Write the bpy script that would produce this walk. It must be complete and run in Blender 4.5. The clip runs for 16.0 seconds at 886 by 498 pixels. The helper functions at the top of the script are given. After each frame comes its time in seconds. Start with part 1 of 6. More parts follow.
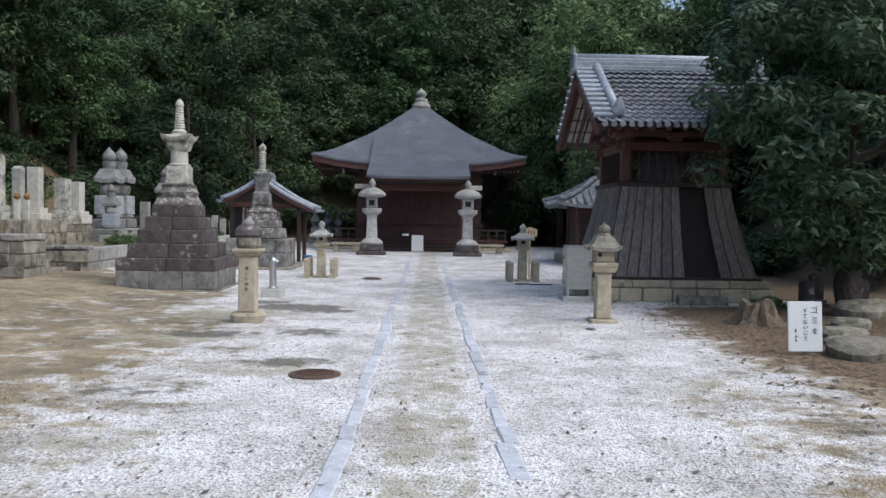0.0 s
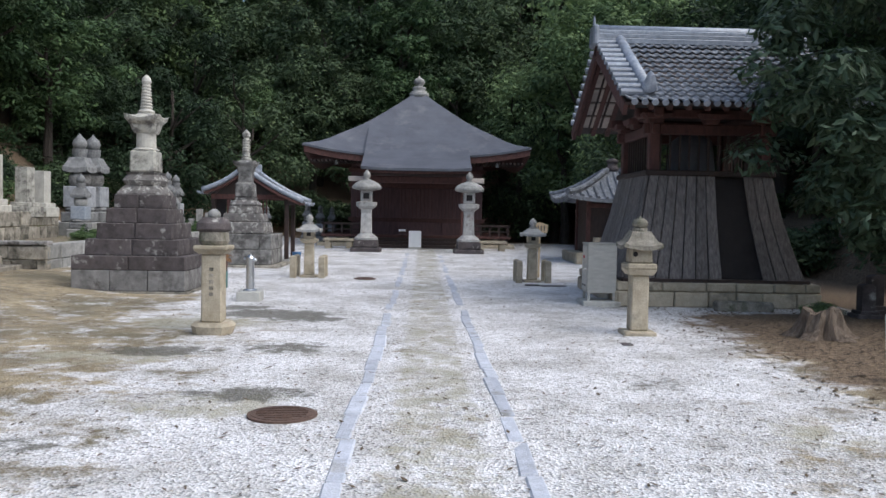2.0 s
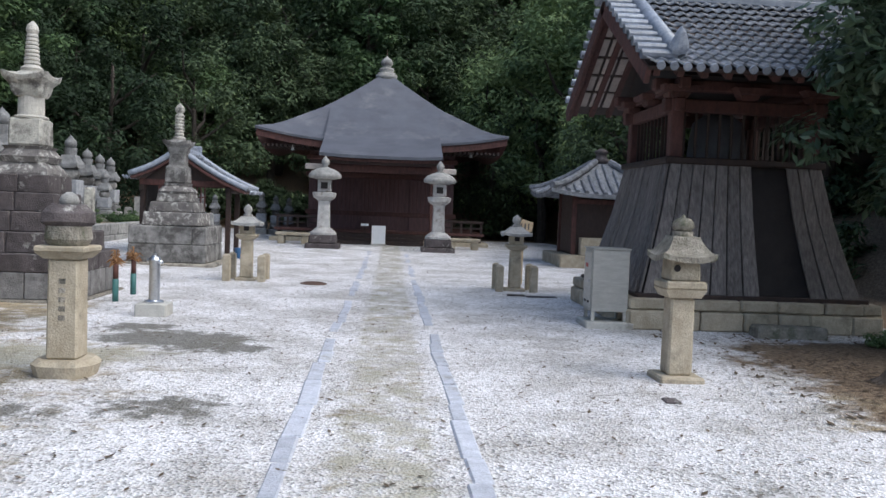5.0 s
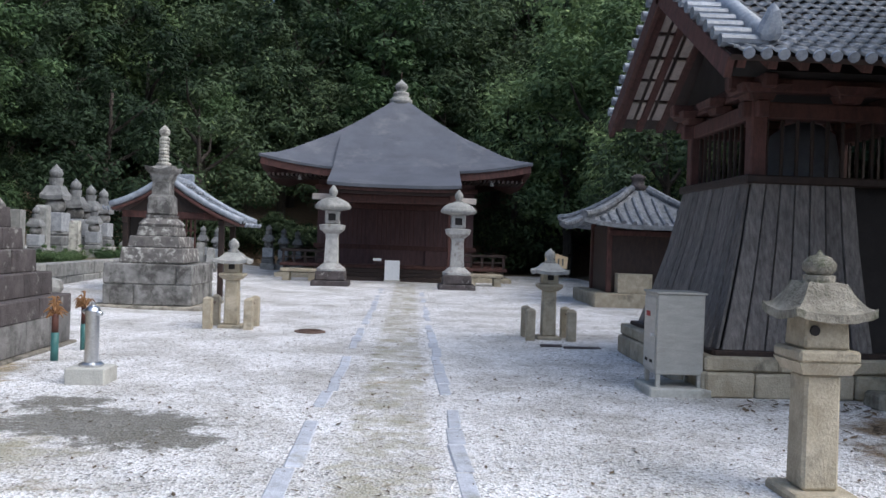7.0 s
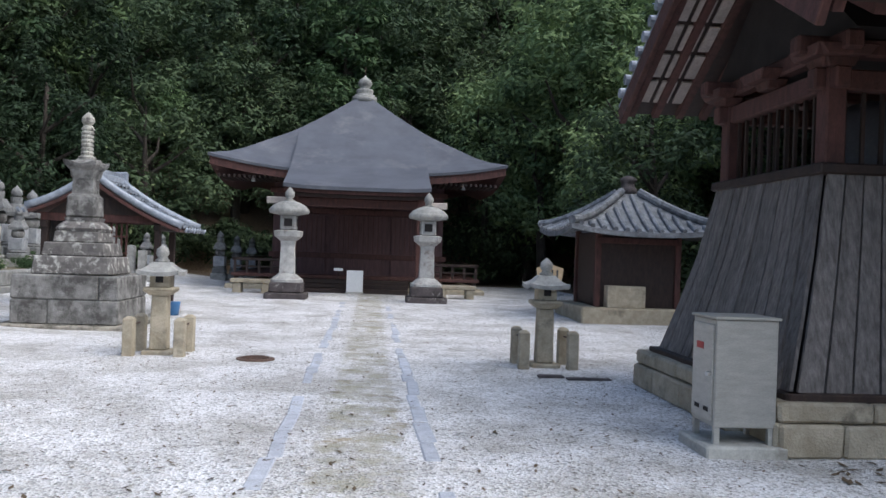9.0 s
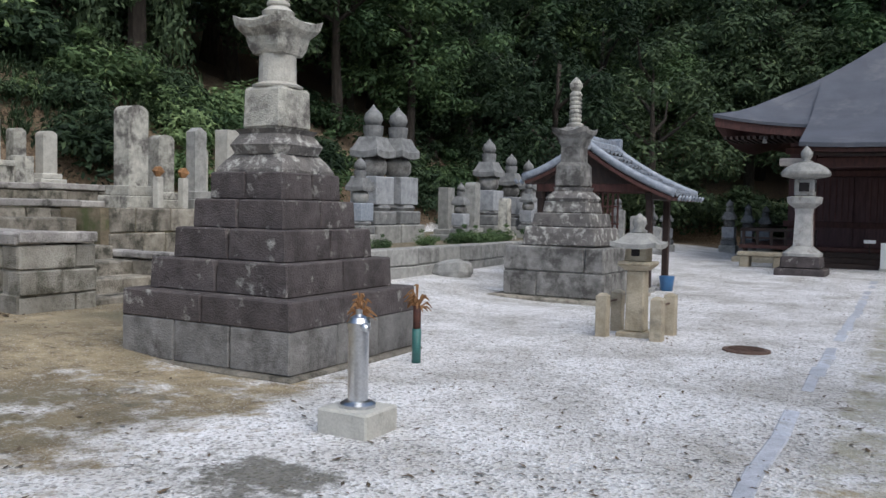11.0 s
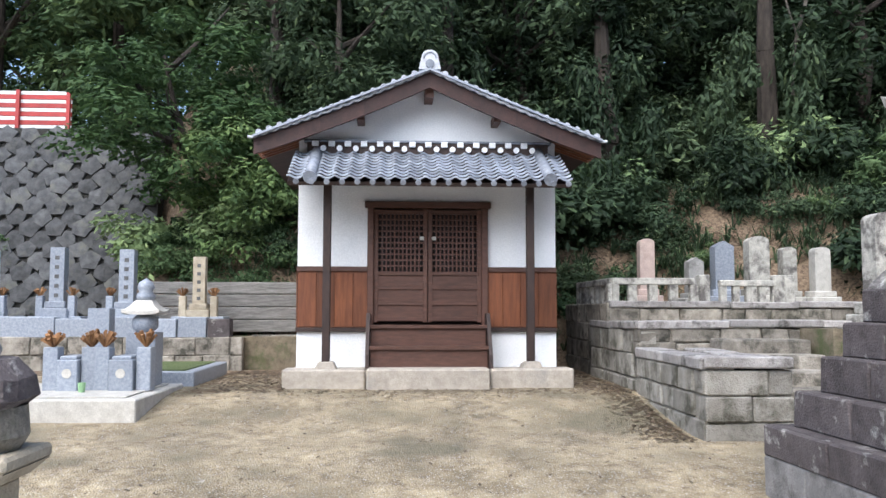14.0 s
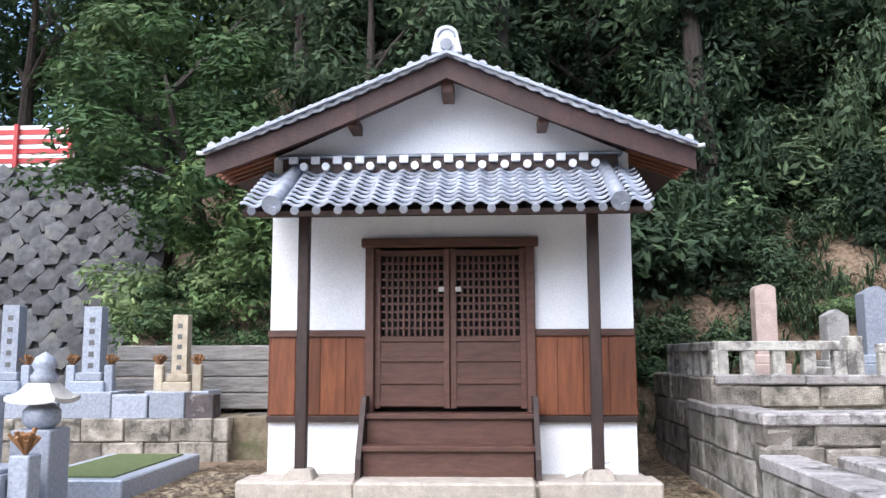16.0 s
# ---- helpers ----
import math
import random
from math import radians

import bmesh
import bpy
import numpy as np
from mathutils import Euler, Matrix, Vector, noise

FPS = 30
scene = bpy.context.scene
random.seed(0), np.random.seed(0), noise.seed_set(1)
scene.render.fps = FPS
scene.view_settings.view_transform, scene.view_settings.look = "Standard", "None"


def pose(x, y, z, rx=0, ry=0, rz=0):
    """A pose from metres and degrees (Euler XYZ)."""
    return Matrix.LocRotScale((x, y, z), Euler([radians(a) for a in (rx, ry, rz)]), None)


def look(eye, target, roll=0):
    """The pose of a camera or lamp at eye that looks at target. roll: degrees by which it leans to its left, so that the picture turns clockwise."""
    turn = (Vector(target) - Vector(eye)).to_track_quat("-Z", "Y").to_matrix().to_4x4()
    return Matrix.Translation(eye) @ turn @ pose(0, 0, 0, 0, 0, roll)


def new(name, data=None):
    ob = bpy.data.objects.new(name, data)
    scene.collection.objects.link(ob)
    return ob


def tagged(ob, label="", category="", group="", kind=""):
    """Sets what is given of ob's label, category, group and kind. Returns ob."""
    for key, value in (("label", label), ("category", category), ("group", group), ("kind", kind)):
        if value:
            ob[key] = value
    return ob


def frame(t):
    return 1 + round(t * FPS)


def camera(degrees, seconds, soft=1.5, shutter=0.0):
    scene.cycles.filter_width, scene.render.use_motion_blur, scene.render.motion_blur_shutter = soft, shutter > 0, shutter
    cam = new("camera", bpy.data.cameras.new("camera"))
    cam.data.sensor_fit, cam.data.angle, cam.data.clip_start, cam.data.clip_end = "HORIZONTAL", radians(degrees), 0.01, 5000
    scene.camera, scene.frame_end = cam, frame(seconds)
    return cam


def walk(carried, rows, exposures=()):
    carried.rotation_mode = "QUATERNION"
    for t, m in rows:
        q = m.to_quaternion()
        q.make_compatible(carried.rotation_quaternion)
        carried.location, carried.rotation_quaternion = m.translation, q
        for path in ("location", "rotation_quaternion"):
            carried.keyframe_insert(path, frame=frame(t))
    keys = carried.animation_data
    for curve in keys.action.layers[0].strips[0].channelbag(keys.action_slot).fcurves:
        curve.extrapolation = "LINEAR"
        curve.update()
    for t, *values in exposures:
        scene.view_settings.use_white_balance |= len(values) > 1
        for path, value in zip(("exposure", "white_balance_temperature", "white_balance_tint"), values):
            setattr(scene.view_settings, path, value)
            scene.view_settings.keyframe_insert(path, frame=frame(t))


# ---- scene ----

# ---- the walk ----
cam = camera(55.9, 16.0, soft=1.5)
PATH = [
    (0, (-0.035, 3.903, 1.461), (0.003, 5.901, 1.386), 0.9),
    (0.5, (-0.035, 4.284, 1.426), (-0.012, 6.282, 1.354), 0.7),
    (1, (-0.047, 4.781, 1.423), (-0.036, 6.779, 1.347), 0.8),
    (1.5, (-0.083, 5.326, 1.404), (-0.067, 7.324, 1.326), 0.9),
    (2, (-0.102, 5.843, 1.403), (-0.055, 7.84, 1.319), 1.1),
    (2.5, (-0.073, 6.357, 1.402), (0.016, 8.353, 1.315), 1.3),
    (3, (-0.055, 6.902, 1.389), (0.085, 8.895, 1.301), 1.6),
    (3.5, (-0.048, 7.363, 1.391), (0.123, 9.353, 1.298), 1.7),
    (4, (-0.016, 7.884, 1.385), (0.148, 9.875, 1.288), 1.8),
    (4.2, (-0.025, 8.102, 1.393), (0.134, 10.094, 1.293), 2.0),
    (6.5, (0.088, 10.233, 1.378), (0.163, 12.231, 1.33), 1.8),
    (7, (0.118, 11.047, 1.405), (0.196, 13.045, 1.386), 1.9),
    (7.5, (0.149, 11.803, 1.433), (0.255, 13.8, 1.443), 1.9),
    (8, (0.129, 12.306, 1.445), (0.297, 14.299, 1.479), 2.0),
    (8.2, (0.11, 12.446, 1.458), (0.31, 14.436, 1.495), 2.0),
    (10.3, (-0.023, 14.419, 1.233), (-0.391, 16.382, 1.133), 1.4),
    (10.5, (0.037, 14.542, 1.241), (-0.53, 16.457, 1.139), 1.2),
    (11, (0.127, 14.746, 1.357), (-0.863, 16.481, 1.259), 1.2),
    (11.5, (0.169, 15.061, 1.411), (-1.146, 16.567, 1.352), 0.9),
    (12, (0.225, 15.386, 1.392), (-1.33, 16.643, 1.393), 0.9),
    (12.5, (0.268, 15.808, 1.475), (-1.471, 16.795, 1.51), 0.4),
    (12.7, (0.302, 15.971, 1.477), (-1.504, 16.829, 1.533), 0.6),
    (13, (0.463, 16.284, 1.492), (-1.445, 16.882, 1.564), 0.2),
    (13.5, (0.478, 16.586, 1.45), (-1.5, 16.858, 1.564), 0.3),
    (14, (0.492, 16.805, 1.478), (-1.5, 16.921, 1.625), 0.1),
    (14.5, (0.1, 17.13, 1.515), (-1.889, 17.236, 1.699), -0.3),
    (15, (-1.08, 17.6, 1.58), (-3.06, 17.588, 1.858), -0.4),
    (15.5, (-2.31, 17.74, 1.713), (-4.286, 17.656, 2.007), -0.2),
    (16, (-2.88, 17.631, 1.828), (-4.861, 17.531, 2.082), -0.2),
]
EXPO = [(0.0, 0.5, 6230, 7), (4.0, 0.58, 6180, 7), (6.5, 0.64, 6150, 7), (7.5, 0.74, 6130, 7), (8.0, 0.86, 6130, 7), (10.5, 0.34, 6250, 6), (11.0, 0.32, 6200, 6), (12.0, 0.56, 6150, 6), (12.5, 0.76, 6150, 7), (13.0, 1.04, 6100, 8), (13.5, 1.13, 6050, 8), (14.5, 1.3, 6000, 10), (15.5, 1.48, 5950, 12), (16.0, 1.52, 5950, 12)]
walk(cam, [(t, look(eye, target, roll)) for t, eye, target, roll in PATH], EXPO)

# ---- sky, sun ----
world = bpy.data.worlds.new("overcast_sky")
scene.world = world
world.use_nodes = True
wn = world.node_tree
sky = wn.nodes.new("ShaderNodeTexSky")
sky.sky_type = 'NISHITA'
sky.sun_disc = False
sky.sun_elevation = radians(52)
sky.sun_rotation = radians(117)
sky.dust_density = 3.0
wn.links.new(sky.outputs[0], wn.nodes["Background"].inputs[0])
wn.nodes["Background"].inputs[1].default_value = 0.12
sun = new("sun", bpy.data.lights.new("sun", 'SUN'))
sun.data.energy = 1.6
sun.data.angle = radians(75)
sun.data.color = (1.0, 0.97, 0.93)
sun.matrix_world = look((20, -10, 28.6), (0, 0, 0))

# ---- materials ----
MATS = {}


def mat(name, a, b, scale=8.0, rough=0.85, bump=0.15, metal=0.0, stain=None, stain_scale=1.3, stain_at=0.55, vary=0.12, fine=60.0, stretch=(1, 1, 1)):
    """Two-tone noise at two scales, stains, fine relief, and a shift of value from object to object."""
    if name in MATS:
        return MATS[name]
    m = bpy.data.materials.new(name)
    m.use_nodes = True
    nt = m.node_tree
    n, l = nt.nodes, nt.links
    bs = n["Principled BSDF"]
    tc = n.new("ShaderNodeTexCoord")
    oi = n.new("ShaderNodeObjectInfo")
    off = n.new("ShaderNodeVectorMath"); off.operation = 'SCALE'
    off.inputs[0].default_value = (13.0, 7.0, 5.0)
    l.new(oi.outputs["Random"], off.inputs["Scale"])
    mp = n.new("ShaderNodeMapping"); mp.inputs["Scale"].default_value = stretch
    l.new(tc.outputs["Object"], mp.inputs["Vector"])
    add = n.new("ShaderNodeVectorMath"); add.operation = 'ADD'
    l.new(mp.outputs[0], add.inputs[0]); l.new(off.outputs[0], add.inputs[1])
    n1 = n.new("ShaderNodeTexNoise"); n1.inputs["Scale"].default_value = scale; n1.inputs["Detail"].default_value = 6; n1.inputs["Roughness"].default_value = 0.65
    n2 = n.new("ShaderNodeTexNoise"); n2.inputs["Scale"].default_value = fine; n2.inputs["Detail"].default_value = 4
    n3 = n.new("ShaderNodeTexNoise"); n3.inputs["Scale"].default_value = stain_scale; n3.inputs["Detail"].default_value = 7; n3.inputs["Roughness"].default_value = 0.7
    for q in (n1, n2, n3):
        l.new(add.outputs[0], q.inputs["Vector"])
    r1 = n.new("ShaderNodeValToRGB")
    r1.color_ramp.elements[0].position, r1.color_ramp.elements[1].position = 0.35, 0.68
    r1.color_ramp.elements[0].color, r1.color_ramp.elements[1].color = (*a, 1), (*b, 1)
    l.new(n1.outputs[0], r1.inputs[0])
    col = r1.outputs[0]
    if stain:
        r3 = n.new("ShaderNodeValToRGB")
        r3.color_ramp.elements[0].position, r3.color_ramp.elements[1].position = stain_at - 0.06, stain_at + 0.08
        l.new(n3.outputs[0], r3.inputs[0])
        mx = n.new("ShaderNodeMix"); mx.data_type = 'RGBA'
        l.new(r3.outputs[0], mx.inputs[0]); l.new(col, mx.inputs[6]); mx.inputs[7].default_value = (*stain, 1)
        col = mx.outputs[2]
    hs = n.new("ShaderNodeHueSaturation")
    ma = n.new("ShaderNodeMath"); ma.operation = 'MULTIPLY_ADD'
    ma.inputs[1].default_value, ma.inputs[2].default_value = 2 * vary, 1 - vary
    l.new(oi.outputs["Random"], ma.inputs[0])
    mf = n.new("ShaderNodeMath"); mf.operation = 'MULTIPLY_ADD'
    mf.inputs[1].default_value, mf.inputs[2].default_value = 0.5, 0.75
    l.new(n2.outputs[0], mf.inputs[0])
    mm = n.new("ShaderNodeMath"); mm.operation = 'MULTIPLY'
    l.new(ma.outputs[0], mm.inputs[0]); l.new(mf.outputs[0], mm.inputs[1])
    l.new(mm.outputs[0], hs.inputs["Value"]); l.new(col, hs.inputs["Color"])
    l.new(hs.outputs[0], bs.inputs["Base Color"])
    bs.inputs["Roughness"].default_value = rough
    bs.inputs["Metallic"].default_value = metal
    if bump:
        bp = n.new("ShaderNodeBump"); bp.inputs["Strength"].default_value = min(1.0, bump * 2); bp.inputs["Distance"].default_value = 0.02
        ad = n.new("ShaderNodeMath"); ad.operation = 'ADD'
        l.new(n1.outputs[0], ad.inputs[0]); l.new(n2.outputs[0], ad.inputs[1]); l.new(ad.outputs[0], bp.inputs["Height"])
        l.new(bp.outputs[0], bs.inputs["Normal"])
    MATS[name] = m
    return m


stone_dark = mat("weathered_dark_granite", (0.056, 0.046, 0.047), (0.122, 0.104, 0.104), 5, 0.9, 0.35, stain=(0.46, 0.45, 0.42), stain_scale=4.5, stain_at=0.64)
stone_base = mat("stained_grey_base_stone", (0.15, 0.145, 0.142), (0.27, 0.262, 0.255), 4, 0.9, 0.3, stain=(0.085, 0.078, 0.075), stain_scale=2.6, stain_at=0.55)
stone_grey = mat("weathered_grey_granite", (0.24, 0.24, 0.23), (0.42, 0.41, 0.39), 6, 0.9, 0.25, stain=(0.15, 0.145, 0.14), stain_scale=2.2, stain_at=0.6)
stone_pale = mat("pale_granite", (0.42, 0.40, 0.36), (0.58, 0.56, 0.51), 7, 0.88, 0.2, stain=(0.27, 0.25, 0.22), stain_scale=2.4, stain_at=0.64)
stone_tan = mat("tan_sandstone", (0.34, 0.29, 0.21), (0.50, 0.44, 0.34), 6, 0.9, 0.25, stain=(0.20, 0.18, 0.14), stain_scale=2.5, stain_at=0.62)
stone_blue = mat("polished_blue_grey_granite", (0.22, 0.25, 0.30), (0.36, 0.39, 0.44), 30, 0.35, 0.05, fine=150)
stone_wall = mat("mossy_wall_stone", (0.17, 0.152, 0.125), (0.40, 0.365, 0.31), 5, 0.92, 0.7, stain=(0.065, 0.062, 0.048), stain_scale=3.2, stain_at=0.55, vary=0.34)
wall_face = mat("dressed_wall_stone", (0.22, 0.205, 0.175), (0.40, 0.38, 0.34), 3.5, 0.92, 0.5, stain=(0.095, 0.09, 0.068), stain_scale=2.6, stain_at=0.54, vary=0.2)
stone_tower = mat("dark_grey_tower_stone", (0.14, 0.142, 0.145), (0.27, 0.27, 0.27), 7, 0.9, 0.3, stain=(0.4, 0.395, 0.37), stain_scale=5, stain_at=0.66)
stone_lichen = mat("lichen_spotted_stone", (0.33, 0.32, 0.285), (0.58, 0.56, 0.50), 9, 0.9, 0.35, stain=(0.13, 0.12, 0.112), stain_scale=4, stain_at=0.54)
stone_worn = mat("stained_worn_granite", (0.16, 0.155, 0.148), (0.36, 0.35, 0.335), 5, 0.92, 0.4, stain=(0.085, 0.08, 0.076), stain_scale=3.2, stain_at=0.52)
stone_cube = mat("blue_grey_cut_granite", (0.27, 0.28, 0.3), (0.42, 0.43, 0.455), 8, 0.8, 0.12, stain=(0.17, 0.17, 0.17), stain_scale=3, stain_at=0.62)
tile_mid = mat("aged_grey_roof_tile", (0.12, 0.132, 0.155), (0.27, 0.29, 0.33), 9, 0.24, 0.1, vary=0.3, stain=(0.33, 0.35, 0.38), stain_scale=3, stain_at=0.66)
tile_old = mat("weathered_dark_roof_tile", (0.085, 0.09, 0.1), (0.25, 0.26, 0.285), 6, 0.45, 0.2, vary=0.35, stain=(0.36, 0.37, 0.39), stain_scale=5, stain_at=0.62)
# moss stains; on the boulders the dark tone also carries the tree's shade
stone_moss_shade = mat("mossy_and_shaded_brown_grey_stone", (0.17, 0.155, 0.125), (0.37, 0.34, 0.285), 9, 0.92, 0.4, stain=(0.11, 0.115, 0.075), stain_scale=4, stain_at=0.55)
kerb_stone = mat("blue_grey_kerb_stone", (0.41, 0.43, 0.485), (0.57, 0.59, 0.66), 9, 0.85, 0.2, stain=(0.28, 0.27, 0.25), stain_scale=2.5, stain_at=0.63)
concrete = mat("concrete", (0.40, 0.39, 0.36), (0.52, 0.51, 0.47), 6, 0.9, 0.12, stain=(0.27, 0.255, 0.22), stain_scale=2, stain_at=0.6)
stone_mixed = mat("dark_stone_with_white_lichen", (0.10, 0.092, 0.09), (0.2, 0.185, 0.175), 6, 0.9, 0.35, stain=(0.55, 0.54, 0.5), stain_scale=7, stain_at=0.57)
plinth_stone = mat("warm_plinth_stone", (0.31, 0.275, 0.23), (0.45, 0.405, 0.345), 8, 0.88, 0.15, stain=(0.30, 0.28, 0.25), stain_scale=2.3, stain_at=0.62)
wood_grey = mat("weathered_grey_boards", (0.125, 0.11, 0.104), (0.27, 0.245, 0.23), 5, 0.88, 0.3, vary=0.16, fine=40, stretch=(6, 6, 0.5), stain=(0.27, 0.255, 0.24), stain_scale=1.4, stain_at=0.68)
sleeper_wood = mat("greyed_sleeper_timber", (0.17, 0.162, 0.15), (0.34, 0.325, 0.305), 5, 0.9, 0.35, vary=0.15, fine=40, stretch=(6, 0.6, 6), stain=(0.09, 0.085, 0.075), stain_scale=1.6, stain_at=0.6)
wood_red = mat("old_red_brown_timber", (0.062, 0.027, 0.023), (0.12, 0.05, 0.043), 5, 0.75, 0.15, vary=0.15, fine=40, stretch=(3, 3, 1))
wood_dark = mat("dark_brown_timber", (0.023, 0.013, 0.011), (0.048, 0.027, 0.021), 5, 0.6, 0.12, vary=0.12, fine=40, stretch=(3, 3, 1))
wood_door = mat("brown_stained_wood", (0.062, 0.026, 0.017), (0.112, 0.05, 0.033), 5, 0.5, 0.12, vary=0.15, fine=45, stretch=(1, 1, 5))
wood_panel = mat("orange_brown_panel_wood", (0.11, 0.034, 0.013), (0.21, 0.072, 0.028), 4, 0.5, 0.1, vary=0.25, fine=45, stretch=(5, 5, 0.5))
wood_pale = mat("pale_rafter_boards", (0.40, 0.35, 0.32), (0.55, 0.49, 0.45), 5, 0.8, 0.1, fine=40)
verge_pale = mat("pale_lime_washed_tile", (0.42, 0.44, 0.48), (0.66, 0.68, 0.72), 12, 0.6, 0.1, vary=0.1)
barge_wood = mat("dark_red_brown_board", (0.03, 0.013, 0.011), (0.06, 0.025, 0.020), 5, 0.6, 0.1, vary=0.08, fine=40)
plaster = mat("white_plaster", (0.82, 0.84, 0.86), (0.88, 0.89, 0.90), 2.5, 0.9, 0.04, stain=(0.72, 0.71, 0.68), stain_scale=1.1, stain_at=0.68, vary=0.02)
tile = mat("grey_roof_tile", (0.22, 0.245, 0.29), (0.36, 0.39, 0.45), 9, 0.27, 0.08, vary=0.25, stain=(0.33, 0.35, 0.38), stain_scale=3, stain_at=0.66)
copper = mat("grey_sheet_roof", (0.066, 0.07, 0.086), (0.1, 0.106, 0.128), 1.2, 0.6, 0.05, stain=(0.135, 0.135, 0.15), stain_scale=0.8, stain_at=0.6)
steel = mat("polished_steel", (0.62, 0.63, 0.65), (0.74, 0.75, 0.77), 20, 0.28, 0.0, metal=1.0)
steel_matt = mat("brushed_steel_sheet", (0.40, 0.395, 0.365), (0.50, 0.49, 0.46), 6, 0.42, 0.02, metal=0.35, stretch=(1, 1, 4))
iron_rust = mat("rusted_iron", (0.085, 0.052, 0.04), (0.16, 0.10, 0.075), 12, 0.85, 0.3)
bark = mat("bark", (0.028, 0.022, 0.018), (0.07, 0.056, 0.045), 9, 0.95, 0.5, stretch=(2, 2, 0.5))
stump_wood = mat("split_stump_wood", (0.13, 0.095, 0.07), (0.30, 0.235, 0.18), 7, 0.95, 0.6, stretch=(3, 3, 0.6))
# near-black: the shade of openings and insides is put into the colour
dark_void = mat("near_black_painted_shade", (0.012, 0.010, 0.010), (0.025, 0.02, 0.02), 4, 0.8, 0.05)
# maroon boards, lightened so the haze over the facade is in the colour
hall_boards = mat("hazed_maroon_hall_boards", (0.082, 0.045, 0.047), (0.14, 0.078, 0.080), 4, 0.75, 0.1, stretch=(4, 4, 0.6))
lantern_stone = mat("greyed_pale_granite", (0.34, 0.335, 0.325), (0.5, 0.49, 0.475), 7, 0.9, 0.25, stain=(0.19, 0.16, 0.145), stain_scale=3, stain_at=0.6)
paint_white = mat("white_painted_board", (0.80, 0.81, 0.82), (0.85, 0.86, 0.87), 5, 0.6, 0.02, vary=0.02)
ink = mat("black_lettering", (0.015, 0.015, 0.018), (0.03, 0.03, 0.034), 10, 0.7, 0.0)
ink_grey = mat("grey_lettering", (0.09, 0.09, 0.09), (0.13, 0.13, 0.13), 10, 0.8, 0.0)
wood_sign = mat("pale_sign_wood", (0.48, 0.36, 0.22), (0.62, 0.48, 0.32), 5, 0.7, 0.08, stretch=(1, 1, 5))
teal = mat("teal_plastic_pipe", (0.03, 0.105, 0.1), (0.05, 0.16, 0.15), 8, 0.5, 0.03)
rust_red = mat("red_brown_flower_tube", (0.07, 0.025, 0.018), (0.12, 0.045, 0.03), 8, 0.6, 0.05)
dry_leaf = mat("dry_leaves", (0.16, 0.075, 0.03), (0.30, 0.16, 0.07), 12, 0.85, 0.0, vary=0.3)
blue_plastic = mat("blue_plastic", (0.05, 0.16, 0.35), (0.07, 0.2, 0.42), 8, 0.4, 0.0)
red_paint = mat("red_painted_metal", (0.36, 0.03, 0.03), (0.48, 0.05, 0.045), 6, 0.5, 0.03)


def leaf_mat(name, a, b, light):
    m = bpy.data.materials.new(name)
    m.use_nodes = True
    n, l = m.node_tree.nodes, m.node_tree.links
    bs = n["Principled BSDF"]
    geo = n.new("ShaderNodeNewGeometry")
    oi = n.new("ShaderNodeObjectInfo")
    r = n.new("ShaderNodeValToRGB")
    r.color_ramp.elements[0].color, r.color_ramp.elements[1].color = (*a, 1), (*b, 1)
    e = r.color_ramp.elements.new(0.93); e.color = (*b, 1)
    r.color_ramp.elements[-1].color = (*light, 1)
    l.new(geo.outputs["Random Per Island"], r.inputs[0])
    hs = n.new("ShaderNodeHueSaturation")
    ma = n.new("ShaderNodeMath"); ma.operation = 'MULTIPLY_ADD'
    ma.inputs[1].default_value, ma.inputs[2].default_value = 1.0, 0.5
    l.new(oi.outputs["Random"], ma.inputs[0]); l.new(ma.outputs[0], hs.inputs["Value"])
    mh = n.new("ShaderNodeMath"); mh.operation = 'MULTIPLY_ADD'
    mh.inputs[1].default_value, mh.inputs[2].default_value = -0.05, 0.515
    l.new(oi.outputs["Random"], mh.inputs[0]); l.new(mh.outputs[0], hs.inputs["Hue"])
    l.new(r.outputs[0], hs.inputs["Color"]); l.new(hs.outputs[0], bs.inputs["Base Color"])
    bs.inputs["Roughness"].default_value = 0.7
    bs.inputs["Specular IOR Level"].default_value = 0.25
    tr = n.new("ShaderNodeBsdfTranslucent"); l.new(hs.outputs[0], tr.inputs["Color"])
    mix = n.new("ShaderNodeMixShader"); mix.inputs[0].default_value = 0.25
    l.new(bs.outputs[0], mix.inputs[1]); l.new(tr.outputs[0], mix.inputs[2])
    l.new(mix.outputs[0], n["Material Output"].inputs["Surface"])
    return m


leaf_dark = leaf_mat("dark_evergreen_leaves", (0.022, 0.041, 0.022), (0.06, 0.101, 0.049), (0.135, 0.198, 0.092))
leaf_mid = leaf_mat("broad_green_leaves", (0.036, 0.072, 0.032), (0.094, 0.16, 0.066), (0.18, 0.265, 0.105))
leaf_fresh = leaf_mat("fresh_green_leaves", (0.105, 0.17, 0.08), (0.21, 0.31, 0.135), (0.31, 0.42, 0.19))
leaf_lit = leaf_mat("light_green_branch_leaves", (0.055, 0.105, 0.04), (0.13, 0.215, 0.075), (0.22, 0.32, 0.12))
leaf_near = leaf_mat("glossy_dark_leaves", (0.06, 0.10, 0.062), (0.145, 0.215, 0.125), (0.28, 0.35, 0.24))
leaf_near.node_tree.nodes["Principled BSDF"].inputs["Roughness"].default_value = 0.38


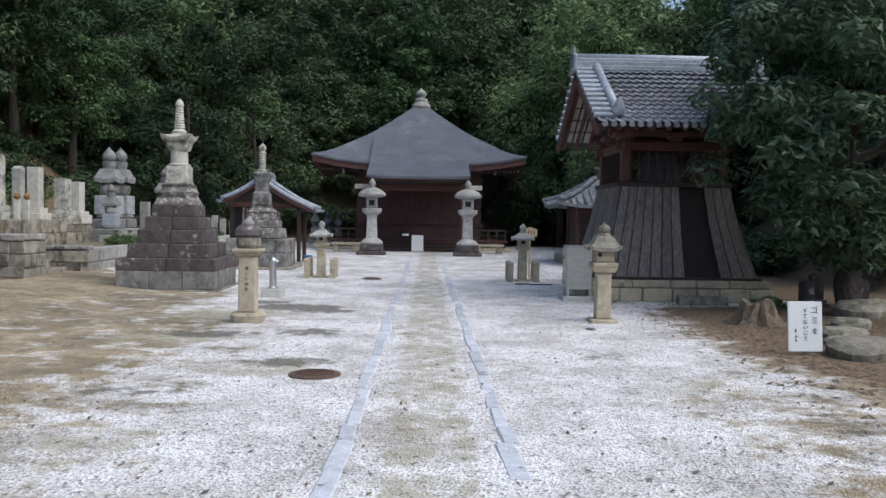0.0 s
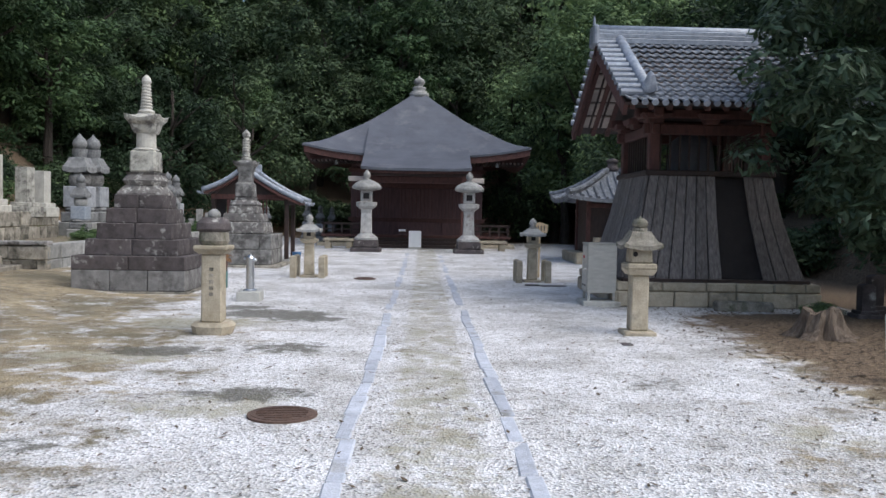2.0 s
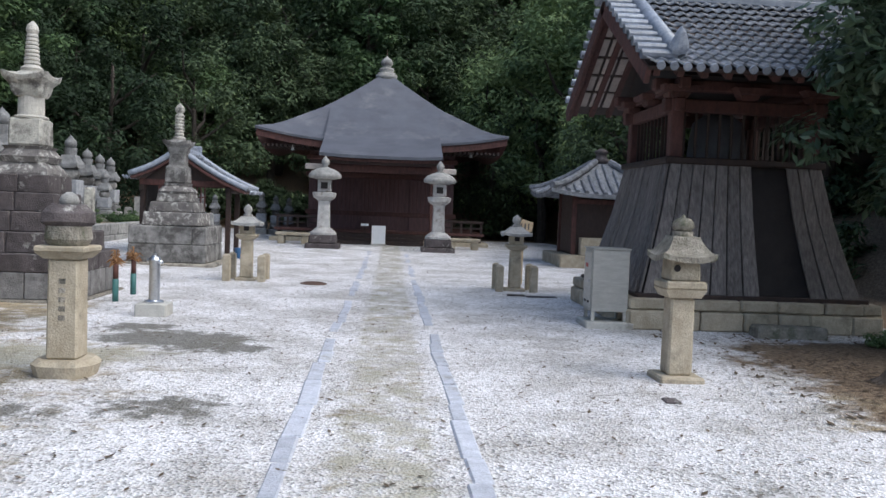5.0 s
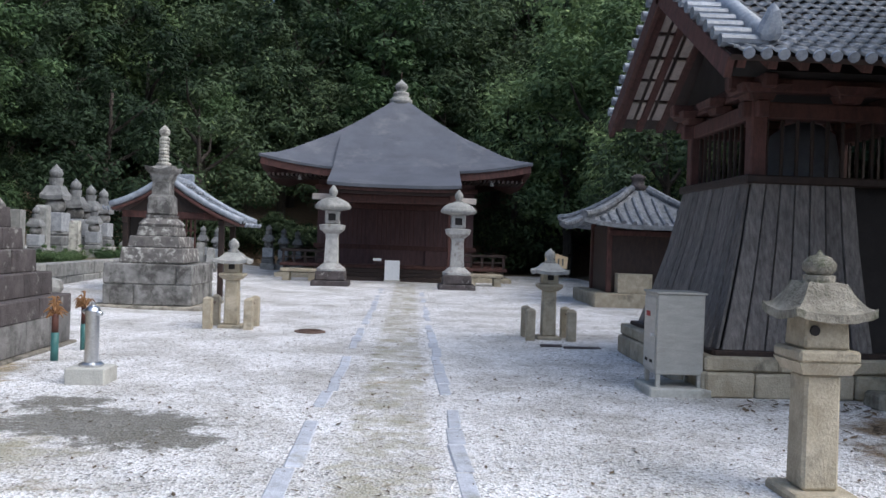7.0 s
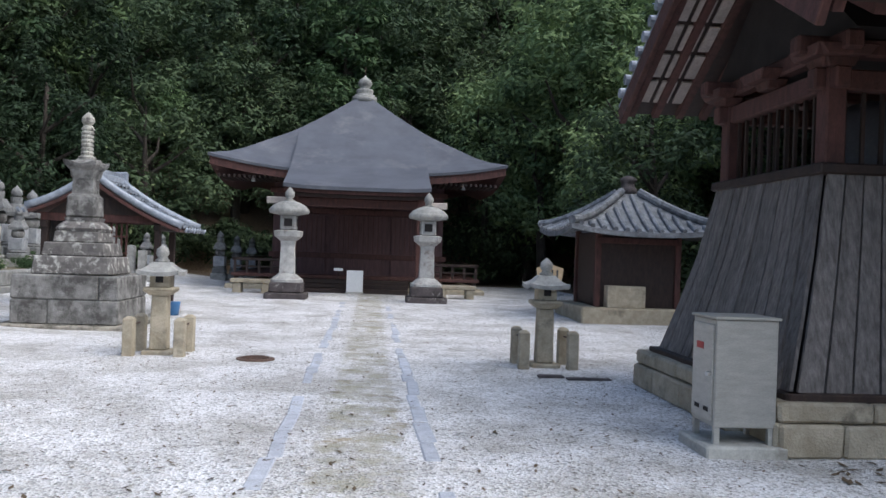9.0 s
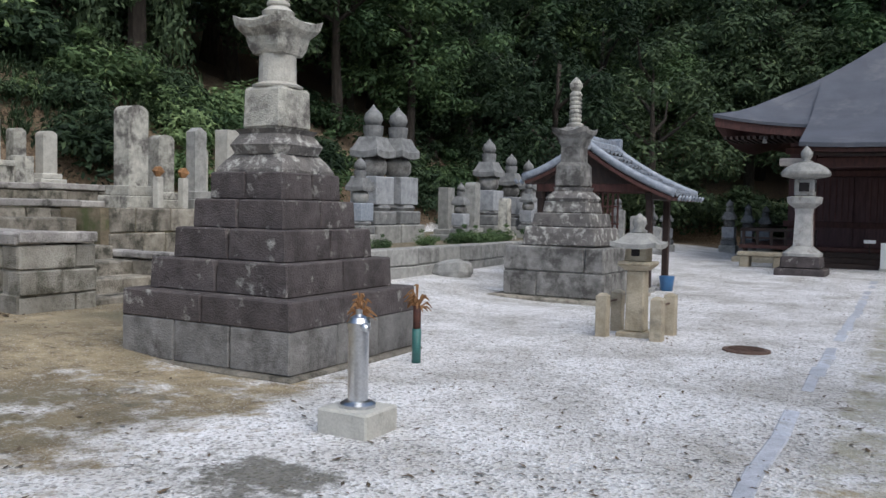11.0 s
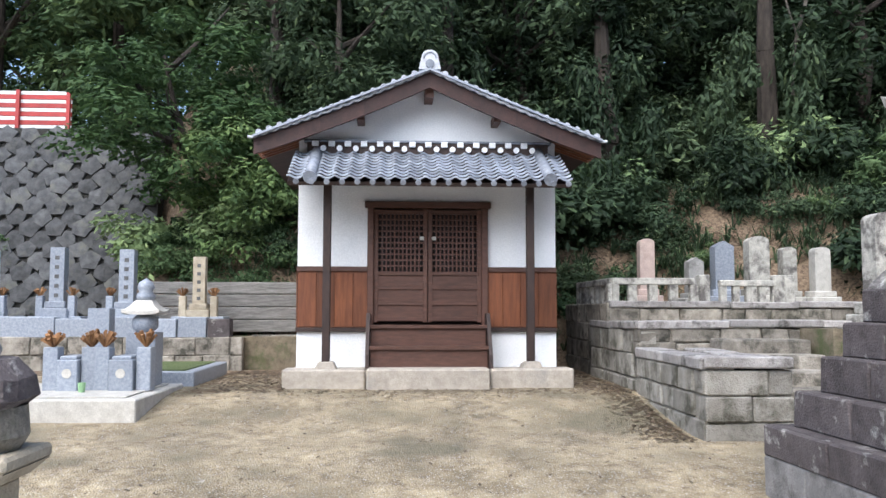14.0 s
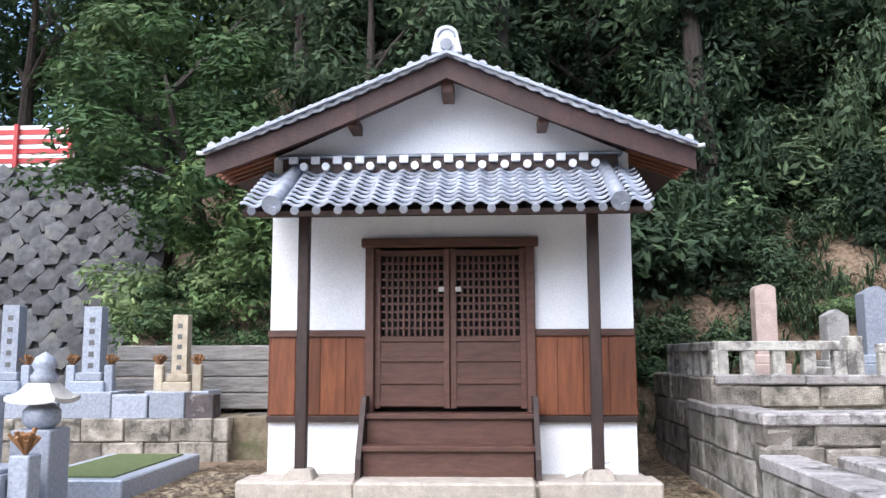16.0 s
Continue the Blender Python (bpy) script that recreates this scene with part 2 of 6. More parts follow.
def ground_material():
    m = bpy.data.materials.new("gravel_and_earth")
    m.use_nodes = True
    n, l = m.node_tree.nodes, m.node_tree.links
    bs = n["Principled BSDF"]
    tc = n.new("ShaderNodeTexCoord")
    at = n.new("ShaderNodeAttribute"); at.attribute_name = "cover"

    def noise_of(scale, detail=5, rough=0.6):
        q = n.new("ShaderNodeTexNoise")
        q.inputs["Scale"].default_value, q.inputs["Detail"].default_value, q.inputs["Roughness"].default_value = scale, detail, rough
        l.new(tc.outputs["Object"], q.inputs["Vector"])
        return q.outputs[0]

    def ramp(src, stops):
        r = n.new("ShaderNodeValToRGB")
        els = r.color_ramp.elements
        els[0].position, els[0].color = stops[0][0], (*stops[0][1], 1)
        els[1].position, els[1].color = stops[-1][0], (*stops[-1][1], 1)
        for p, c in stops[1:-1]:
            els.new(p).color = (*c, 1)
        l.new(src, r.inputs[0])
        return r.outputs[0]

    def mix(f, a, b):
        q = n.new("ShaderNodeMix"); q.data_type = 'RGBA'
        l.new(f, q.inputs[0]); l.new(a, q.inputs[6]); l.new(b, q.inputs[7])
        return q.outputs[2]

    def math_of(op, a, b):
        q = n.new("ShaderNodeMath"); q.operation = op; q.use_clamp = True
        for i, v in enumerate((a, b)):
            if isinstance(v, float):
                q.inputs[i].default_value = v
            else:
                l.new(v, q.inputs[i])
        return q.outputs[0]
    vor = n.new("ShaderNodeTexVoronoi"); vor.inputs["Scale"].default_value = 56
    l.new(tc.outputs["Object"], vor.inputs["Vector"])
    grain = ramp(vor.outputs["Color"], [(0.0, (0.17, 0.165, 0.16)), (0.22, (0.48, 0.48, 0.485)), (0.45, (0.84, 0.815, 0.83)), (1.0, (0.93, 0.94, 0.96))])
    shade = ramp(noise_of(0.9, 9, 0.78), [(0.36, (0.36, 0.34, 0.29)), (0.58, (1, 1, 1))])
    speck = ramp(noise_of(17, 8, 0.8), [(0.54, (0, 0, 0)), (0.64, (1, 1, 1))])
    dirt = ramp(noise_of(21, 6), [(0.3, (0.20, 0.17, 0.13)), (0.7, (0.36, 0.31, 0.235))])
    mul = n.new("ShaderNodeMix"); mul.data_type = 'RGBA'; mul.blend_type = 'MULTIPLY'; mul.inputs[0].default_value = 0.7
    l.new(grain, mul.inputs[6]); l.new(shade, mul.inputs[7])
    gravel = mix(math_of('MULTIPLY', speck, 0.8), mul.outputs[2], dirt)
    earth = ramp(noise_of(6, 8, 0.7), [(0.3, (0.135, 0.106, 0.069)), (0.5, (0.285, 0.236, 0.156)), (0.7, (0.43, 0.366, 0.256))])
    broad = ramp(noise_of(0.9, 7, 0.7), [(0.36, (0.55, 0.52, 0.46)), (0.6, (1.25, 1.2, 1.1))])
    em = n.new("ShaderNodeMix"); em.data_type = 'RGBA'; em.blend_type = 'MULTIPLY'; em.inputs[0].default_value = 0.85
    l.new(earth, em.inputs[6]); l.new(broad, em.inputs[7])
    earth = em.outputs[2]
    earth = mix(math_of('MULTIPLY', ramp(noise_of(55, 3), [(0.55, (0, 0, 0)), (0.68, (1, 1, 1))]), 0.45), earth, grain)
    tread = ramp(noise_of(20, 6, 0.7), [(0.3, (0.09, 0.082, 0.052)), (0.7, (0.2, 0.175, 0.115))])
    earth = mix(math_of('MULTIPLY', ramp(noise_of(0.75, 9, 0.68), [(0.5, (0, 0, 0)), (0.62, (1, 1, 1))]), 0.75), earth, tread)
    moss = ramp(noise_of(14, 6), [(0.3, (0.27, 0.255, 0.18)), (0.7, (0.48, 0.45, 0.36))])
    litter = ramp(noise_of(17, 8, 0.75), [(0.3, (0.035, 0.025, 0.017)), (0.45, (0.12, 0.082, 0.052)), (0.6, (0.26, 0.19, 0.125)), (0.75, (0.2, 0.18, 0.09))])
    sep = n.new("ShaderNodeSeparateColor"); l.new(at.outputs["Color"], sep.inputs[0])

    def edge(chan, scale):
        s = math_of('ADD', sep.outputs[chan], 0.0)
        q = n.new("ShaderNodeMath"); q.operation = 'MULTIPLY_ADD'
        l.new(noise_of(scale, 7, 0.72), q.inputs[0]); q.inputs[1].default_value = 1.1
        l.new(s, q.inputs[2])
        return ramp(q.outputs[0], [(0.84, (0, 0, 0)), (1.0, (1, 1, 1))])
    c = mix(edge(0, 2.2), gravel, earth)
    c = mix(math_of('MULTIPLY', edge(1, 3.5), 0.8), c, moss)
    c = mix(edge(2, 1.4), c, litter)
    q = n.new("ShaderNodeMath"); q.operation = 'MULTIPLY_ADD'
    l.new(noise_of(4.5, 8, 0.75), q.inputs[0]); q.inputs[1].default_value = 1.1
    l.new(at.outputs["Alpha"], q.inputs[2])
    damp = ramp(noise_of(25, 5), [(0.3, (0.055, 0.052, 0.042)), (0.7, (0.16, 0.15, 0.115))])
    c = mix(math_of('MULTIPLY', ramp(q.outputs[0], [(0.85, (0, 0, 0)), (1.1, (1, 1, 1))]), 0.85), c, damp)
    l.new(c, bs.inputs["Base Color"])
    bs.inputs["Roughness"].default_value = 0.95
    bp = n.new("ShaderNodeBump"); bp.inputs["Strength"].default_value = 0.7; bp.inputs["Distance"].default_value = 0.02
    l.new(vor.outputs["Distance"], bp.inputs["Height"]); l.new(bp.outputs[0], bs.inputs["Normal"])
    return m


# ---- mesh tools ----
def part(name, bm, material, parent=None, label="", smooth=False):
    me = bpy.data.meshes.new(name)
    bm.to_mesh(me)
    bm.free()
    if smooth:
        for p in me.polygons:
            p.use_smooth = True
    me.materials.append(material)
    ob = new(name, me)
    ob.parent = parent
    if label:
        ob["label"] = label
    return ob


def piece(name, me, parent, m):
    ob = new(name, me)
    ob.parent = parent
    ob.matrix_basis = m
    return ob


def thing(name, at, label, category, group="", kind="", turn=0.0):
    ob = new(name)
    ob.empty_display_size = 0.2
    ob.matrix_basis = pose(*at, 0, 0, turn)
    return tagged(ob, label, category, group, kind)


def box(lo, hi, bevel=0.0, bm=None):
    own = bmesh.new()
    v = [own.verts.new((x, y, z)) for z in (lo[2], hi[2]) for y in (lo[1], hi[1]) for x in (lo[0], hi[0])]
    for f in ((0, 2, 3, 1), (4, 5, 7, 6), (0, 1, 5, 4), (2, 6, 7, 3), (0, 4, 6, 2), (1, 3, 7, 5)):
        own.faces.new([v[i] for i in f])
    if bevel:
        bmesh.ops.bevel(own, geom=own.edges[:], offset=bevel, segments=1, affect='EDGES')
    if bm is None:
        return own
    join(bm, own)
    return bm


def join(bm, other, m=None):
    if m is not None:
        other.transform(m)
    keep = {}
    for v in other.verts:
        keep[v] = bm.verts.new(v.co)
    for f in other.faces:
        bm.faces.new([keep[v] for v in f.verts])
    other.free()
    return bm


def cbox(w, d, z0, z1, bevel=0.012, cx=0.0, cy=0.0):
    return box((cx - w / 2, cy - d / 2, z0), (cx + w / 2, cy + d / 2, z1), bevel)


def frustum(w0, w1, z0, z1, bevel=0.0, d0=None, d1=None):
    bm = bmesh.new()
    d0, d1 = d0 or w0, d1 or w1
    v = []
    for w, d, z in ((w0, d0, z0), (w1, d1, z1)):
        v += [bm.verts.new((sx * w / 2, sy * d / 2, z)) for sx, sy in ((-1, -1), (1, -1), (1, 1), (-1, 1))]
    bm.faces.new(v[3::-1]); bm.faces.new(v[4:])
    for i in range(4):
        j = (i + 1) % 4
        bm.faces.new((v[i], v[j], v[4 + j], v[4 + i]))
    if bevel:
        bmesh.ops.bevel(bm, geom=bm.edges[:], offset=bevel, segments=1, affect='EDGES')
    return bm


def lathe(profile, seg=16, square=0.0, turn=0.0):
    """A turned solid from (radius, z) rows; square above 0 pulls the round towards a square."""
    bm = bmesh.new()
    rings = []
    for r, z in profile:
        ring = []
        for i in range(seg):
            a = 2 * math.pi * (i + 0.5) / seg + turn
            k = 1.0
            if square:
                k = 1 + square * (1 / max(abs(math.cos(a)), abs(math.sin(a))) - 1)
            ring.append(bm.verts.new((r * k * math.cos(a), r * k * math.sin(a), z)))
        rings.append(ring)
    for a, b in zip(rings, rings[1:]):
        for i in range(seg):
            j = (i + 1) % seg
            bm.faces.new((a[i], a[j], b[j], b[i]))
    bm.faces.new(rings[0][::-1]); bm.faces.new(rings[-1])
    return bm


def curved_roof(w, z0, z1, lift, thick, power=1.3, n=10, d=None, top=0.06):
    """A stone or sheet roof with four concave slopes, raised corners and a thick rim. w: full width."""
    bm = bmesh.new()
    d = d or w

    def ring(s, dz):
        out = []
        hw, hd = (top + (w / 2 - top) * s), (top + (d / 2 - top) * s)
        for side in range(4):
            for i in range(n):
                t = -1 + 2 * i / n
                x, y = ((t, -1), (1, t), (-t, 1), (-1, -t))[side]
                z = z1 + (z0 - z1) * (1 - (1 - s) ** power) + lift * abs(t) ** 2.5 * s ** 3 + dz
                out.append(bm.verts.new((x * hw, y * hd, z)))
        return out
    rings = [ring(i / 8, 0) for i in range(9)] + [ring(1, -thick), ring(0.9, -thick), ring(0.35, -thick * 0.8)]
    for a, b in zip(rings, rings[1:]):
        k = len(a)
        for i in range(k):
            j = (i + 1) % k
            bm.faces.new((a[i], b[i], b[j], a[j]))
    bm.faces.new(rings[0]); bm.faces.new(rings[-1][::-1])
    bmesh.ops.recalc_face_normals(bm, faces=bm.faces[:])
    return bm


def wobble(bm, amount, scale=3.0):
    for v in bm.verts:
        v.co += noise.noise_vector(v.co * scale) * amount
    return bm


def block_mesh(name, w, d, h, bevel, material, rough=0.0, seed=0):
    bm = box((-w / 2, -d / 2, 0), (w / 2, d / 2, h), bevel)
    if rough:
        o = Vector((seed * 3.1, seed * 1.7, seed))
        for v in bm.verts:
            v.co += noise.noise_vector(v.co * 4 + o) * rough
    me = bpy.data.meshes.new(name)
    bm.to_mesh(me); bm.free()
    me.materials.append(material)
    return me

# ---- ground ----
def smooth(a, b, v):
    t = min(1.0, max(0.0, (v - a) / (b - a)))
    return t * t * (3 - 2 * t)


def height(x, y):
    z = 0.2 * smooth(-4.5, -7.8, x) + 0.26 * smooth(-7.8, -10.4, x) * smooth(24, 20, y)
    z += 0.10 * smooth(26, 37, y)
    w = max(0.0, -14.6 - 3.8 * smooth(15.5, 13.0, y) + 2.4 * smooth(20, 27, y) - x)
    e = max(0.0, x - 9.5)
    nn = max(0.0, y - 47.5)
    d = math.hypot(max(w, e), nn)
    south = smooth(4.0, 12.0, y) if x < 0 else 1.0
    hill = min(d, 1.6) * 0.75 + max(0.0, min(d, 26) - 1.6) * 0.42
    if x < 0:
        hill += 0.5 * max(0.0, min(w, 3.6) - 0.5) * smooth(14.5, 17.5, y)
    z += hill * (0.25 + 0.75 * south)
    z += 3.2 * smooth(-18.0, -19.6, x) * smooth(14.5, 12.0, y)
    z += 2.3 * smooth(-15.0, -16.6, x) * smooth(10.9, 12.2, y) * smooth(17.5, 14.5, y)
    if d > 0.5:
        z += 0.25 * noise.noise(Vector((x * 0.4, y * 0.4, 0)))
    return z + 0.012 * noise.noise(Vector((x * 0.9, y * 0.9, 3)))


# damp mossy hollows: centre, reach, strength
DAMP = ((-2.1, 17.2, 1.0, 0.55, 0.72), (-1.6, 16.7, 0.7, 0.4, 0.6), (-2.7, 14.1, 0.7, 0.4, 0.64), (-1.5, 14.4, 0.7, 0.6, 0.5), (-1.45, 12.2, 0.6, 0.35, 0.62), (1.9, 12.8, 0.4, 0.7, 0.42), (-2.7, 17.9, 0.6, 0.35, 0.6), (-2.6, 10.7, 0.8, 0.5, 0.42), (3.0, 10.0, 0.5, 0.8, 0.4), (-4.6, 18.6, 0.7, 0.4, 0.4))


def cover(x, y):
    """Red: bare earth; green: mossy strip; blue: leaf litter under the trees."""
    e = max(0.13 + 0.5 * smooth(-4.0, -6.5, x) * smooth(25, 20, y), 0.46 * smooth(-2.5, -4.3, x) * smooth(22, 19.2, y))
    e = max(e, 0.5 * smooth(2.0, 4.2, x) * smooth(18.5, 14.5, y), 0.47 * smooth(-0.9, -3.6, x) * smooth(19.5, 15, y))
    e = max(e, 0.31 * smooth(-0.7, -2.2, x) * smooth(18.5, 16, y), 0.37 * smooth(0.9, 2.6, x) * smooth(15.5, 10, y))
    e = max(e, 0.27 * (1 - smooth(0.35, 0.56, abs(x + 0.03))), 0.27 * smooth(9, 5, y) )
    g = 0.37 * (1 - smooth(0.3, 0.52, abs(x + 0.03)))
    g = max(g, 0.55 * math.exp(-((x + 2.9) / 1.3) ** 2 - ((y - 16.2) / 0.9) ** 2), 0.5 * math.exp(-((x + 1.6) / 0.9) ** 2 - ((y - 11.8) / 0.5) ** 2),
            0.5 * math.exp(-((x + 3.1) / 1.3) ** 2 - ((y - 13.7) / 0.5) ** 2), 0.42 * math.exp(-((x - 2.5) / 0.7) ** 2 - ((y - 11.2) / 0.8) ** 2), 0.4 * math.exp(-((x + 2.2) / 0.8) ** 2 - ((y - 9.2) / 0.8) ** 2))
    b = max(smooth(-12.4, -13.6, x), smooth(6.3, 7.4, x), 0.9 * smooth(2.2, 5.4, x) * smooth(19.0, 17.3, y) * smooth(9.0, 12.5, y), smooth(43, 46, y))
    p = 0.0
    for cx, cy, rx, ry, k in DAMP:
        p = max(p, k * math.exp(-((x - cx) / rx) ** 2 - ((y - cy) / ry) ** 2))
    return e, g, b, p


def build_ground():
    xs = sorted(set([-400, -200, -100, -60] + [round(-45 + 1.5 * i, 3) for i in range(20)] + [round(-15 + 0.25 * i, 3) for i in range(104)] + [round(11 + 1.5 * i, 3) for i in range(24)] + [60, 100, 200, 400]))
    ys = sorted(set([-400, -200, -80, -30, -15, -6] + [round(0.25 * i, 3) for i in range(200)] + [round(50 + 1.5 * i, 3) for i in range(24)] + [100, 200, 400]))
    verts = [(x, y, height(x, y)) for y in ys for x in xs]
    k = len(xs)
    faces = [(j * k + i, j * k + i + 1, (j + 1) * k + i + 1, (j + 1) * k + i) for j in range(len(ys) - 1) for i in range(k - 1)]
    me = bpy.data.meshes.new("ground")
    me.from_pydata(verts, [], faces)
    me.materials.append(ground_material())
    at = me.attributes.new("cover", 'FLOAT_COLOR', 'POINT')
    flat = []
    for x, y, _ in verts:
        flat += cover(x, y)
    at.data.foreach_set("color", flat)
    for p in me.polygons:
        p.use_smooth = True
    tagged(new("ground", me), "white gravel court with bare earth, moss and leaf litter", "ground", kind="structure")


build_ground()

# ---- worship hall ----
hall = thing("temple_hall", (-0.4, 41.6, 0.1), "dark timber temple hall under a grey pyramid roof", "temple")
part("plinth", cbox(7.6, 7.6, -0.1, 0.14, 0.03), stone_tan, hall, "low tan stone plinth")
part("wall", cbox(5.2, 5.2, 0.3, 3.35, 0.0), hall_boards, hall, "dark maroon plank wall")
roof = part("roof", curved_roof(8.6, 3.46, 6.3, 0.4, 0.08, 1.18, 14, top=0.28), copper, hall, "grey sheet-metal pyramid roof", smooth=False)
part("fascia", curved_roof(8.5, 3.37, 4.2, 0.4, 0.22, 1.0, 14, top=2.5), wood_red, roof, "red-brown eave boards")


def porch_sheet(x0, x1, dz, thick, y0=-4.2, y1=-6.3, z0=3.56, z1=2.86):
    bm = bmesh.new()
    cols = []
    n = 12
    for i in range(n + 1):
        u = i / n
        row = []
        for j in range(9):
            s = j / 8
            if s < 0.5:
                q = s / 0.5
                y = -2.1 + (y0 + 2.1) * q
                z = 4.83 + (z0 + 0.03 - 4.83) * q + 0.03
            else:
                q = (s - 0.5) / 0.5
                y = y0 + (y1 - y0) * q
                z = z0 + 0.06 + (z1 - z0 - 0.06) * (q ** 0.9) + 0.03
            x = x0 + (x1 - x0) * u
            row.append((x, y, z + dz + 0.05 * (2 * u - 1) ** 4))
        cols.append(row)
    top = [[bm.verts.new(c) for c in r] for r in cols]
    low = [[bm.verts.new((c[0], c[1], c[2] - thick)) for c in r] for r in cols]
    for a in range(n):
        for b in range(8):
            bm.faces.new((top[a][b], top[a][b + 1], top[a + 1][b + 1], top[a + 1][b]))
            bm.faces.new((low[a][b], low[a + 1][b], low[a + 1][b + 1], low[a][b + 1]))
        bm.faces.new((top[a][8], low[a][8], low[a + 1][8], top[a + 1][8]))
    for b in range(8):
        bm.faces.new((top[0][b], low[0][b], low[0][b + 1], top[0][b + 1]))
        bm.faces.new((top[n][b], top[n][b + 1], low[n][b + 1], low[n][b]))
    bmesh.ops.recalc_face_normals(bm, faces=bm.faces[:])
    return bm


part("porch_roof", porch_sheet(-1.95, 1.95, 0, 0.1), copper, hall, "grey sheet porch roof")
part("porch_eave", porch_sheet(-1.9, 1.9, -0.11, 0.09, y1=-6.2), wood_red, hall, "red-brown eave boards")
part("porch_eave", porch_sheet(-1.85, 1.85, -0.21, 0.07, y1=-6.05), wood_dark, hall)
fin = part("finial", lathe([(0.42, 6.22), (0.42, 6.4), (0.34, 6.42), (0.34, 6.48), (0.24, 6.5), (0.3, 6.58), (0.27, 6.66), (0.13, 6.7), (0.21, 6.78), (0.25, 6.88), (0.19, 6.98), (0.06, 7.08), (0.0, 7.16)], 16), stone_grey, hall, "weathered round roof finial", smooth=True)
part("spike", lathe([(0.012, 7.1), (0.01, 7.4)], 6), iron_rust, fin)
for x in (-2.6, -0.85, 0.85, 2.6):
    part("column", lathe([(0.13, 0.25), (0.13, 3.3)], 12), wood_red, hall)
for x in (-1.72, 1.72):
    part("porch_post", cbox(0.2, 0.2, 0.1, 2.75, 0.02, x, -5.6), wood_red, hall)
    part("post_base", cbox(0.32, 0.32, -0.08, 0.12, 0.02, x, -5.6), stone_tan, hall)
    part("beam_end", box((x - 0.72 if x < 0 else x + 0.12, -5.66, 2.42), (x - 0.12 if x < 0 else x + 0.72, -5.54, 2.6), 0.02), wood_pale, hall, "pale painted beam end")
part("porch_beam", cbox(3.4, 0.16, 2.38, 2.62, 0.02, 0, -5.6), wood_red, hall)
for z in (0.95, 2.3, 2.9):
    part("rail_beam", cbox(5.4, 0.16, z, z + 0.16, 0.01, 0, -2.62), wood_red, hall)
for k, x in enumerate((-1.72, 0.0, 1.72)):
    d = part("door", cbox(1.42, 0.06, 0.45, 2.28, 0.01, x, -2.66), hall_boards, hall, "dark latticed door")
    for i in range(9):
        part("lattice_bar", cbox(0.025, 0.03, 1.15, 2.25, 0.0, x - 0.6 + i * 0.15, -2.71), wood_red, d)
part("veranda", cbox(7.3, 7.3, 0.36, 0.46, 0.015), wood_red, hall, "raised timber veranda")
for x in [-3.5 + i for i in range(8)]:
    part("veranda_post", cbox(0.12, 0.12, 0.1, 0.38, 0.0, x, -3.5), wood_dark, hall)
for sx in (-1, 1):
    part("handrail", box((min(sx * 1.75, sx * 3.6), -3.6, 0.82), (max(sx * 1.75, sx * 3.6), -3.5, 0.9), 0.01), wood_dark, hall)
    part("handrail", box((min(sx * 1.75, sx * 3.6), -3.58, 0.62), (max(sx * 1.75, sx * 3.6), -3.52, 0.67), 0.01), wood_dark, hall)
    part("handrail", box((sx * 3.58 - 0.05, -3.6, 0.82), (sx * 3.58 + 0.05, 3.6, 0.9), 0.01), wood_dark, hall)
    for i in range(6):
        part("baluster", cbox(0.07, 0.07, 0.46, 0.84, 0.0, sx * (1.8 + 0.35 * i), -3.55), wood_dark, hall)
for i in range(3):
    part("step", cbox(3.0, 0.3, 0.12 * i, 0.12 * i + 0.12, 0.01, 0, -4.55 + 0.3 * i), wood_dark, hall)
for k in range(56):
    part("rafter", box((-4.0 + 0.145 * k - 0.035, -4.15, 3.2), (-4.0 + 0.145 * k + 0.035, -2.5, 3.28), 0.0), wood_dark, hall)
for sx in (-1, 1):
    part("wind_bell", lathe([(0.07, 3.05), (0.055, 3.1), (0.04, 3.2), (0.01, 3.24)], 10), lantern_stone, hall, "small hanging pale metal bell").matrix_basis = pose(sx * 3.05, -3.95, 0.05)
for x in (-2.75, 2.75):
    st = thing("stone_bench", (-0.4 + x, 36.0, height(x, 36)), "low tan stone offering bench beside the hall", "stone bench", "benches by the hall")
    part("slab", cbox(1.1, 0.5, 0.26, 0.36, 0.02), stone_tan, st)
    for s in (-0.38, 0.38):
        part("leg", cbox(0.22, 0.42, -0.02, 0.26, 0.02, s), stone_tan, st)
sg = thing("notice_board", (-0.42, 36.6, height(0, 36.6)), "white blank notice board standing before the hall", "notice board")
part("panel", cbox(0.46, 0.05, 0.05, 0.66, 0.01), paint_white, sg)
part("foot", cbox(0.5, 0.2, -0.01, 0.06, 0.01), concrete, sg)
sg = thing("small_sign", (-0.9, 37.0, height(0, 37)), "small white slip sign before the dark hall steps", "sign")
part("plate", cbox(0.26, 0.02, 0.62, 0.7, 0.0), paint_white, sg)
part("stake", cbox(0.03, 0.03, -0.02, 0.63, 0.0, 0, 0.02), wood_dark, sg)


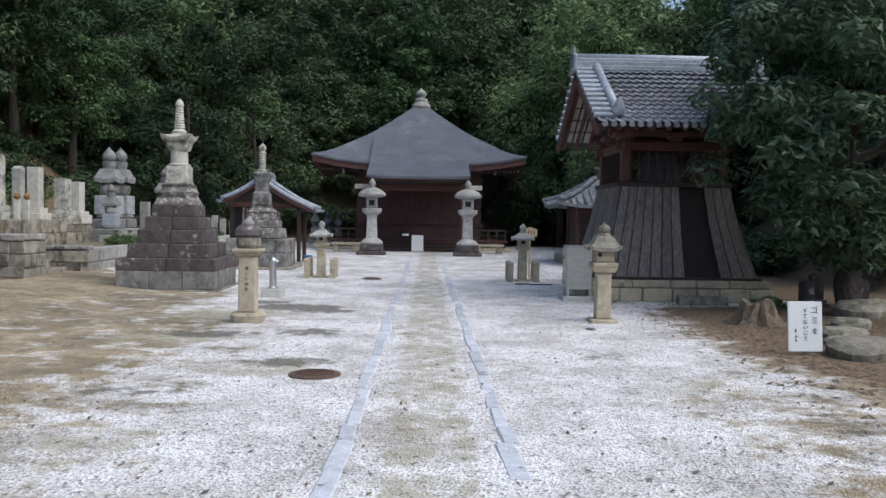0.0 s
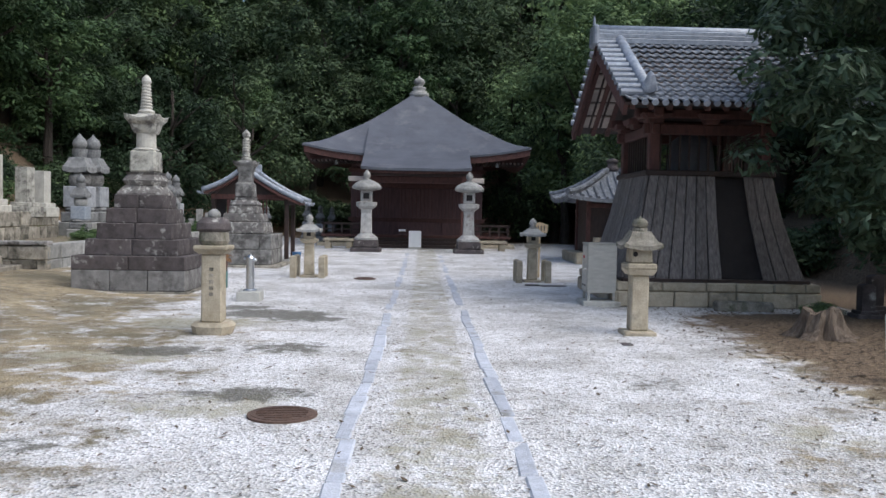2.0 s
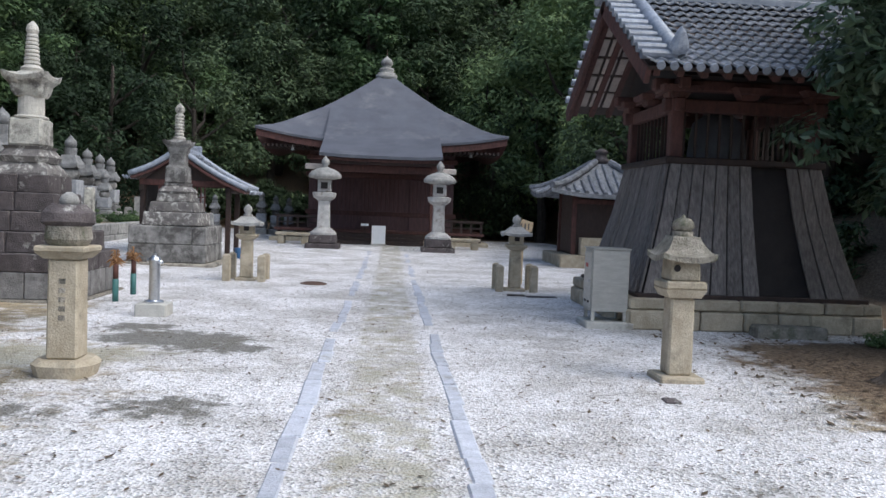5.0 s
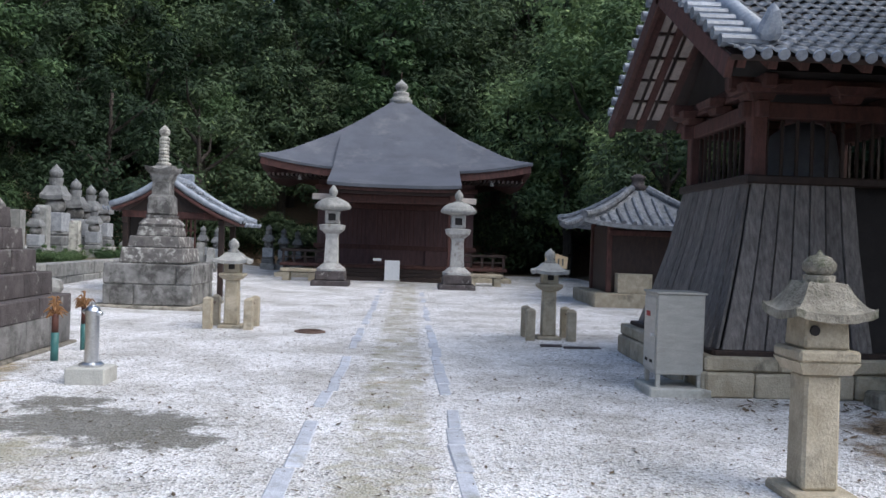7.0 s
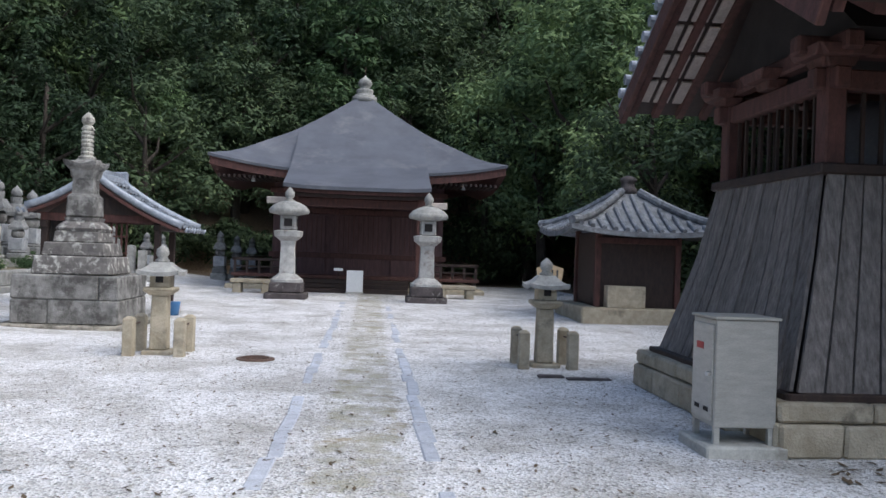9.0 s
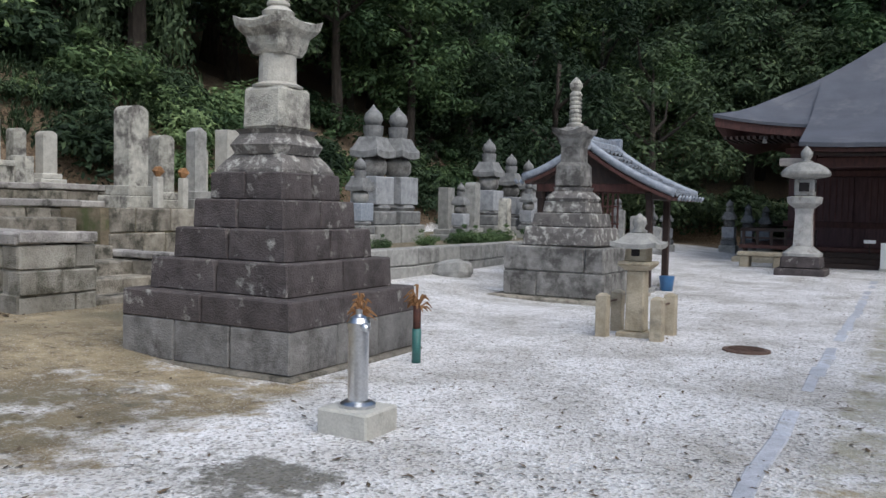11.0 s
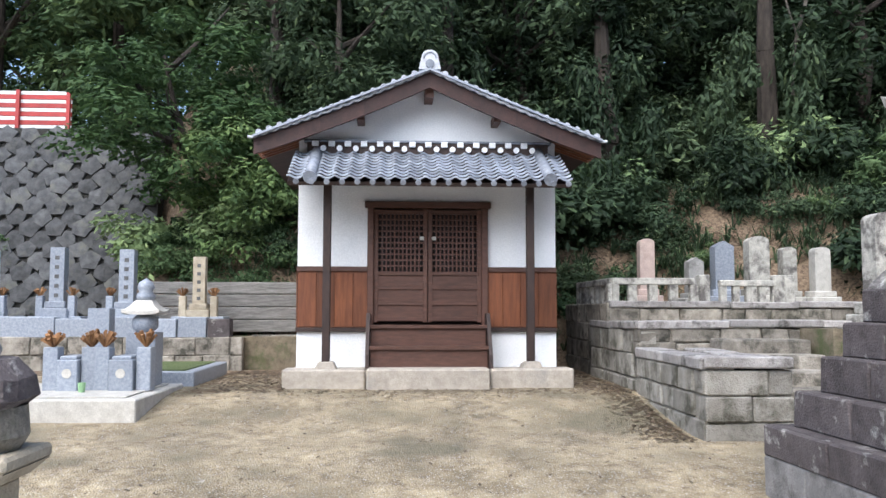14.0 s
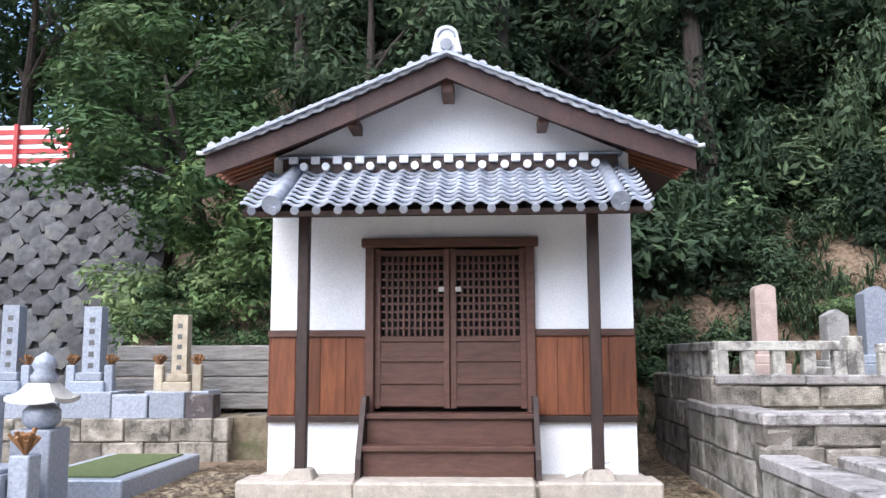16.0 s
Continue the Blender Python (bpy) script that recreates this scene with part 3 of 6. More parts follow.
# ---- stone lanterns, towers and graves ----
def hall_lantern(at):
    o = thing("stone_lantern", at, "tall pale granite lantern on a stepped dark base", "stone lantern", "lanterns before the hall")
    part("base", frustum(1.02, 1.0, -0.05, 0.14, 0.02), stone_dark, o)
    part("base", frustum(0.82, 0.78, 0.14, 0.4, 0.03), stone_dark, o, "dark stepped base block")
    part("foot", lathe([(0.4, 0.4), (0.4, 0.46), (0.28, 0.56), (0.2, 0.62)], 24, 0.3), lantern_stone, o)
    part("shaft", lathe([(0.2, 0.6), (0.175, 1.3), (0.19, 1.42)], 20, 0.7), lantern_stone, o)
    part("platform", lathe([(0.2, 1.42), (0.34, 1.53), (0.36, 1.66), (0.27, 1.68)], 24, 0.5), lantern_stone, o)
    fb = part("fire_box", frustum(0.4, 0.4, 1.68, 2.06, 0.03), lantern_stone, o)
    # the fire box is solid; near-black plates paint the shade of its openings
    for dx, dy, w, d in ((0, -0.205, 0.2, 0.02), (0.205, 0, 0.02, 0.2), (-0.205, 0, 0.02, 0.2)):
        part("window", cbox(w, d, 1.78, 1.97, 0.0, dx, dy), dark_void, fb, "near-black plate painting the shade in a square light opening")
    part("cap", lathe([(0.22, 2.05), (0.47, 2.1), (0.5, 2.15), (0.49, 2.2), (0.4, 2.3), (0.25, 2.38), (0.13, 2.41)], 24), stone_grey, o, "mossy domed cap")
    part("jewel", lathe([(0.12, 2.36), (0.15, 2.42), (0.07, 2.46), (0.12, 2.54), (0.12, 2.62), (0.05, 2.72), (0.0, 2.77)], 14), stone_grey, o, smooth=True)


hall_lantern((-2.05, 34.2, height(-2, 34.2)))
hall_lantern((1.42, 34.2, height(1.4, 34.2)))


def square_lantern():
    o = thing("stone_lantern", (2.49, 15.8, 0), "weathered tan stone lantern with a wide lichened cap", "stone lantern")
    o.scale = (0.88, 0.88, 1.0)
    part("base", cbox(0.44, 0.44, -0.03, 0.05, 0.02), stone_tan, o)
    part("shaft", frustum(0.245, 0.235, 0.05, 0.72, 0.02), stone_tan, o)
    part("platform", frustum(0.32, 0.4, 0.72, 0.79, 0.0), stone_tan, o)
    part("platform_slab", cbox(0.4, 0.4, 0.79, 0.86, 0.015), stone_tan, o)
    f = part("fire_box", frustum(0.30, 0.28, 0.86, 1.06, 0.015), stone_tan, o)
    # near-black disc on the solid stone paints the shaded round hole
    part("window", lathe([(0.03, 0), (0.03, 0.02)], 12), dark_void, f).matrix_basis = pose(-0.09, -0.146, 0.97, 90)
    part("cap", wobble(curved_roof(0.52, 1.07, 1.24, 0.04, 0.05, 1.4, 8, top=0.13), 0.012, 8), stone_moss_shade, o, "lichen-spotted flared cap")
    part("collar", lathe([(0.1, 1.22), (0.1, 1.28)], 16), stone_moss_shade, o)
    part("jewel", lathe([(0.07, 1.28), (0.105, 1.31), (0.105, 1.35), (0.07, 1.385), (0.02, 1.40), (0.012, 1.42), (0, 1.43)], 16), stone_moss_shade, o, smooth=True)


def broken_lantern():
    o = thing("stone_lantern", (-2.48, 15.38, 0.07), "tan stone lantern without its cap, on a round foot", "stone lantern")
    part("base", wobble(lathe([(0.21, -0.1), (0.24, 0.02), (0.2, 0.06)], 16, 0.4), 0.012, 6), stone_tan, o)
    sh = part("shaft", frustum(0.235, 0.225, 0.06, 0.83, 0.015), stone_tan, o)
    for i in range(5):
        part("carving", cbox(0.05, 0.006, 0.36 + 0.07 * i, 0.40 + 0.07 * i, 0.0, 0.0, -0.118), stone_wall, sh, "shallow carved character")
    part("platform", frustum(0.27, 0.37, 0.83, 0.88, 0.0), stone_tan, o)
    part("platform_slab", cbox(0.38, 0.38, 0.88, 0.93, 0.012), stone_tan, o)
    part("fire_box", lathe([(0.14, 0.93), (0.17, 0.98), (0.16, 1.08)], 18, 0.2), stone_moss_shade, o)
    part("cap", wobble(lathe([(0.15, 1.08), (0.19, 1.11), (0.185, 1.18), (0.12, 1.24)], 20, 0.3), 0.015, 7), stone_dark, o, "dark mossy cap stone")
    part("jewel", lathe([(0.06, 1.23), (0.075, 1.27), (0.06, 1.31), (0.02, 1.34)], 14), stone_grey, o, smooth=True)


def fenced_lantern(at, label):
    o = thing("stone_lantern", at, label, "stone lantern", "small fenced lanterns")
    part("base", cbox(0.36, 0.36, -0.03, 0.05, 0.015), stone_tan, o)
    part("shaft", frustum(0.21, 0.19, 0.05, 0.72, 0.015), stone_tan, o)
    part("platform", frustum(0.22, 0.36, 0.72, 0.78, 0.0), stone_tan, o)
    part("slab", cbox(0.36, 0.36, 0.78, 0.82, 0.01), stone_tan, o)
    f = part("fire_box", frustum(0.24, 0.23, 0.82, 1.0, 0.01), stone_tan, o)
    # near-black plate on the solid box paints the opening's shade
    part("window", cbox(0.09, 0.01, 0.88, 0.96, 0.0, 0, -0.12), dark_void, f, "near-black plate painting the shade in a square light opening")
    part("cap", curved_roof(0.5, 1.01, 1.13, 0.03, 0.05, 1.4, 8, top=0.1), stone_grey, o)
    part("jewel", lathe([(0.07, 1.12), (0.09, 1.15), (0.05, 1.18), (0.08, 1.23), (0.07, 1.29), (0, 1.35)], 14), stone_grey, o, smooth=True)
    for sx in (-1, 1):
        for sy in (-1, 1):
            fp = thing("stone_post", (at[0] + sx * 0.3, at[1] + sy * 0.26, at[2]), "squat square tan stone fence post", "stone post", "posts round the small lanterns")
            part("shaft", cbox(0.13, 0.13, -0.03, 0.44, 0.01), stone_tan, fp)
            part("head", frustum(0.13, 0.05, 0.44, 0.47, 0.0), stone_tan, fp)
    for sx in (-1, 1):
        rl = thing("fence_rail", (at[0] + sx * 0.3, at[1], at[2]), "thin dark rail between two stone posts", "rail", "rails round the small lanterns")
        part("bar", lathe([(0.012, -0.2), (0.012, 0.2)], 8), iron_rust, rl).matrix_basis = pose(0, 0, 0.36, 90)


square_lantern()
broken_lantern()
fenced_lantern((-2.54, 23.75, 0), "small tan stone lantern inside four stone posts")
fenced_lantern((2.2, 23.4, 0), "small tan stone lantern with four posts near the bell tower")


def horned_cap(k, dz):
    """A square flared cap stone with upturned corners."""
    bm = bmesh.new()
    rings = []
    for r, z, lift in ((0.17, 2.7, 0), (0.2, 2.76, 0.0), (0.22, 2.84, 0.02), (0.29, 2.9, 0.05), (0.31, 2.96, 0.08), (0.26, 2.97, 0.04), (0.15, 3.02, 0.0), (0.11, 3.05, 0)):
        ring = []
        for i in range(32):
            a = 2 * math.pi * (i + 0.5) / 32
            q = 1 / max(abs(math.cos(a)), abs(math.sin(a)))
            ring.append(bm.verts.new((k * r * q * math.cos(a), k * r * q * math.sin(a), dz + 2.7 + k * (z - 2.7) + k * lift * (q - 1) / 0.41)))
        rings.append(ring)
    for a, b in zip(rings, rings[1:]):
        for i in range(32):
            j = (i + 1) % 32
            bm.faces.new((a[i], a[j], b[j], b[i]))
    bm.faces.new(rings[0][::-1]); bm.faces.new(rings[-1])
    return bm


def big_stupa():
    o = thing("stone_stupa", (-4.97, 20.6, 0), "tall lichened stone stupa on five stepped tiers", "stupa", turn=1)
    part("ground_slab", cbox(2.0, 2.0, -0.05, 0.03, 0.02), stone_wall, o)
    W = 1.86
    base = part("base", cbox(W - 0.06, W - 0.06, 0.02, 0.375, 0.0), stone_dark, o, "base course of large grey blocks")
    for q in range(4):
        for i in range(3):
            w = W / 3
            me = block_mesh("block", w - 0.008, 0.16, 0.345, 0.012, stone_base, 0.006, i + q * 3)
            piece("block", me, base, pose(0, 0, 0.03, 0, 0, 90 * q) @ pose(-W / 2 + w * (i + 0.5), -W / 2 + 0.08, 0))
    for q, (w0, w1, a, b) in enumerate(((1.86, 1.83, 0.375, 0.61), (1.55, 1.47, 0.61, 0.88), (1.27, 1.19, 0.88, 1.145), (1.04, 0.97, 1.145, 1.395), (0.83, 0.79, 1.395, 1.635))):
        tr = part("tier", frustum(w0 * 0.96, w1 * 0.96, a, b, 0.0), stone_dark, o)
        for k in range(4):
            for s in (-1, 1):
                w = w0 / 2
                bm = frustum(w - 0.006, (w1 / 2) - 0.006, 0, b - a, 0.012, 0.12, 0.12)
                wobble(bm, 0.008, 3 + q + k)
                ob = part("block", bm, stone_dark, tr)
                ob.matrix_basis = pose(0, 0, a, 0, 0, 90 * k) @ pose(s * w / 2, -(w0 + w1) / 4 + 0.05, 0)
    part("lotus_base", wobble(curved_roof(0.74, 1.66, 1.83, 0.0, 0.03, 0.8, 8, top=0.25), 0.015, 9), stone_mixed, o, "lichened lotus pedestal")
    part("pedestal", lathe([(0.3, 1.8), (0.34, 1.88), (0.27, 1.98), (0.3, 2.02)], 24, 0.85), stone_mixed, o)
    part("body", frustum(0.45, 0.43, 2.02, 2.4, 0.03), stone_lichen, o, "squared body stone with pale runs")
    part("neck", lathe([(0.22, 2.4), (0.23, 2.42), (0.17, 2.45), (0.165, 2.7), (0.19, 2.72)], 20), stone_pale, o)
    bm = horned_cap(1.0, 0.0)
    part("cap", wobble(bm, 0.01, 8), stone_lichen, o, "flared cap with upturned corner horns")
    prof = [(0.13, 3.04), (0.15, 3.08), (0.1, 3.12)]
    for i in range(8):
        z = 3.13 + i * 0.052
        r = 0.105 - i * 0.004
        prof += [(r * 0.82, z), (r, z + 0.014), (r, z + 0.036), (r * 0.82, z + 0.05)]
    prof += [(0.07, 3.56), (0.085, 3.6), (0.07, 3.66), (0.02, 3.72)]
    part("spire", lathe(prof, 18), stone_pale, o, "ringed stone spire")


def second_stupa():
    o = thing("stone_stupa", (-4.62, 27.15, 0.0), "slender stone stupa on a block base near the hut", "stupa")
    part("ground_slab", cbox(2.0, 2.0, -0.05, 0.06, 0.02), stone_wall, o)
    base = part("base", cbox(1.5, 1.5, 0.05, 0.8, 0.0), stone_grey, o)
    for q in range(4):
        for r in range(2):
            cut = (0.5 if r else -0.25) - 0.15 * (q % 2)
            for i, (a, b) in enumerate(((-0.8, cut), (cut, 0.8))):
                me = block_mesh("block", b - a - 0.008, 0.14, 0.375, 0.02, stone_worn, 0.014, i + q * 3 + r)
                piece("block", me, base, pose(0, 0, 0.06 + 0.38 * r, 0, 0, 90 * q) @ pose((a + b) / 2, -0.73, 0))
    for w0, w1, a, b in ((1.2, 1.12, 0.82, 1.1), (0.98, 0.9, 1.1, 1.32), (0.74, 0.68, 1.32, 1.5)):
        part("tier", wobble(frustum(w0, w1, a, b, 0.02), 0.014, 4), stone_mixed, o)
    part("pedestal", wobble(lathe([(0.34, 1.5), (0.37, 1.55), (0.33, 1.6), (0.25, 1.66), (0.27, 1.72)], 24, 0.85), 0.015, 7), stone_mixed, o)
    part("body", wobble(frustum(0.46, 0.44, 1.72, 2.08, 0.03), 0.012, 5), stone_worn, o)
    part("neck", lathe([(0.2, 2.08), (0.17, 2.11), (0.165, 2.36)], 20, 0.85), stone_worn, o)
    part("cap", wobble(horned_cap(0.95, -0.36), 0.01, 8), stone_worn, o, "flared cap with upturned corner horns")
    prof = [(0.13, 2.62), (0.14, 2.7), (0.09, 2.73)]
    for i in range(7):
        z = 2.74 + i * 0.065
        prof += [(0.085, z), (0.1, z + 0.016), (0.1, z + 0.04), (0.085, z + 0.06)]
    prof += [(0.06, 3.22), (0.1, 3.27), (0.1, 3.33), (0.05, 3.4), (0, 3.44)]
    part("spire", lathe(prof, 16), stone_lichen, o, "ringed stone spire")


big_stupa()
second_stupa()


def gorinto(at, h, label="five-part grey stone grave tower on a stepped base", dark=False, group="five-part grave towers"):
    o = thing("grave_tower", at, label, "grave tower", group)
    k = h / 2.2
    m = stone_blue if dark else stone_cube
    m2 = stone_grey if dark else stone_worn
    part("base", cbox(0.68 * k, 0.68 * k, -0.1, 0.3 * k, 0.02), stone_grey, o)
    part("base", cbox(0.58 * k, 0.58 * k, 0.3 * k, 0.52 * k, 0.03), stone_tower, o)
    part("lotus_ring", lathe([(0.27 * k, 0.52 * k), (0.3 * k, 0.57 * k), (0.26 * k, 0.62 * k)], 16), stone_tower, o)
    part("cube", cbox(0.5 * k, 0.5 * k, 0.62 * k, 1.06 * k, 0.015), m, o, "smooth grey cube stone")
    part("sphere", lathe([(0.17 * k, 1.06 * k), (0.22 * k, 1.14 * k), (0.225 * k, 1.26 * k), (0.18 * k, 1.36 * k)], 18), m2, o, smooth=True)
    part("roof", curved_roof(0.52 * k, 1.45 * k, 1.68 * k, 0.04 * k, 0.1 * k, 1.15, 8, top=0.16 * k), stone_tower, o)
    part("bowl", lathe([(0.14 * k, 1.68 * k), (0.155 * k, 1.76 * k), (0.16 * k, 1.86 * k)], 16), stone_tower, o)
    part("jewel", lathe([(0.12 * k, 1.87 * k), (0.155 * k, 1.96 * k), (0.13 * k, 2.05 * k), (0.04 * k, 2.14 * k), (0, 2.2 * k)], 16), stone_tower, o, smooth=True)


def tombstone(at, w, h, top="round", m=None, label="upright pale stone grave marker on a block base", lines=0, turn=0.0, group="grave markers"):
    o = thing("gravestone", at, label, "gravestone", group, turn=turn)
    m = m or stone_lichen
    b = h * 0.22
    part("base", cbox(w * 1.9, w * 1.7, -0.12, b * 0.55, 0.015), m, o)
    part("plinth", cbox(w * 1.45, w * 1.35, b * 0.55, b, 0.012), m, o)
    bm = bmesh.new()
    n = 10
    pts = [(-w / 2, b), (w / 2, b)]
    if top == "round":
        pts += [(w / 2 * math.cos(math.pi * i / n), h - w * 0.28 + w * 0.28 * math.sin(math.pi * i / n)) for i in range(n + 1)]
    elif top == "point":
        pts += [(w / 2, h - w * 0.3), (0, h), (-w / 2, h - w * 0.3)]
    else:
        pts += [(w / 2, h - 0.01), (w / 2 - 0.01, h), (-w / 2 + 0.01, h), (-w / 2, h - 0.01)]
    f = [bm.verts.new((x, -w * 0.42, z)) for x, z in pts]
    g = [bm.verts.new((x, w * 0.42, z)) for x, z in pts]
    bm.faces.new(f); bm.faces.new(g[::-1])
    for i in range(len(pts)):
        j = (i + 1) % len(pts)
        bm.faces.new((f[j], f[i], g[i], g[j]))
    bmesh.ops.recalc_face_normals(bm, faces=bm.faces[:])
    sh = part("shaft", bm, m, o)
    for i in range(lines):
        z = h - w * 0.55 - i * (h - b - w * 0.5) / max(1, lines)
        part("carving", cbox(w * 0.3, 0.008, z - w * 0.34, z - w * 0.06, 0.0, 0, -w * 0.42 - 0.002), ink_grey, sh, "grey carved character")
    return o


# ---- tiled roofs ----
def tile_mesh(name, w, l, mt):
    """One wavy roof tile: a shallow trough and a raised roll, with thickness. Local y runs down the slope."""
    bm = bmesh.new()
    prof = []
    for i in range(9):
        u = i / 8
        z = 0.125 * w * math.cos(2 * math.pi * (u - 0.14)) * (1.0 if u < 0.3 or u > 0.95 else 0.62)
        prof.append(((u - 0.5) * w * 1.04, z))
    t = 0.03
    rows = []
    for y, dz in ((0.0, 0.0), (l * 1.1, 0.056)):
        rows.append([bm.verts.new((x, -y, z + dz)) for x, z in prof])
    low = [bm.verts.new((x, -l * 1.12, z + 0.056 - t)) for x, z in prof]
    for a in range(8):
        bm.faces.new((rows[1][a], rows[1][a + 1], rows[0][a + 1], rows[0][a]))
        bm.faces.new((low[a], low[a + 1], rows[1][a + 1], rows[1][a]))
    me = bpy.data.meshes.new(name)
    bm.to_mesh(me); bm.free()
    for p in me.polygons:
        p.use_smooth = True
    me.materials.append(mt)
    return me


def tiled_slope(parent, w, l, nx, ny, m, sag=0.0, name="roof_tile", mt=tile):
    """nx by ny tiles on a slope that starts at m's origin (top centre) and runs along its -y."""
    me = tile_mesh(name, w / nx, l / ny, mt)
    for j in range(ny):
        for i in range(nx):
            s = (j + 0.5) / ny
            piece(name, me, parent, m @ pose(-w / 2 + (i + 0.5) * w / nx, -j * l / ny, 0.03 - sag * 4 * s * (1 - s)))


def tube(a, b, r, seg=10, r2=None):
    a, b = Vector(a), Vector(b)
    bm = lathe([(r, 0), (r2 or r, (b - a).length)], seg)
    bm.transform(Matrix.Translation(a) @ (b - a).to_track_quat("Z", "Y").to_matrix().to_4x4())
    return bm


def polytube(pts, r, seg=8):
    """One bent round bar through the points."""
    bm = bmesh.new()
    rings = []
    for i, p in enumerate(pts):
        d = (Vector(pts[min(i + 1, len(pts) - 1)]) - Vector(pts[max(i - 1, 0)])).to_track_quat("Z", "Y").to_matrix()
        rings.append([bm.verts.new(Vector(p) + d @ Vector((r * math.cos(6.2832 * k / seg), r * math.sin(6.2832 * k / seg), 0))) for k in range(seg)])
    for a, b in zip(rings, rings[1:]):
        for k in range(seg):
            j = (k + 1) % seg
            bm.faces.new((a[k], a[j], b[j], b[k]))
    bm.faces.new(rings[0][::-1]); bm.faces.new(rings[-1])
    return bm


def slab_between(a, b, half, thick, axis="x"):
    """A plank from a to b, running half to each side along x or y, with thickness downwards."""
    bm = bmesh.new()
    e = Vector((half, 0, 0)) if axis == "x" else Vector((0, half, 0))
    v = [bm.verts.new(Vector(p) + s * e - Vector((0, 0, d))) for d in (0, thick) for p in (a, b) for s in (-1, 1)]
    for f in ((0, 1, 3, 2), (4, 6, 7, 5), (0, 4, 5, 1), (2, 3, 7, 6), (0, 2, 6, 4), (1, 5, 7, 3)):
        bm.faces.new([v[i] for i in f])
    bmesh.ops.recalc_face_normals(bm, faces=bm.faces[:])
    return bm


# ---- bell tower ----
tower = thing("bell_tower", (4.58, 20.5, 0), "old timber bell tower with a flared plank skirt and tiled roof", "bell tower")
plinth = part("plinth", cbox(3.1, 3.1, -0.05, 0.38, 0.0), stone_tan, tower, "two courses of tan foundation stones")
rnd = random.Random(4)
for q in range(4):
    for r, (za, hh) in enumerate(((0.0, 0.24), (0.25, 0.14))):
        x = -1.62
        k = 0
        while x < 1.55:
            w = min(rnd.uniform(0.38, 0.8), 1.62 - x)
            if w > 0.1:
                piece("foundation_stone", block_mesh("foundation_stone", w - 0.01, 0.26, hh, 0.02, stone_tan, 0.012, k + q), plinth, pose(0, 0, za, 0, 0, 90 * q) @ pose(x + w / 2, -1.52 + 0.03 * r, 0))
            x += w
            k += 1


def skirt_board(parent, q, u0, u1, b0, b1, z0, z1, thick, dz=0.0):
    """One board of the flared skirt on side q; u runs 0..1 along the side."""
    bm = bmesh.new()
    def at(u, s, out):
        half = b0 + (b1 - b0) * (1 - (1 - s) ** 1.25)
        return Vector(((2 * u - 1) * half, -half - out, z0 + (z1 - z0) * s))
    rows = []
    for s in (0.0, 0.3, 0.6, 1.0):
        rows.append([bm.verts.new(at(u, s, o + dz)) for u, o in ((u0, 0), (u1, 0), (u1, thick), (u0, thick))])
    for a, b in zip(rows, rows[1:]):
        for i in range(4):
            j = (i + 1) % 4
            bm.faces.new((a[i], a[j], b[j], b[i]))
    bm.faces.new(rows[0]); bm.faces.new(rows[-1][::-1])
    bmesh.ops.recalc_face_normals(bm, faces=bm.faces[:])
    ob = part("board", bm, wood_grey, parent)
    ob.matrix_basis = pose(0, 0, 0, 0, 0, 90 * q)


# solid near-black core paints the shade seen through the board gaps
skirt = part("skirt_frame", frustum(2.75, 1.86, 0.4, 2.1), dark_void, tower, "solid near-black backing, painting the shade behind the skirt boards")
for q in range(4):
    n = 13
    for i in range(n):
        if q == 0 and 7 <= i <= 9:
            continue
        skirt_board(skirt, q, i / n + 0.004, (i + 1) / n - 0.004, 1.42, 1.0, 0.39 + rnd.uniform(0, 0.03), 2.12, 0.03, rnd.uniform(0, 0.014))
for i in range(2):
    skirt_board(skirt, 3, 0.86 + 0.05 * i, 0.9 + 0.05 * i, 1.44, 1.02, 0.4, 1.5, 0.03, 0.03)
# no real opening: a near-black block paints the doorway's shade
part("doorway", frustum(0.62, 0.46, 0.4, 2.0, 0.0, 0.12, 0.1), dark_void, tower, "near-black panel painting the shade of the open skirt doorway").matrix_basis = pose(0.3, -1.37, 0, -14)
part("sill", cbox(3.0, 0.14, 0.38, 0.44, 0.01, 0, -1.45), wood_dark, tower)
part("sill", cbox(0.14, 3.0, 0.38, 0.44, 0.01, -1.45, 0), wood_dark, tower)
part("skirt_rail", cbox(2.14, 2.14, 2.1, 2.19, 0.015), wood_dark, tower, "dark rail capping the skirt")
for sx in (-1, 1):
    for sy in (-1, 1):
        part("corner_post", cbox(0.17, 0.17, 2.15, 3.15, 0.015, sx * 0.92, sy * 0.92), wood_red, tower)
for q in range(4):
    g = part("beam", cbox(2.2, 0.13, 2.78, 2.95, 0.015, 0, -0.92), wood_red, tower)
    g.matrix_basis = pose(0, 0, 0, 0, 0, 90 * q)
    g2 = part("beam", cbox(2.5, 0.15, 3.05, 3.2, 0.02, 0, -0.92), wood_red, tower)
    g2.matrix_basis = pose(0, 0, 0, 0, 0, 90 * q)
    for i in range(11):
        b = part("grille_bar", cbox(0.03, 0.03, 2.18, 2.8, 0.0, -0.8 + 0.16 * i, -0.9), wood_dark, tower)
        b.matrix_basis = pose(0, 0, 0, 0, 0, 90 * q)
    for x in (-0.92, 0.0, 0.92):
        for lv, (w, z) in enumerate(((0.3, 2.95), (0.5, 3.02))):
            b = part("bracket", frustum(w * 0.7, w, z, z + 0.09, 0.01, 0.16, 0.2), wood_red, tower)
            b.matrix_basis = pose(0, 0, 0, 0, 0, 90 * q) @ pose(x, -0.98 - 0.1 * lv, 0)
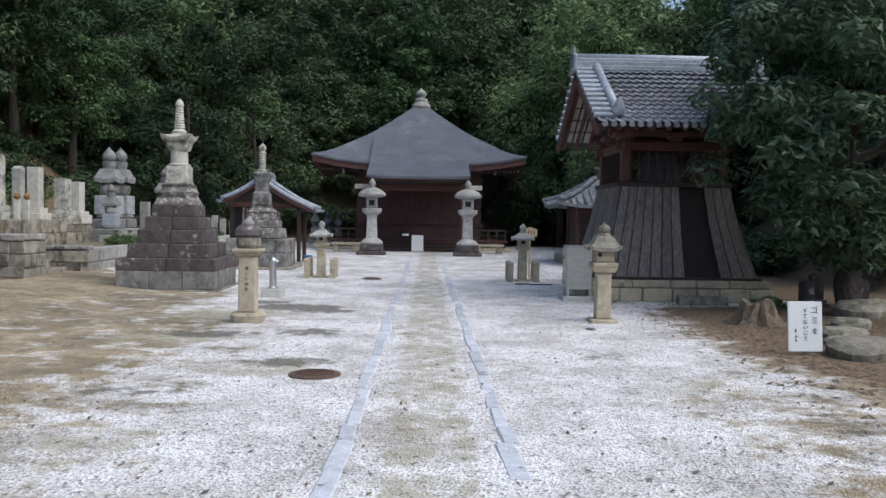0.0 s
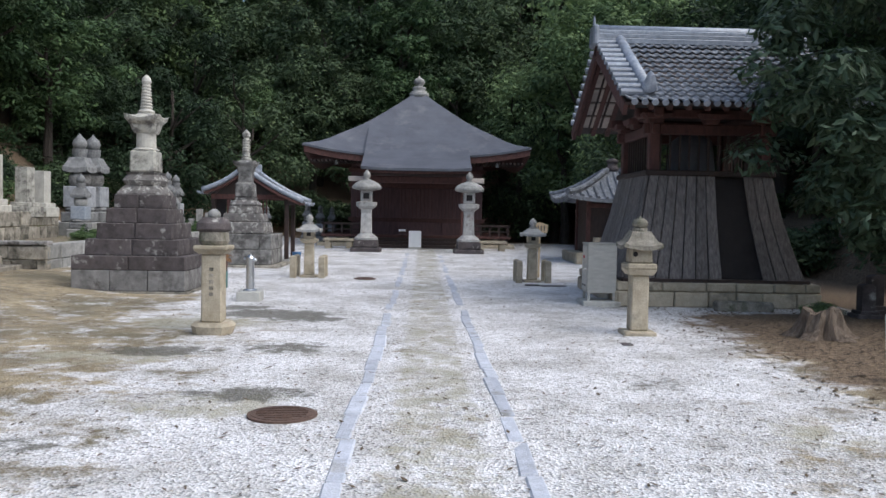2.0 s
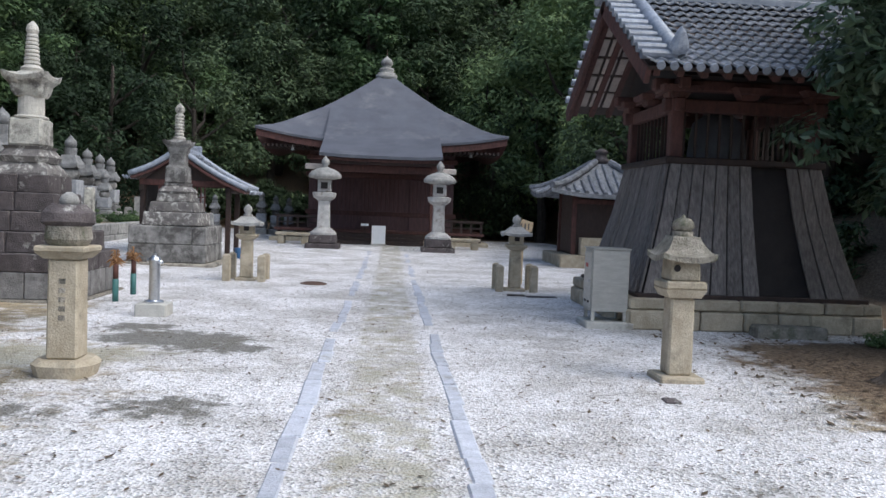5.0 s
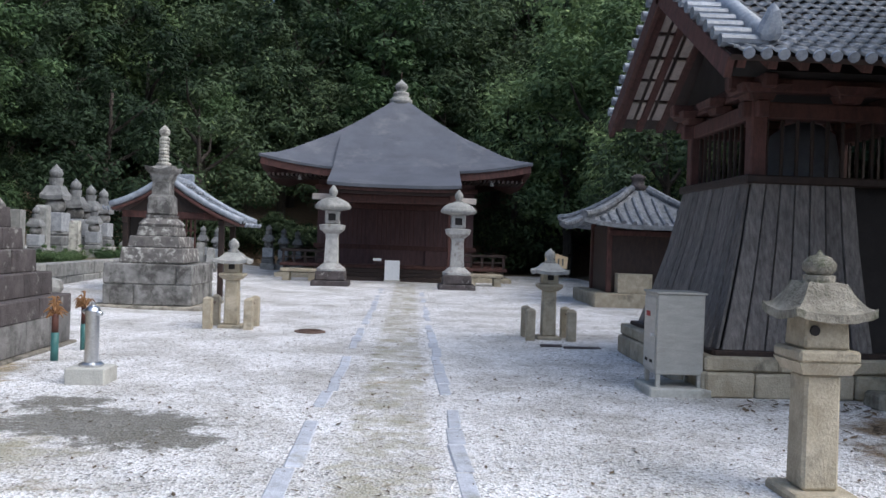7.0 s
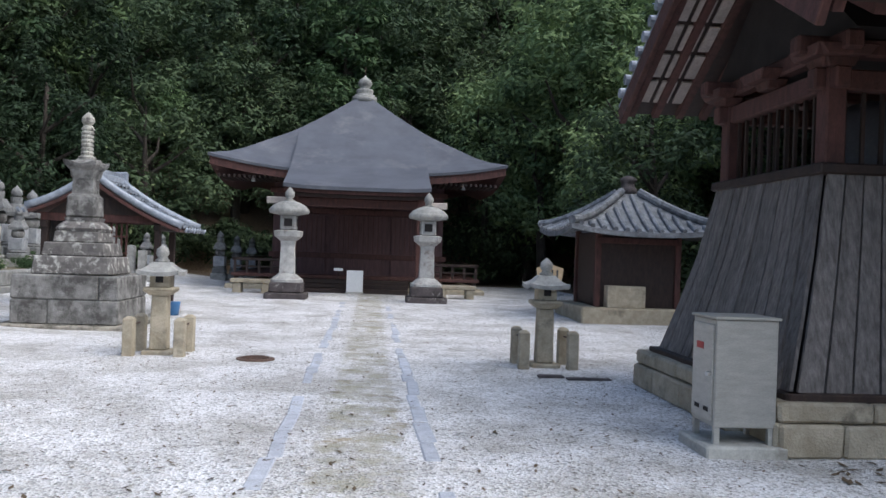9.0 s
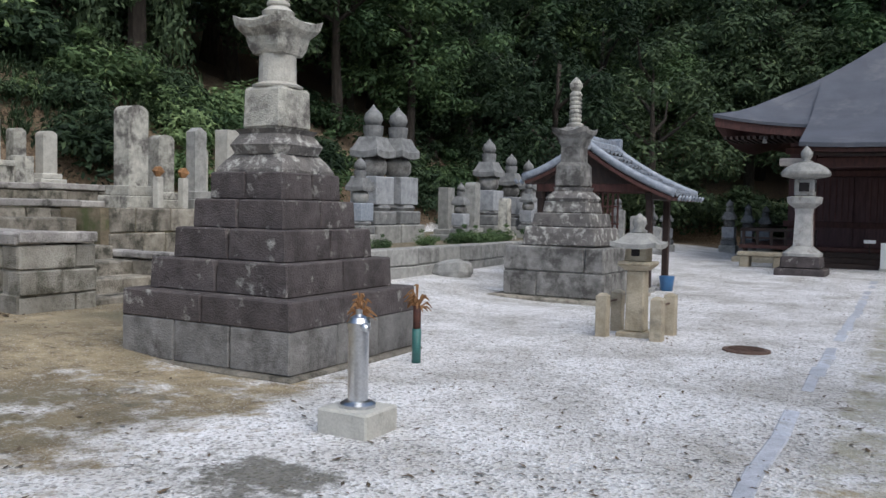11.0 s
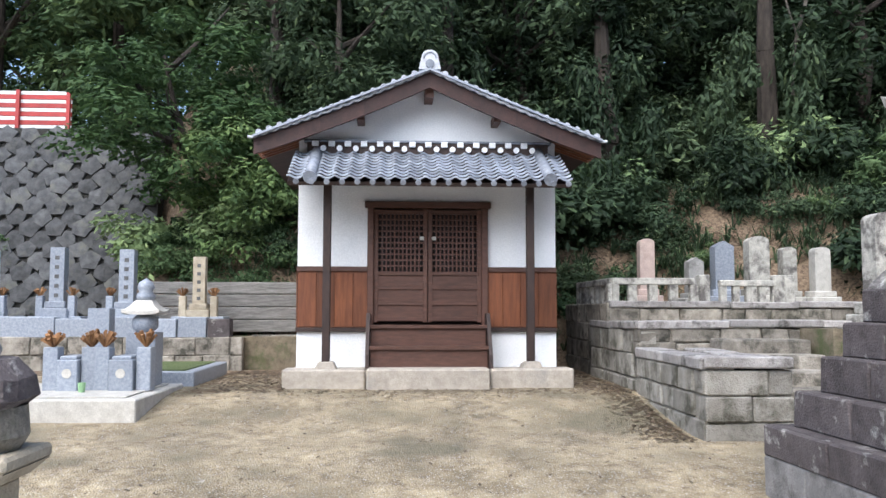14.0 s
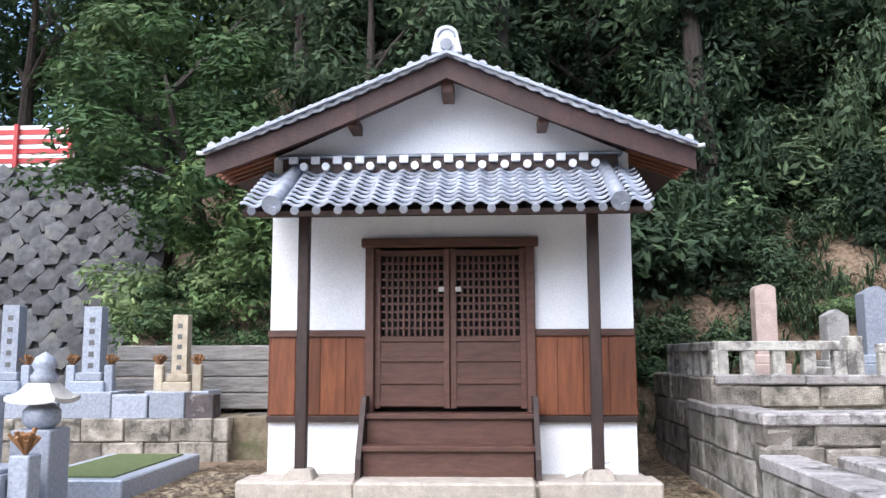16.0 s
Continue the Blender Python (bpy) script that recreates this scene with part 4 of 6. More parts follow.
bell = part("bell", lathe([(0.44, 1.95), (0.46, 2.0), (0.42, 2.1), (0.39, 2.5), (0.35, 2.75), (0.2, 2.86), (0.05, 2.9)], 20), copper, tower, "dark bronze temple bell", smooth=True)
# roof: ridge along x at the middle, gables to both ends
RX0, RX1, RY, RZE, RZR = -1.72, 1.95, 2.25, 3.12, 4.42
# near-black fill, the shade under the roof painted in its colour
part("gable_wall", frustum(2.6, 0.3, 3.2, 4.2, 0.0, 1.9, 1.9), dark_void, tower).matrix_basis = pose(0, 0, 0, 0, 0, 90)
roof = new("roof")
roof.parent = tower
roof["label"] = "grey tiled gable roof with ridge tiles"
for sy in (-1, 1):
    L = math.hypot(RY, RZR - RZE)
    ang = math.degrees(math.atan2(RZR - RZE, RY))
    m = pose((RX0 + RX1) / 2, 0, RZR, 0, 0, 0 if sy < 0 else 180) @ pose(0, 0, 0, ang)
    bm = box(((RX0 - RX1) / 2, -L, -0.05), ((RX1 - RX0) / 2, 0, 0.0))
    o = part("roof_deck", bm, wood_dark, roof)
    o.matrix_basis = m
    if sy < 0:
        tiled_slope(roof, RX1 - RX0, L, 24, 12, m, 0.05, mt=tile_mid)
    else:
        tagged(part("far_tiles", box(((RX0 - RX1) / 2, -L, 0.0), ((RX1 - RX0) / 2, 0, 0.05)), tile, roof), kind="stuff").matrix_basis = m
    if sy < 0:
        for k in range(24):
            o = part("eave_disc", lathe([(0.05, 0), (0.05, 0.03)], 12), tile, roof)
            o.matrix_basis = m @ pose((RX0 - RX1) / 2 + (k + 0.64) * (RX1 - RX0) / 24, -L - 0.12, 0.06, 90)
    for k in range(13):
        o = part("rafter", box((-0.04, -L + 0.03, -0.13), (0.04, 0, -0.05), 0.0), wood_red, roof)
        o.matrix_basis = m @ pose((RX0 - RX1) / 2 + 0.12 + k * (RX1 - RX0 - 0.24) / 12, 0, 0)
    for k in range(5):
        for c in range(3):
            e0 = (RX0 - RX1) / 2 + 0.1 + 0.22 * c
            e0 = e0 if sy < 0 else -e0 - 0.17
            o = part("soffit_board", box((e0, -L + 0.25 + 0.42 * k, -0.085), (e0 + 0.17, -L + 0.6 + 0.42 * k, -0.06), 0.0), wood_pale, roof)
            o.matrix_basis = m
    o = part("verge_board", box(((RX0 - RX1) / 2 - 0.02, -L, -0.22), ((RX0 - RX1) / 2 + 0.05, 0, -0.02), 0.01), wood_red, roof)
    if sy > 0:
        o.matrix_basis = m @ pose((RX1 - RX0) - 0.03, 0, 0)
    else:
        o.matrix_basis = m
    gx = ((RX0 - RX1) / 2 + 0.38) if sy < 0 else ((RX1 - RX0) / 2 - 0.38)
    o = part("descending_ridge", tube((gx, 0.0, 0.1), (gx, -L + 0.28, 0.1), 0.085, 12), tile, roof, "rounded descending ridge tiles", smooth=True)
    o.matrix_basis = m
    o = part("ridge_end_tile", wobble(lathe([(0.11, 0), (0.12, 0.05), (0.1, 0.1), (0.05, 0.24), (0.0, 0.3)], 12), 0.02, 9), tile, roof, "ornamental end tile")
    o.matrix_basis = m @ pose(gx, -L + 0.24, 0.1)
    for k in range(11):
        o = part("verge_tile", lathe([(0.06, 0), (0.06, 0.42)], 10), tile, roof)
        e = ((RX0 - RX1) / 2) if sy < 0 else ((RX1 - RX0) / 2)
        o.matrix_basis = m @ pose(e - (0.05 if sy < 0 else -0.05), -0.12 - k * (L - 0.2) / 10.6, 0.06, 0, 90 if sy < 0 else -90, 0)
for k, (w, z0, z1) in enumerate(((0.34, 4.4, 4.5), (0.28, 4.5, 4.58), (0.22, 4.58, 4.65))):
    part("ridge_course", box((RX0 - 0.02, -w / 2, z0), (RX1 + 0.02, w / 2, z1), 0.012), tile, roof)
part("ridge_cap", tube((RX0 - 0.05, 0, 4.67), (RX1 + 0.05, 0, 4.67), 0.075, 12), tile, roof, smooth=True)
part("ridge_ornament", wobble(box((RX0 - 0.1, -0.2, 4.36), (RX0 + 0.0, 0.2, 4.72), 0.03), 0.03, 6), tile, roof, "ornamental ridge-end tile")
part("ornament_horn", lathe([(0.03, 4.7), (0.02, 4.85), (0.0, 4.92)], 8), tile, roof).matrix_basis = pose(RX0 - 0.05, 0, 0)

ss = thing("step_stone", (4.85, 18.6, 0), "worn flat step stone before the tower doorway", "step stone")
part("slab", wobble(cbox(0.85, 0.34, -0.05, 0.14, 0.03), 0.02, 4), stone_moss_shade, ss)

# ---- steel cabinet beside the tower ----
cab = thing("steel_cabinet", (2.72, 19.12, 0), "stainless steel cabinet on legs on a concrete pad", "cabinet")
part("pad", cbox(0.6, 0.56, -0.03, 0.08, 0.015), concrete, cab)
part("body", cbox(0.46, 0.42, 0.2, 0.97, 0.008), steel_matt, cab)
part("lid", cbox(0.49, 0.45, 0.97, 0.99, 0.004), steel_matt, cab)
for sx in (-1, 1):
    for sy in (-1, 1):
        part("leg", cbox(0.04, 0.04, 0.08, 0.2, 0.0, sx * 0.2, sy * 0.18), steel_matt, cab)
dr = part("door", cbox(0.012, 0.36, 0.24, 0.93, 0.003, -0.236, 0), steel_matt, cab)
part("handle", cbox(0.03, 0.05, 0.56, 0.59, 0.005, -0.255, -0.14), steel, dr)
part("warning_label", cbox(0.004, 0.12, 0.74, 0.79, 0.0, -0.245, 0.04), red_paint, dr, "small red printed label")
for i in range(2):
    # flat near-black strip paints the shade inside the vent slot
    part("vent", cbox(0.004, 0.08, 0.3, 0.33, 0.0, -0.245, -0.09 + 0.16 * i), dark_void, dr)

# ---- small shrine ----
shr = thing("small_shrine", (5.55, 31.0, 0.05), "small dark timber shrine with a pyramid tile roof", "shrine")
part("plinth", cbox(2.5, 2.5, -0.1, 0.3, 0.03), stone_tan, shr)
part("body", cbox(1.7, 1.7, 0.3, 1.85, 0.02), wood_dark, shr)
for sx in (-1, 1):
    for sy in (-1, 1):
        part("post", cbox(0.12, 0.12, 0.3, 1.9, 0.01, sx * 0.85, sy * 0.85), wood_red, shr)
part("altar_shelf", cbox(0.8, 0.3, 0.3, 0.75, 0.01, -0.3, -0.98), stone_tan, shr, "pale stone offering shelf")
part("lintel", cbox(1.8, 0.1, 1.62, 1.74, 0.01, 0, -0.88), wood_red, shr)
rf = part("roof", curved_roof(3.2, 1.85, 2.75, 0.14, 0.1, 1.25, 12, top=0.12), tile_old, shr, "grey tiled pyramid roof")
for q in range(4):
    for i in range(-6, 7):
        x = i * 0.235
        s0 = min(0.98, abs(x) / 1.55 + 0.1)
        pts = []
        for k in range(6):
            s = s0 + (1 - s0) * k / 5
            y = -(0.12 + 1.48 * s)
            z = 2.75 - 0.9 * (1 - (1 - s) ** 1.25) + 0.14 * (abs(x) / (0.12 + 1.48 * s)) ** 2.5 * s ** 3 + 0.03
            pts.append((x, y, z))
        part("tile_roll", polytube(pts, 0.05), tile_old, rf).matrix_basis = pose(0, 0, 0, 0, 0, 90 * q)
    pts = []
    for k in range(8):
        s = 0.05 + 0.95 * k / 7
        h = 0.12 + 1.48 * s
        pts.append((-h, -h, 2.75 - 0.9 * (1 - (1 - s) ** 1.25) + 0.14 * s ** 3 + 0.07))
    part("hip_ridge", polytube(pts, 0.085), tile_old, rf).matrix_basis = pose(0, 0, 0, 0, 0, 90 * q)
part("finial", lathe([(0.2, 2.72), (0.2, 2.84), (0.15, 2.86), (0.15, 2.98), (0.18, 3.0), (0.18, 3.06), (0.06, 3.12)], 14), stone_dark, shr, smooth=True)

# ---- open hut behind the slender stupa ----
hut = thing("open_hut", (-4.95, 29.2, 0.03), "small open timber hut with a sagging tiled gable roof", "hut")
for sx in (-1, 1):
    for sy in (-1, 1):
        part("post", cbox(0.11, 0.11, 0.0, 1.78, 0.01, (1.12 if sx > 0 else -0.85), sy * 0.55), wood_dark, hut)
        part("post_stone", cbox(0.22, 0.22, -0.06, 0.06, 0.02, (1.12 if sx > 0 else -0.85), sy * 0.55), stone_grey, hut)
for sy in (-0.55, 0.55):
    part("beam", cbox(2.1, 0.12, 1.66, 1.8, 0.01, 0.13, sy), wood_red, hut)
for sx in (-0.85, 1.12):
    part("beam", cbox(0.12, 1.3, 1.54, 1.66, 0.01, sx, 0), wood_dark, hut)
# near-black wall carries the hut's inside shade in its colour
part("back_wall", cbox(0.06, 1.0, 0.1, 1.7, 0.0, -0.8, 0), dark_void, hut)
lat = part("lattice_panel", cbox(0.5, 0.03, 0.1, 0.2, 0.0, 0.35, -0.55), wood_red, hut, "red-brown lattice screen")
for i in range(6):
    part("slat", cbox(0.03, 0.03, 0.1, 1.66, 0.0, 0.12 + 0.09 * i, -0.55), wood_red, lat)
for z in (0.5, 0.8, 1.1, 1.4):
    part("slat", cbox(0.5, 0.02, z, z + 0.03, 0.0, 0.35, -0.57), wood_red, lat)
for x in (-0.45, -0.1):
    part("stud", cbox(0.08, 0.08, 0.05, 1.66, 0.0, x, -0.55), wood_red, hut)
part("gable_board", frustum(1.7, 0.3, 1.8, 2.3, 0.0, 0.06, 0.06), wood_dark, hut).matrix_basis = pose(0.06, -0.58, 0)
hr = new("roof"); hr.parent = hut
hr["label"] = "grey tiled gable roof"
for sx in (-1, 1):
    RU, DR, HL = (1.55, 0.86, 0.8) if sx > 0 else (1.08, 0.6, 0.8)
    L = math.hypot(RU, DR)
    ang = math.degrees(math.atan2(DR, RU))
    m = pose(0, 0, 2.44, 0, 0, 90 if sx > 0 else -90) @ pose(0, 0, 0, ang)
    bm = bmesh.new()
    rows = []
    for k in range(9):
        u = k / 8
        rows.append([bm.verts.new((e, -L * u, -0.28 * u * (1 - u) + d)) for e, d in ((-HL, 0), (HL, 0), (HL, -0.06), (-HL, -0.06))])
    for a, b in zip(rows, rows[1:]):
        for k in range(4):
            q = (k + 1) % 4
            bm.faces.new((a[k], a[q], b[q], b[k]))
    bm.faces.new(rows[0][::-1]); bm.faces.new(rows[-1])
    bmesh.ops.recalc_face_normals(bm, faces=bm.faces[:])
    part("roof_deck", bm, wood_red, hr).matrix_basis = m
    tiled_slope(hr, 2 * HL, L, 7, 8, m, 0.07, mt=tile_mid)
    for e in (-HL + 0.05, HL - 0.05):
        pts = [(e, -L * k / 8, 0.08 - 0.28 * (k / 8) * (1 - k / 8)) for k in range(9)]
        part("verge_roll", polytube(pts, 0.07, 10), tile, hr, smooth=True).matrix_basis = m
    for k in range(8):
        part("eave_disc", lathe([(0.05, 0), (0.05, 0.03)], 12), tile, hr).matrix_basis = m @ pose(-HL + 0.1 + k * 0.23, -L - 0.08, 0.04, 90)
part("ridge", box((-0.12, -0.82, 2.42), (0.12, 0.82, 2.56), 0.03), tile, hr)
part("ridge_cap", tube((0, -0.84, 2.58), (0, 0.84, 2.58), 0.07, 12), tile, hr, smooth=True)
part("ridge_end", wobble(box((-0.16, -0.9, 2.36), (0.16, -0.8, 2.68), 0.03), 0.02, 6), tile, hr)
part("ridge_end", wobble(box((-0.16, 0.8, 2.36), (0.16, 0.9, 2.68), 0.03), 0.02, 6), tile, hr)

# ---- white-walled storehouse ----
SX, SY0, SY1 = -11.29, 15.45, 19.1
shed = thing("white_shrine_house", (SX, (SY0 + SY1) / 2, 0.47), "small white-plastered shrine house with brown wood and grey tiles", "building")
# local x points away from the front; the front lies at local x = 0, along local y
shed.matrix_basis = pose(SX, (SY0 + SY1) / 2, 0.47, 0, 0, 90)
HW = (SY1 - SY0) / 2
# after the turn: local -y is the front, local x runs along the front
pl = part("plinth", box((-HW - 0.06, -0.7, -0.25), (HW + 0.06, 3.8, 0.21), 0.02), plinth_stone, shed, "warm grey stone plinth")
for a, b, y, z in ((-HW - 0.1, -0.83, -0.76, 0.238), (-0.82, 0.8, -0.9, 0.252), (0.81, HW + 0.1, -0.76, 0.238)):
    part("kerb_slab", wobble(box((a, y, -0.2), (b - 0.01, -0.3, z), 0.02), 0.012, 2.3), plinth_stone, pl)
D0, D1, DZ = -0.79, 0.79, 2.45
part("wall", box((-HW, 0, 0.1), (D0, 0.12, 3.0)), plaster, shed, "white plaster wall")
part("wall", box((D1, 0, 0.1), (HW, 0.12, 3.0)), plaster, shed, "white plaster wall")
part("wall", box((D0, 0, DZ), (D1, 0.12, 3.0)), plaster, shed, "white plaster wall")
part("wall", box((-HW, 0.12, 0.1), (-HW + 0.12, 3.6, 3.0)), plaster, shed)
part("wall", box((HW - 0.12, 0.12, 0.1), (HW, 3.6, 3.0)), plaster, shed)
part("wall", box((-HW + 0.12, 3.48, 0.1), (HW - 0.12, 3.6, 3.0)), plaster, shed)
bm = bmesh.new()
f = [bm.verts.new(c) for c in ((-HW, 0, 3.0), (HW, 0, 3.0), (HW, 0, 3.4), (0, 0, 4.2), (-HW, 0, 3.4))]
g = [bm.verts.new((v.co.x, 0.12, v.co.z)) for v in f]
bm.faces.new(f); bm.faces.new(g[::-1])
for i in range(5):
    j = (i + 1) % 5
    bm.faces.new((f[j], f[i], g[i], g[j]))
bmesh.ops.recalc_face_normals(bm, faces=bm.faces[:])
part("gable", bm, plaster, shed, "white plaster gable")
for a, b in ((-HW, D0), (D1, HW)):
    wp = part("wainscot", box((a + 0.01, -0.02, 0.72), (b, 0.0, 1.62)), wood_panel, shed, "orange-brown wooden wainscot")
    n = 4
    for i in range(n):
        part("panel_board", box((a + 0.02 + i * (b - a - 0.02) / n, -0.034, 0.78), (a + 0.015 + (i + 1) * (b - a - 0.02) / n, -0.018, 1.58), 0.003), wood_panel, wp)
    part("rail", box((a - 0.01, -0.06, 1.55), (b, 0.0, 1.62), 0.006), wood_door, shed)
    part("rail", box((a - 0.01, -0.06, 0.71), (b, 0.0, 0.77), 0.006), wood_dark, shed)
for s in (-1, 1):
    part("side_board", box((s * HW - 0.012, 0.0, 0.7), (s * HW + 0.012, 3.6, 1.62)), wood_panel, shed)
# door
part("door_frame", box((D0 - 0.06, -0.08, 0.75), (D0 + 0.03, 0.1, DZ + 0.06), 0.008), wood_door, shed)
part("door_frame", box((D1 - 0.03, -0.08, 0.75), (D1 + 0.06, 0.1, DZ + 0.06), 0.008), wood_door, shed)
part("door_frame", box((D0 - 0.1, -0.1, DZ), (D1 + 0.1, 0.1, DZ + 0.09), 0.008), wood_door, shed)
# thin near-black sheet paints the darkness of the unlit room
part("interior", box((D0, 0.09, 0.7), (D1, 0.11, DZ)), dark_void, shed, "near-black sheet painting the unlit room behind the lattice")
for a, b in ((D0 + 0.03, -0.005), (0.005, D1 - 0.03)):
    d = part("door", box((a, 0.0, 0.85), (b, 0.05, 1.5), 0.004), wood_door, shed, "brown panelled sliding door with lattice")
    for x in (a, b - 0.06):
        part("stile", box((x, -0.02, 0.84), (x + 0.06, 0.05, DZ - 0.01), 0.004), wood_door, d)
    for z in (0.86, 1.08, 1.3, 1.5, DZ - 0.08):
        part("door_rail", box((a, -0.018, z), (b, 0.05, z + 0.055), 0.004), wood_door, d)
    for i in range(1, 11):
        x = a + 0.06 + i * (b - a - 0.12) / 11
        part("lattice_bar", box((x - 0.011, 0.0, 1.55), (x + 0.011, 0.03, DZ - 0.06)), wood_door, d)
    for i in range(1, 10):
        z = 1.555 + i * 0.082
        part("lattice_bar", box((a + 0.05, 0.005, z - 0.011), (b - 0.05, 0.028, z + 0.011)), wood_door, d)
    part("fastening", box((b - 0.11 if a < 0 else a + 0.05, -0.03, 2.0), (b - 0.05 if a < 0 else a + 0.11, -0.018, 2.05), 0.004), steel_matt, d, "small metal plate")
# wooden steps
for i, (y, z) in enumerate(((-0.24, 0.76), (-0.46, 0.48))):
    part("tread", box((D0 - 0.02, y - 0.1, z), (D1 + 0.02, y + 0.2, z + 0.05), 0.006), wood_door, shed)
    part("riser", box((D0, y - 0.06, z - 0.27), (D1, y - 0.02, z), 0.0), wood_door, shed)
for s in (D0 - 0.06, D1 + 0.01):
    bm = bmesh.new()
    pr = ((-0.66, 0.24), (-0.64, 0.42), (-0.28, 0.97), (-0.0, 0.97), (0.0, 0.24))
    f = [bm.verts.new((s, y, z)) for y, z in pr]
    g = [bm.verts.new((s + 0.05, y, z)) for y, z in pr]
    bm.faces.new(f); bm.faces.new(g[::-1])
    for i in range(5):
        j = (i + 1) % 5
        bm.faces.new((f[j], f[i], g[i], g[j]))
    bmesh.ops.recalc_face_normals(bm, faces=bm.faces[:])
    part("stringer", bm, wood_dark, shed)
for s in (-1, 1):
    p = part("porch_post", cbox(0.105, 0.105, 0.22, 2.8, 0.008, s * 1.375, -0.52), wood_dark, shed, "slim dark porch post")
    part("post_stone", wobble(frustum(0.3, 0.2, 0.22, 0.33, 0.015), 0.015, 9), plinth_stone, p).matrix_basis = pose(s * 1.375, -0.52, 0)
part("porch_beam", box((-1.86, -0.59, 2.7), (1.86, -0.45, 2.8), 0.01), wood_dark, shed)
# pent roof
PW = 3.72
Lp = math.hypot(0.98, 0.53)
angp = math.degrees(math.atan2(0.53, 0.98))
mp_ = pose(0, 0.0, 3.2) @ pose(0, 0, 0, angp)
pr_ = new("pent_roof"); pr_.parent = shed
pr_["label"] = "grey tiled pent roof over the door"
part("deck", box((-PW / 2, -Lp, -0.05), (PW / 2, 0, 0.0)), wood_dark, pr_).matrix_basis = mp_
tiled_slope(pr_, PW, Lp, 19, 9, mp_)
for i in range(19):
    o = part("eave_disc", lathe([(0.038, 0), (0.038, 0.025)], 12), tile, pr_)
    o.matrix_basis = mp_ @ pose(-PW / 2 + (i + 0.64) * PW / 19, -Lp - 0.11, 0.05, 90)
for s in (-1, 1):
    o = part("side_roll", tube((s * (PW / 2 - 0.3), 0, 0.09), (s * (PW / 2 - 0.3), -Lp - 0.06, 0.09), 0.075, 12), tile, pr_, smooth=True)
    o.matrix_basis = mp_
    o = part("roll_disc", lathe([(0.09, 0), (0.09, 0.03)], 14), tile, pr_)
    o.matrix_basis = mp_ @ pose(s * (PW / 2 - 0.3), -Lp - 0.05, 0.09, 90)
part("ridge_course", box((-1.7, -0.14, 3.2), (1.7, -0.003, 3.36), 0.008), wood_dark, pr_, "dark course under the ridge cap")
part("ridge_cap", box((-1.75, -0.16, 3.362), (1.75, -0.003, 3.395), 0.01), tile, pr_)
for i in range(14):
    part("ridge_disc", lathe([(0.04, 0), (0.04, 0.05)], 12), plaster, pr_, "white plastered tile disc").matrix_basis = pose(-1.47 + i * 0.226, -0.16, 3.265, 90)
    part("ridge_block", box((-0.045, -0.035, 0), (0.045, 0.02, 0.075), 0.006), plaster, pr_, "white plaster block").matrix_basis = pose(-1.357 + i * 0.226 if i < 13 else -1.583, -0.15, 3.3)
# main gable roof
GR = new("gable_roof"); GR.parent = shed
GR["label"] = "grey tiled gable roof with white plastered verge tiles"
ZR, RUN, DROP, Y0 = 4.29, 2.38, 0.96, -0.5
for s in (-1, 1):
    L = math.hypot(RUN, DROP)
    n = 8
    def roofz(u):
        return ZR - DROP * (u + 0.18 * u * (1 - u))
    for k in range(n):
        a, b = k / n, (k + 1) / n
        for nm, mt, y0, y1, dz, th in (("roof_deck", barge_wood, Y0 + 0.06, 3.9, -0.03, 0.05), ("barge_board", barge_wood, Y0 - 0.0, Y0 + 0.05, -0.01, 0.21)):
            bm = bmesh.new()
            v = []
            for d in (0, th):
                for u, y in ((a, y0), (b, y0), (b, y1), (a, y1)):
                    v.append(bm.verts.new((s * RUN * u, y, roofz(u) + dz - d)))
            for q in ((0, 1, 2, 3), (7, 6, 5, 4), (0, 4, 5, 1), (1, 5, 6, 2), (2, 6, 7, 3), (3, 7, 4, 0)):
                bm.faces.new([v[i] for i in q])
            bmesh.ops.recalc_face_normals(bm, faces=bm.faces[:])
            part(nm, bm, mt, GR)
    nv = 17
    for k in range(nv):
        u = (k + 0.5) / nv
        z = roofz(u) + 0.035
        sl = math.degrees(math.atan2(DROP, RUN)) * s
        o = part("verge_tile", lathe([(0.04, 0), (0.04, 0.5)], 10), tile, GR, smooth=False)
        o.matrix_basis = pose(s * RUN * u, Y0 - 0.03, z + 0.02, -90)
        o = part("verge_drop", polytube([(-0.082, 0, 0.0), (-0.045, 0, -0.024), (0, 0, -0.034), (0.045, 0, -0.024), (0.082, 0, 0.0)], 0.02, 6), verge_pale, GR, "pale sagging verge tile")
        o.matrix_basis = pose(s * RUN * (u + 0.5 / nv), Y0 - 0.035, roofz(u + 0.5 / nv) + 0.045, 0, sl)
        o = part("verge_disc", lathe([(0.042, 0), (0.042, 0.02), (0.032, 0.02), (0.03, 0.012), (0.0, 0.014)], 12), verge_pale, GR, "pale tile disc")
        o.matrix_basis = pose(s * RUN * u, Y0 - 0.03, z + 0.02, 90)
    part("purlin", box((s * 0.95 - 0.05, Y0 + 0.1, roofz(0.4) - 0.24), (s * 0.95 + 0.05, 0.0, roofz(0.4) - 0.13), 0.006), wood_door, GR)
    for k in range(6):
        part("eave_batten", slab_between((s * 1.8, Y0 + 0.17 + 0.14 * k, roofz(1.8 / RUN) - 0.085), (s * 2.4, Y0 + 0.17 + 0.14 * k, roofz(2.4 / RUN) - 0.085), 0.025, 0.04, "y"), wood_panel, GR)
    part("top_tiles", slab_between((0, 1.6, ZR + 0.03), (s * RUN, 1.6, ZR - DROP + 0.03), 2.2, 0.03, "y"), tile, GR)
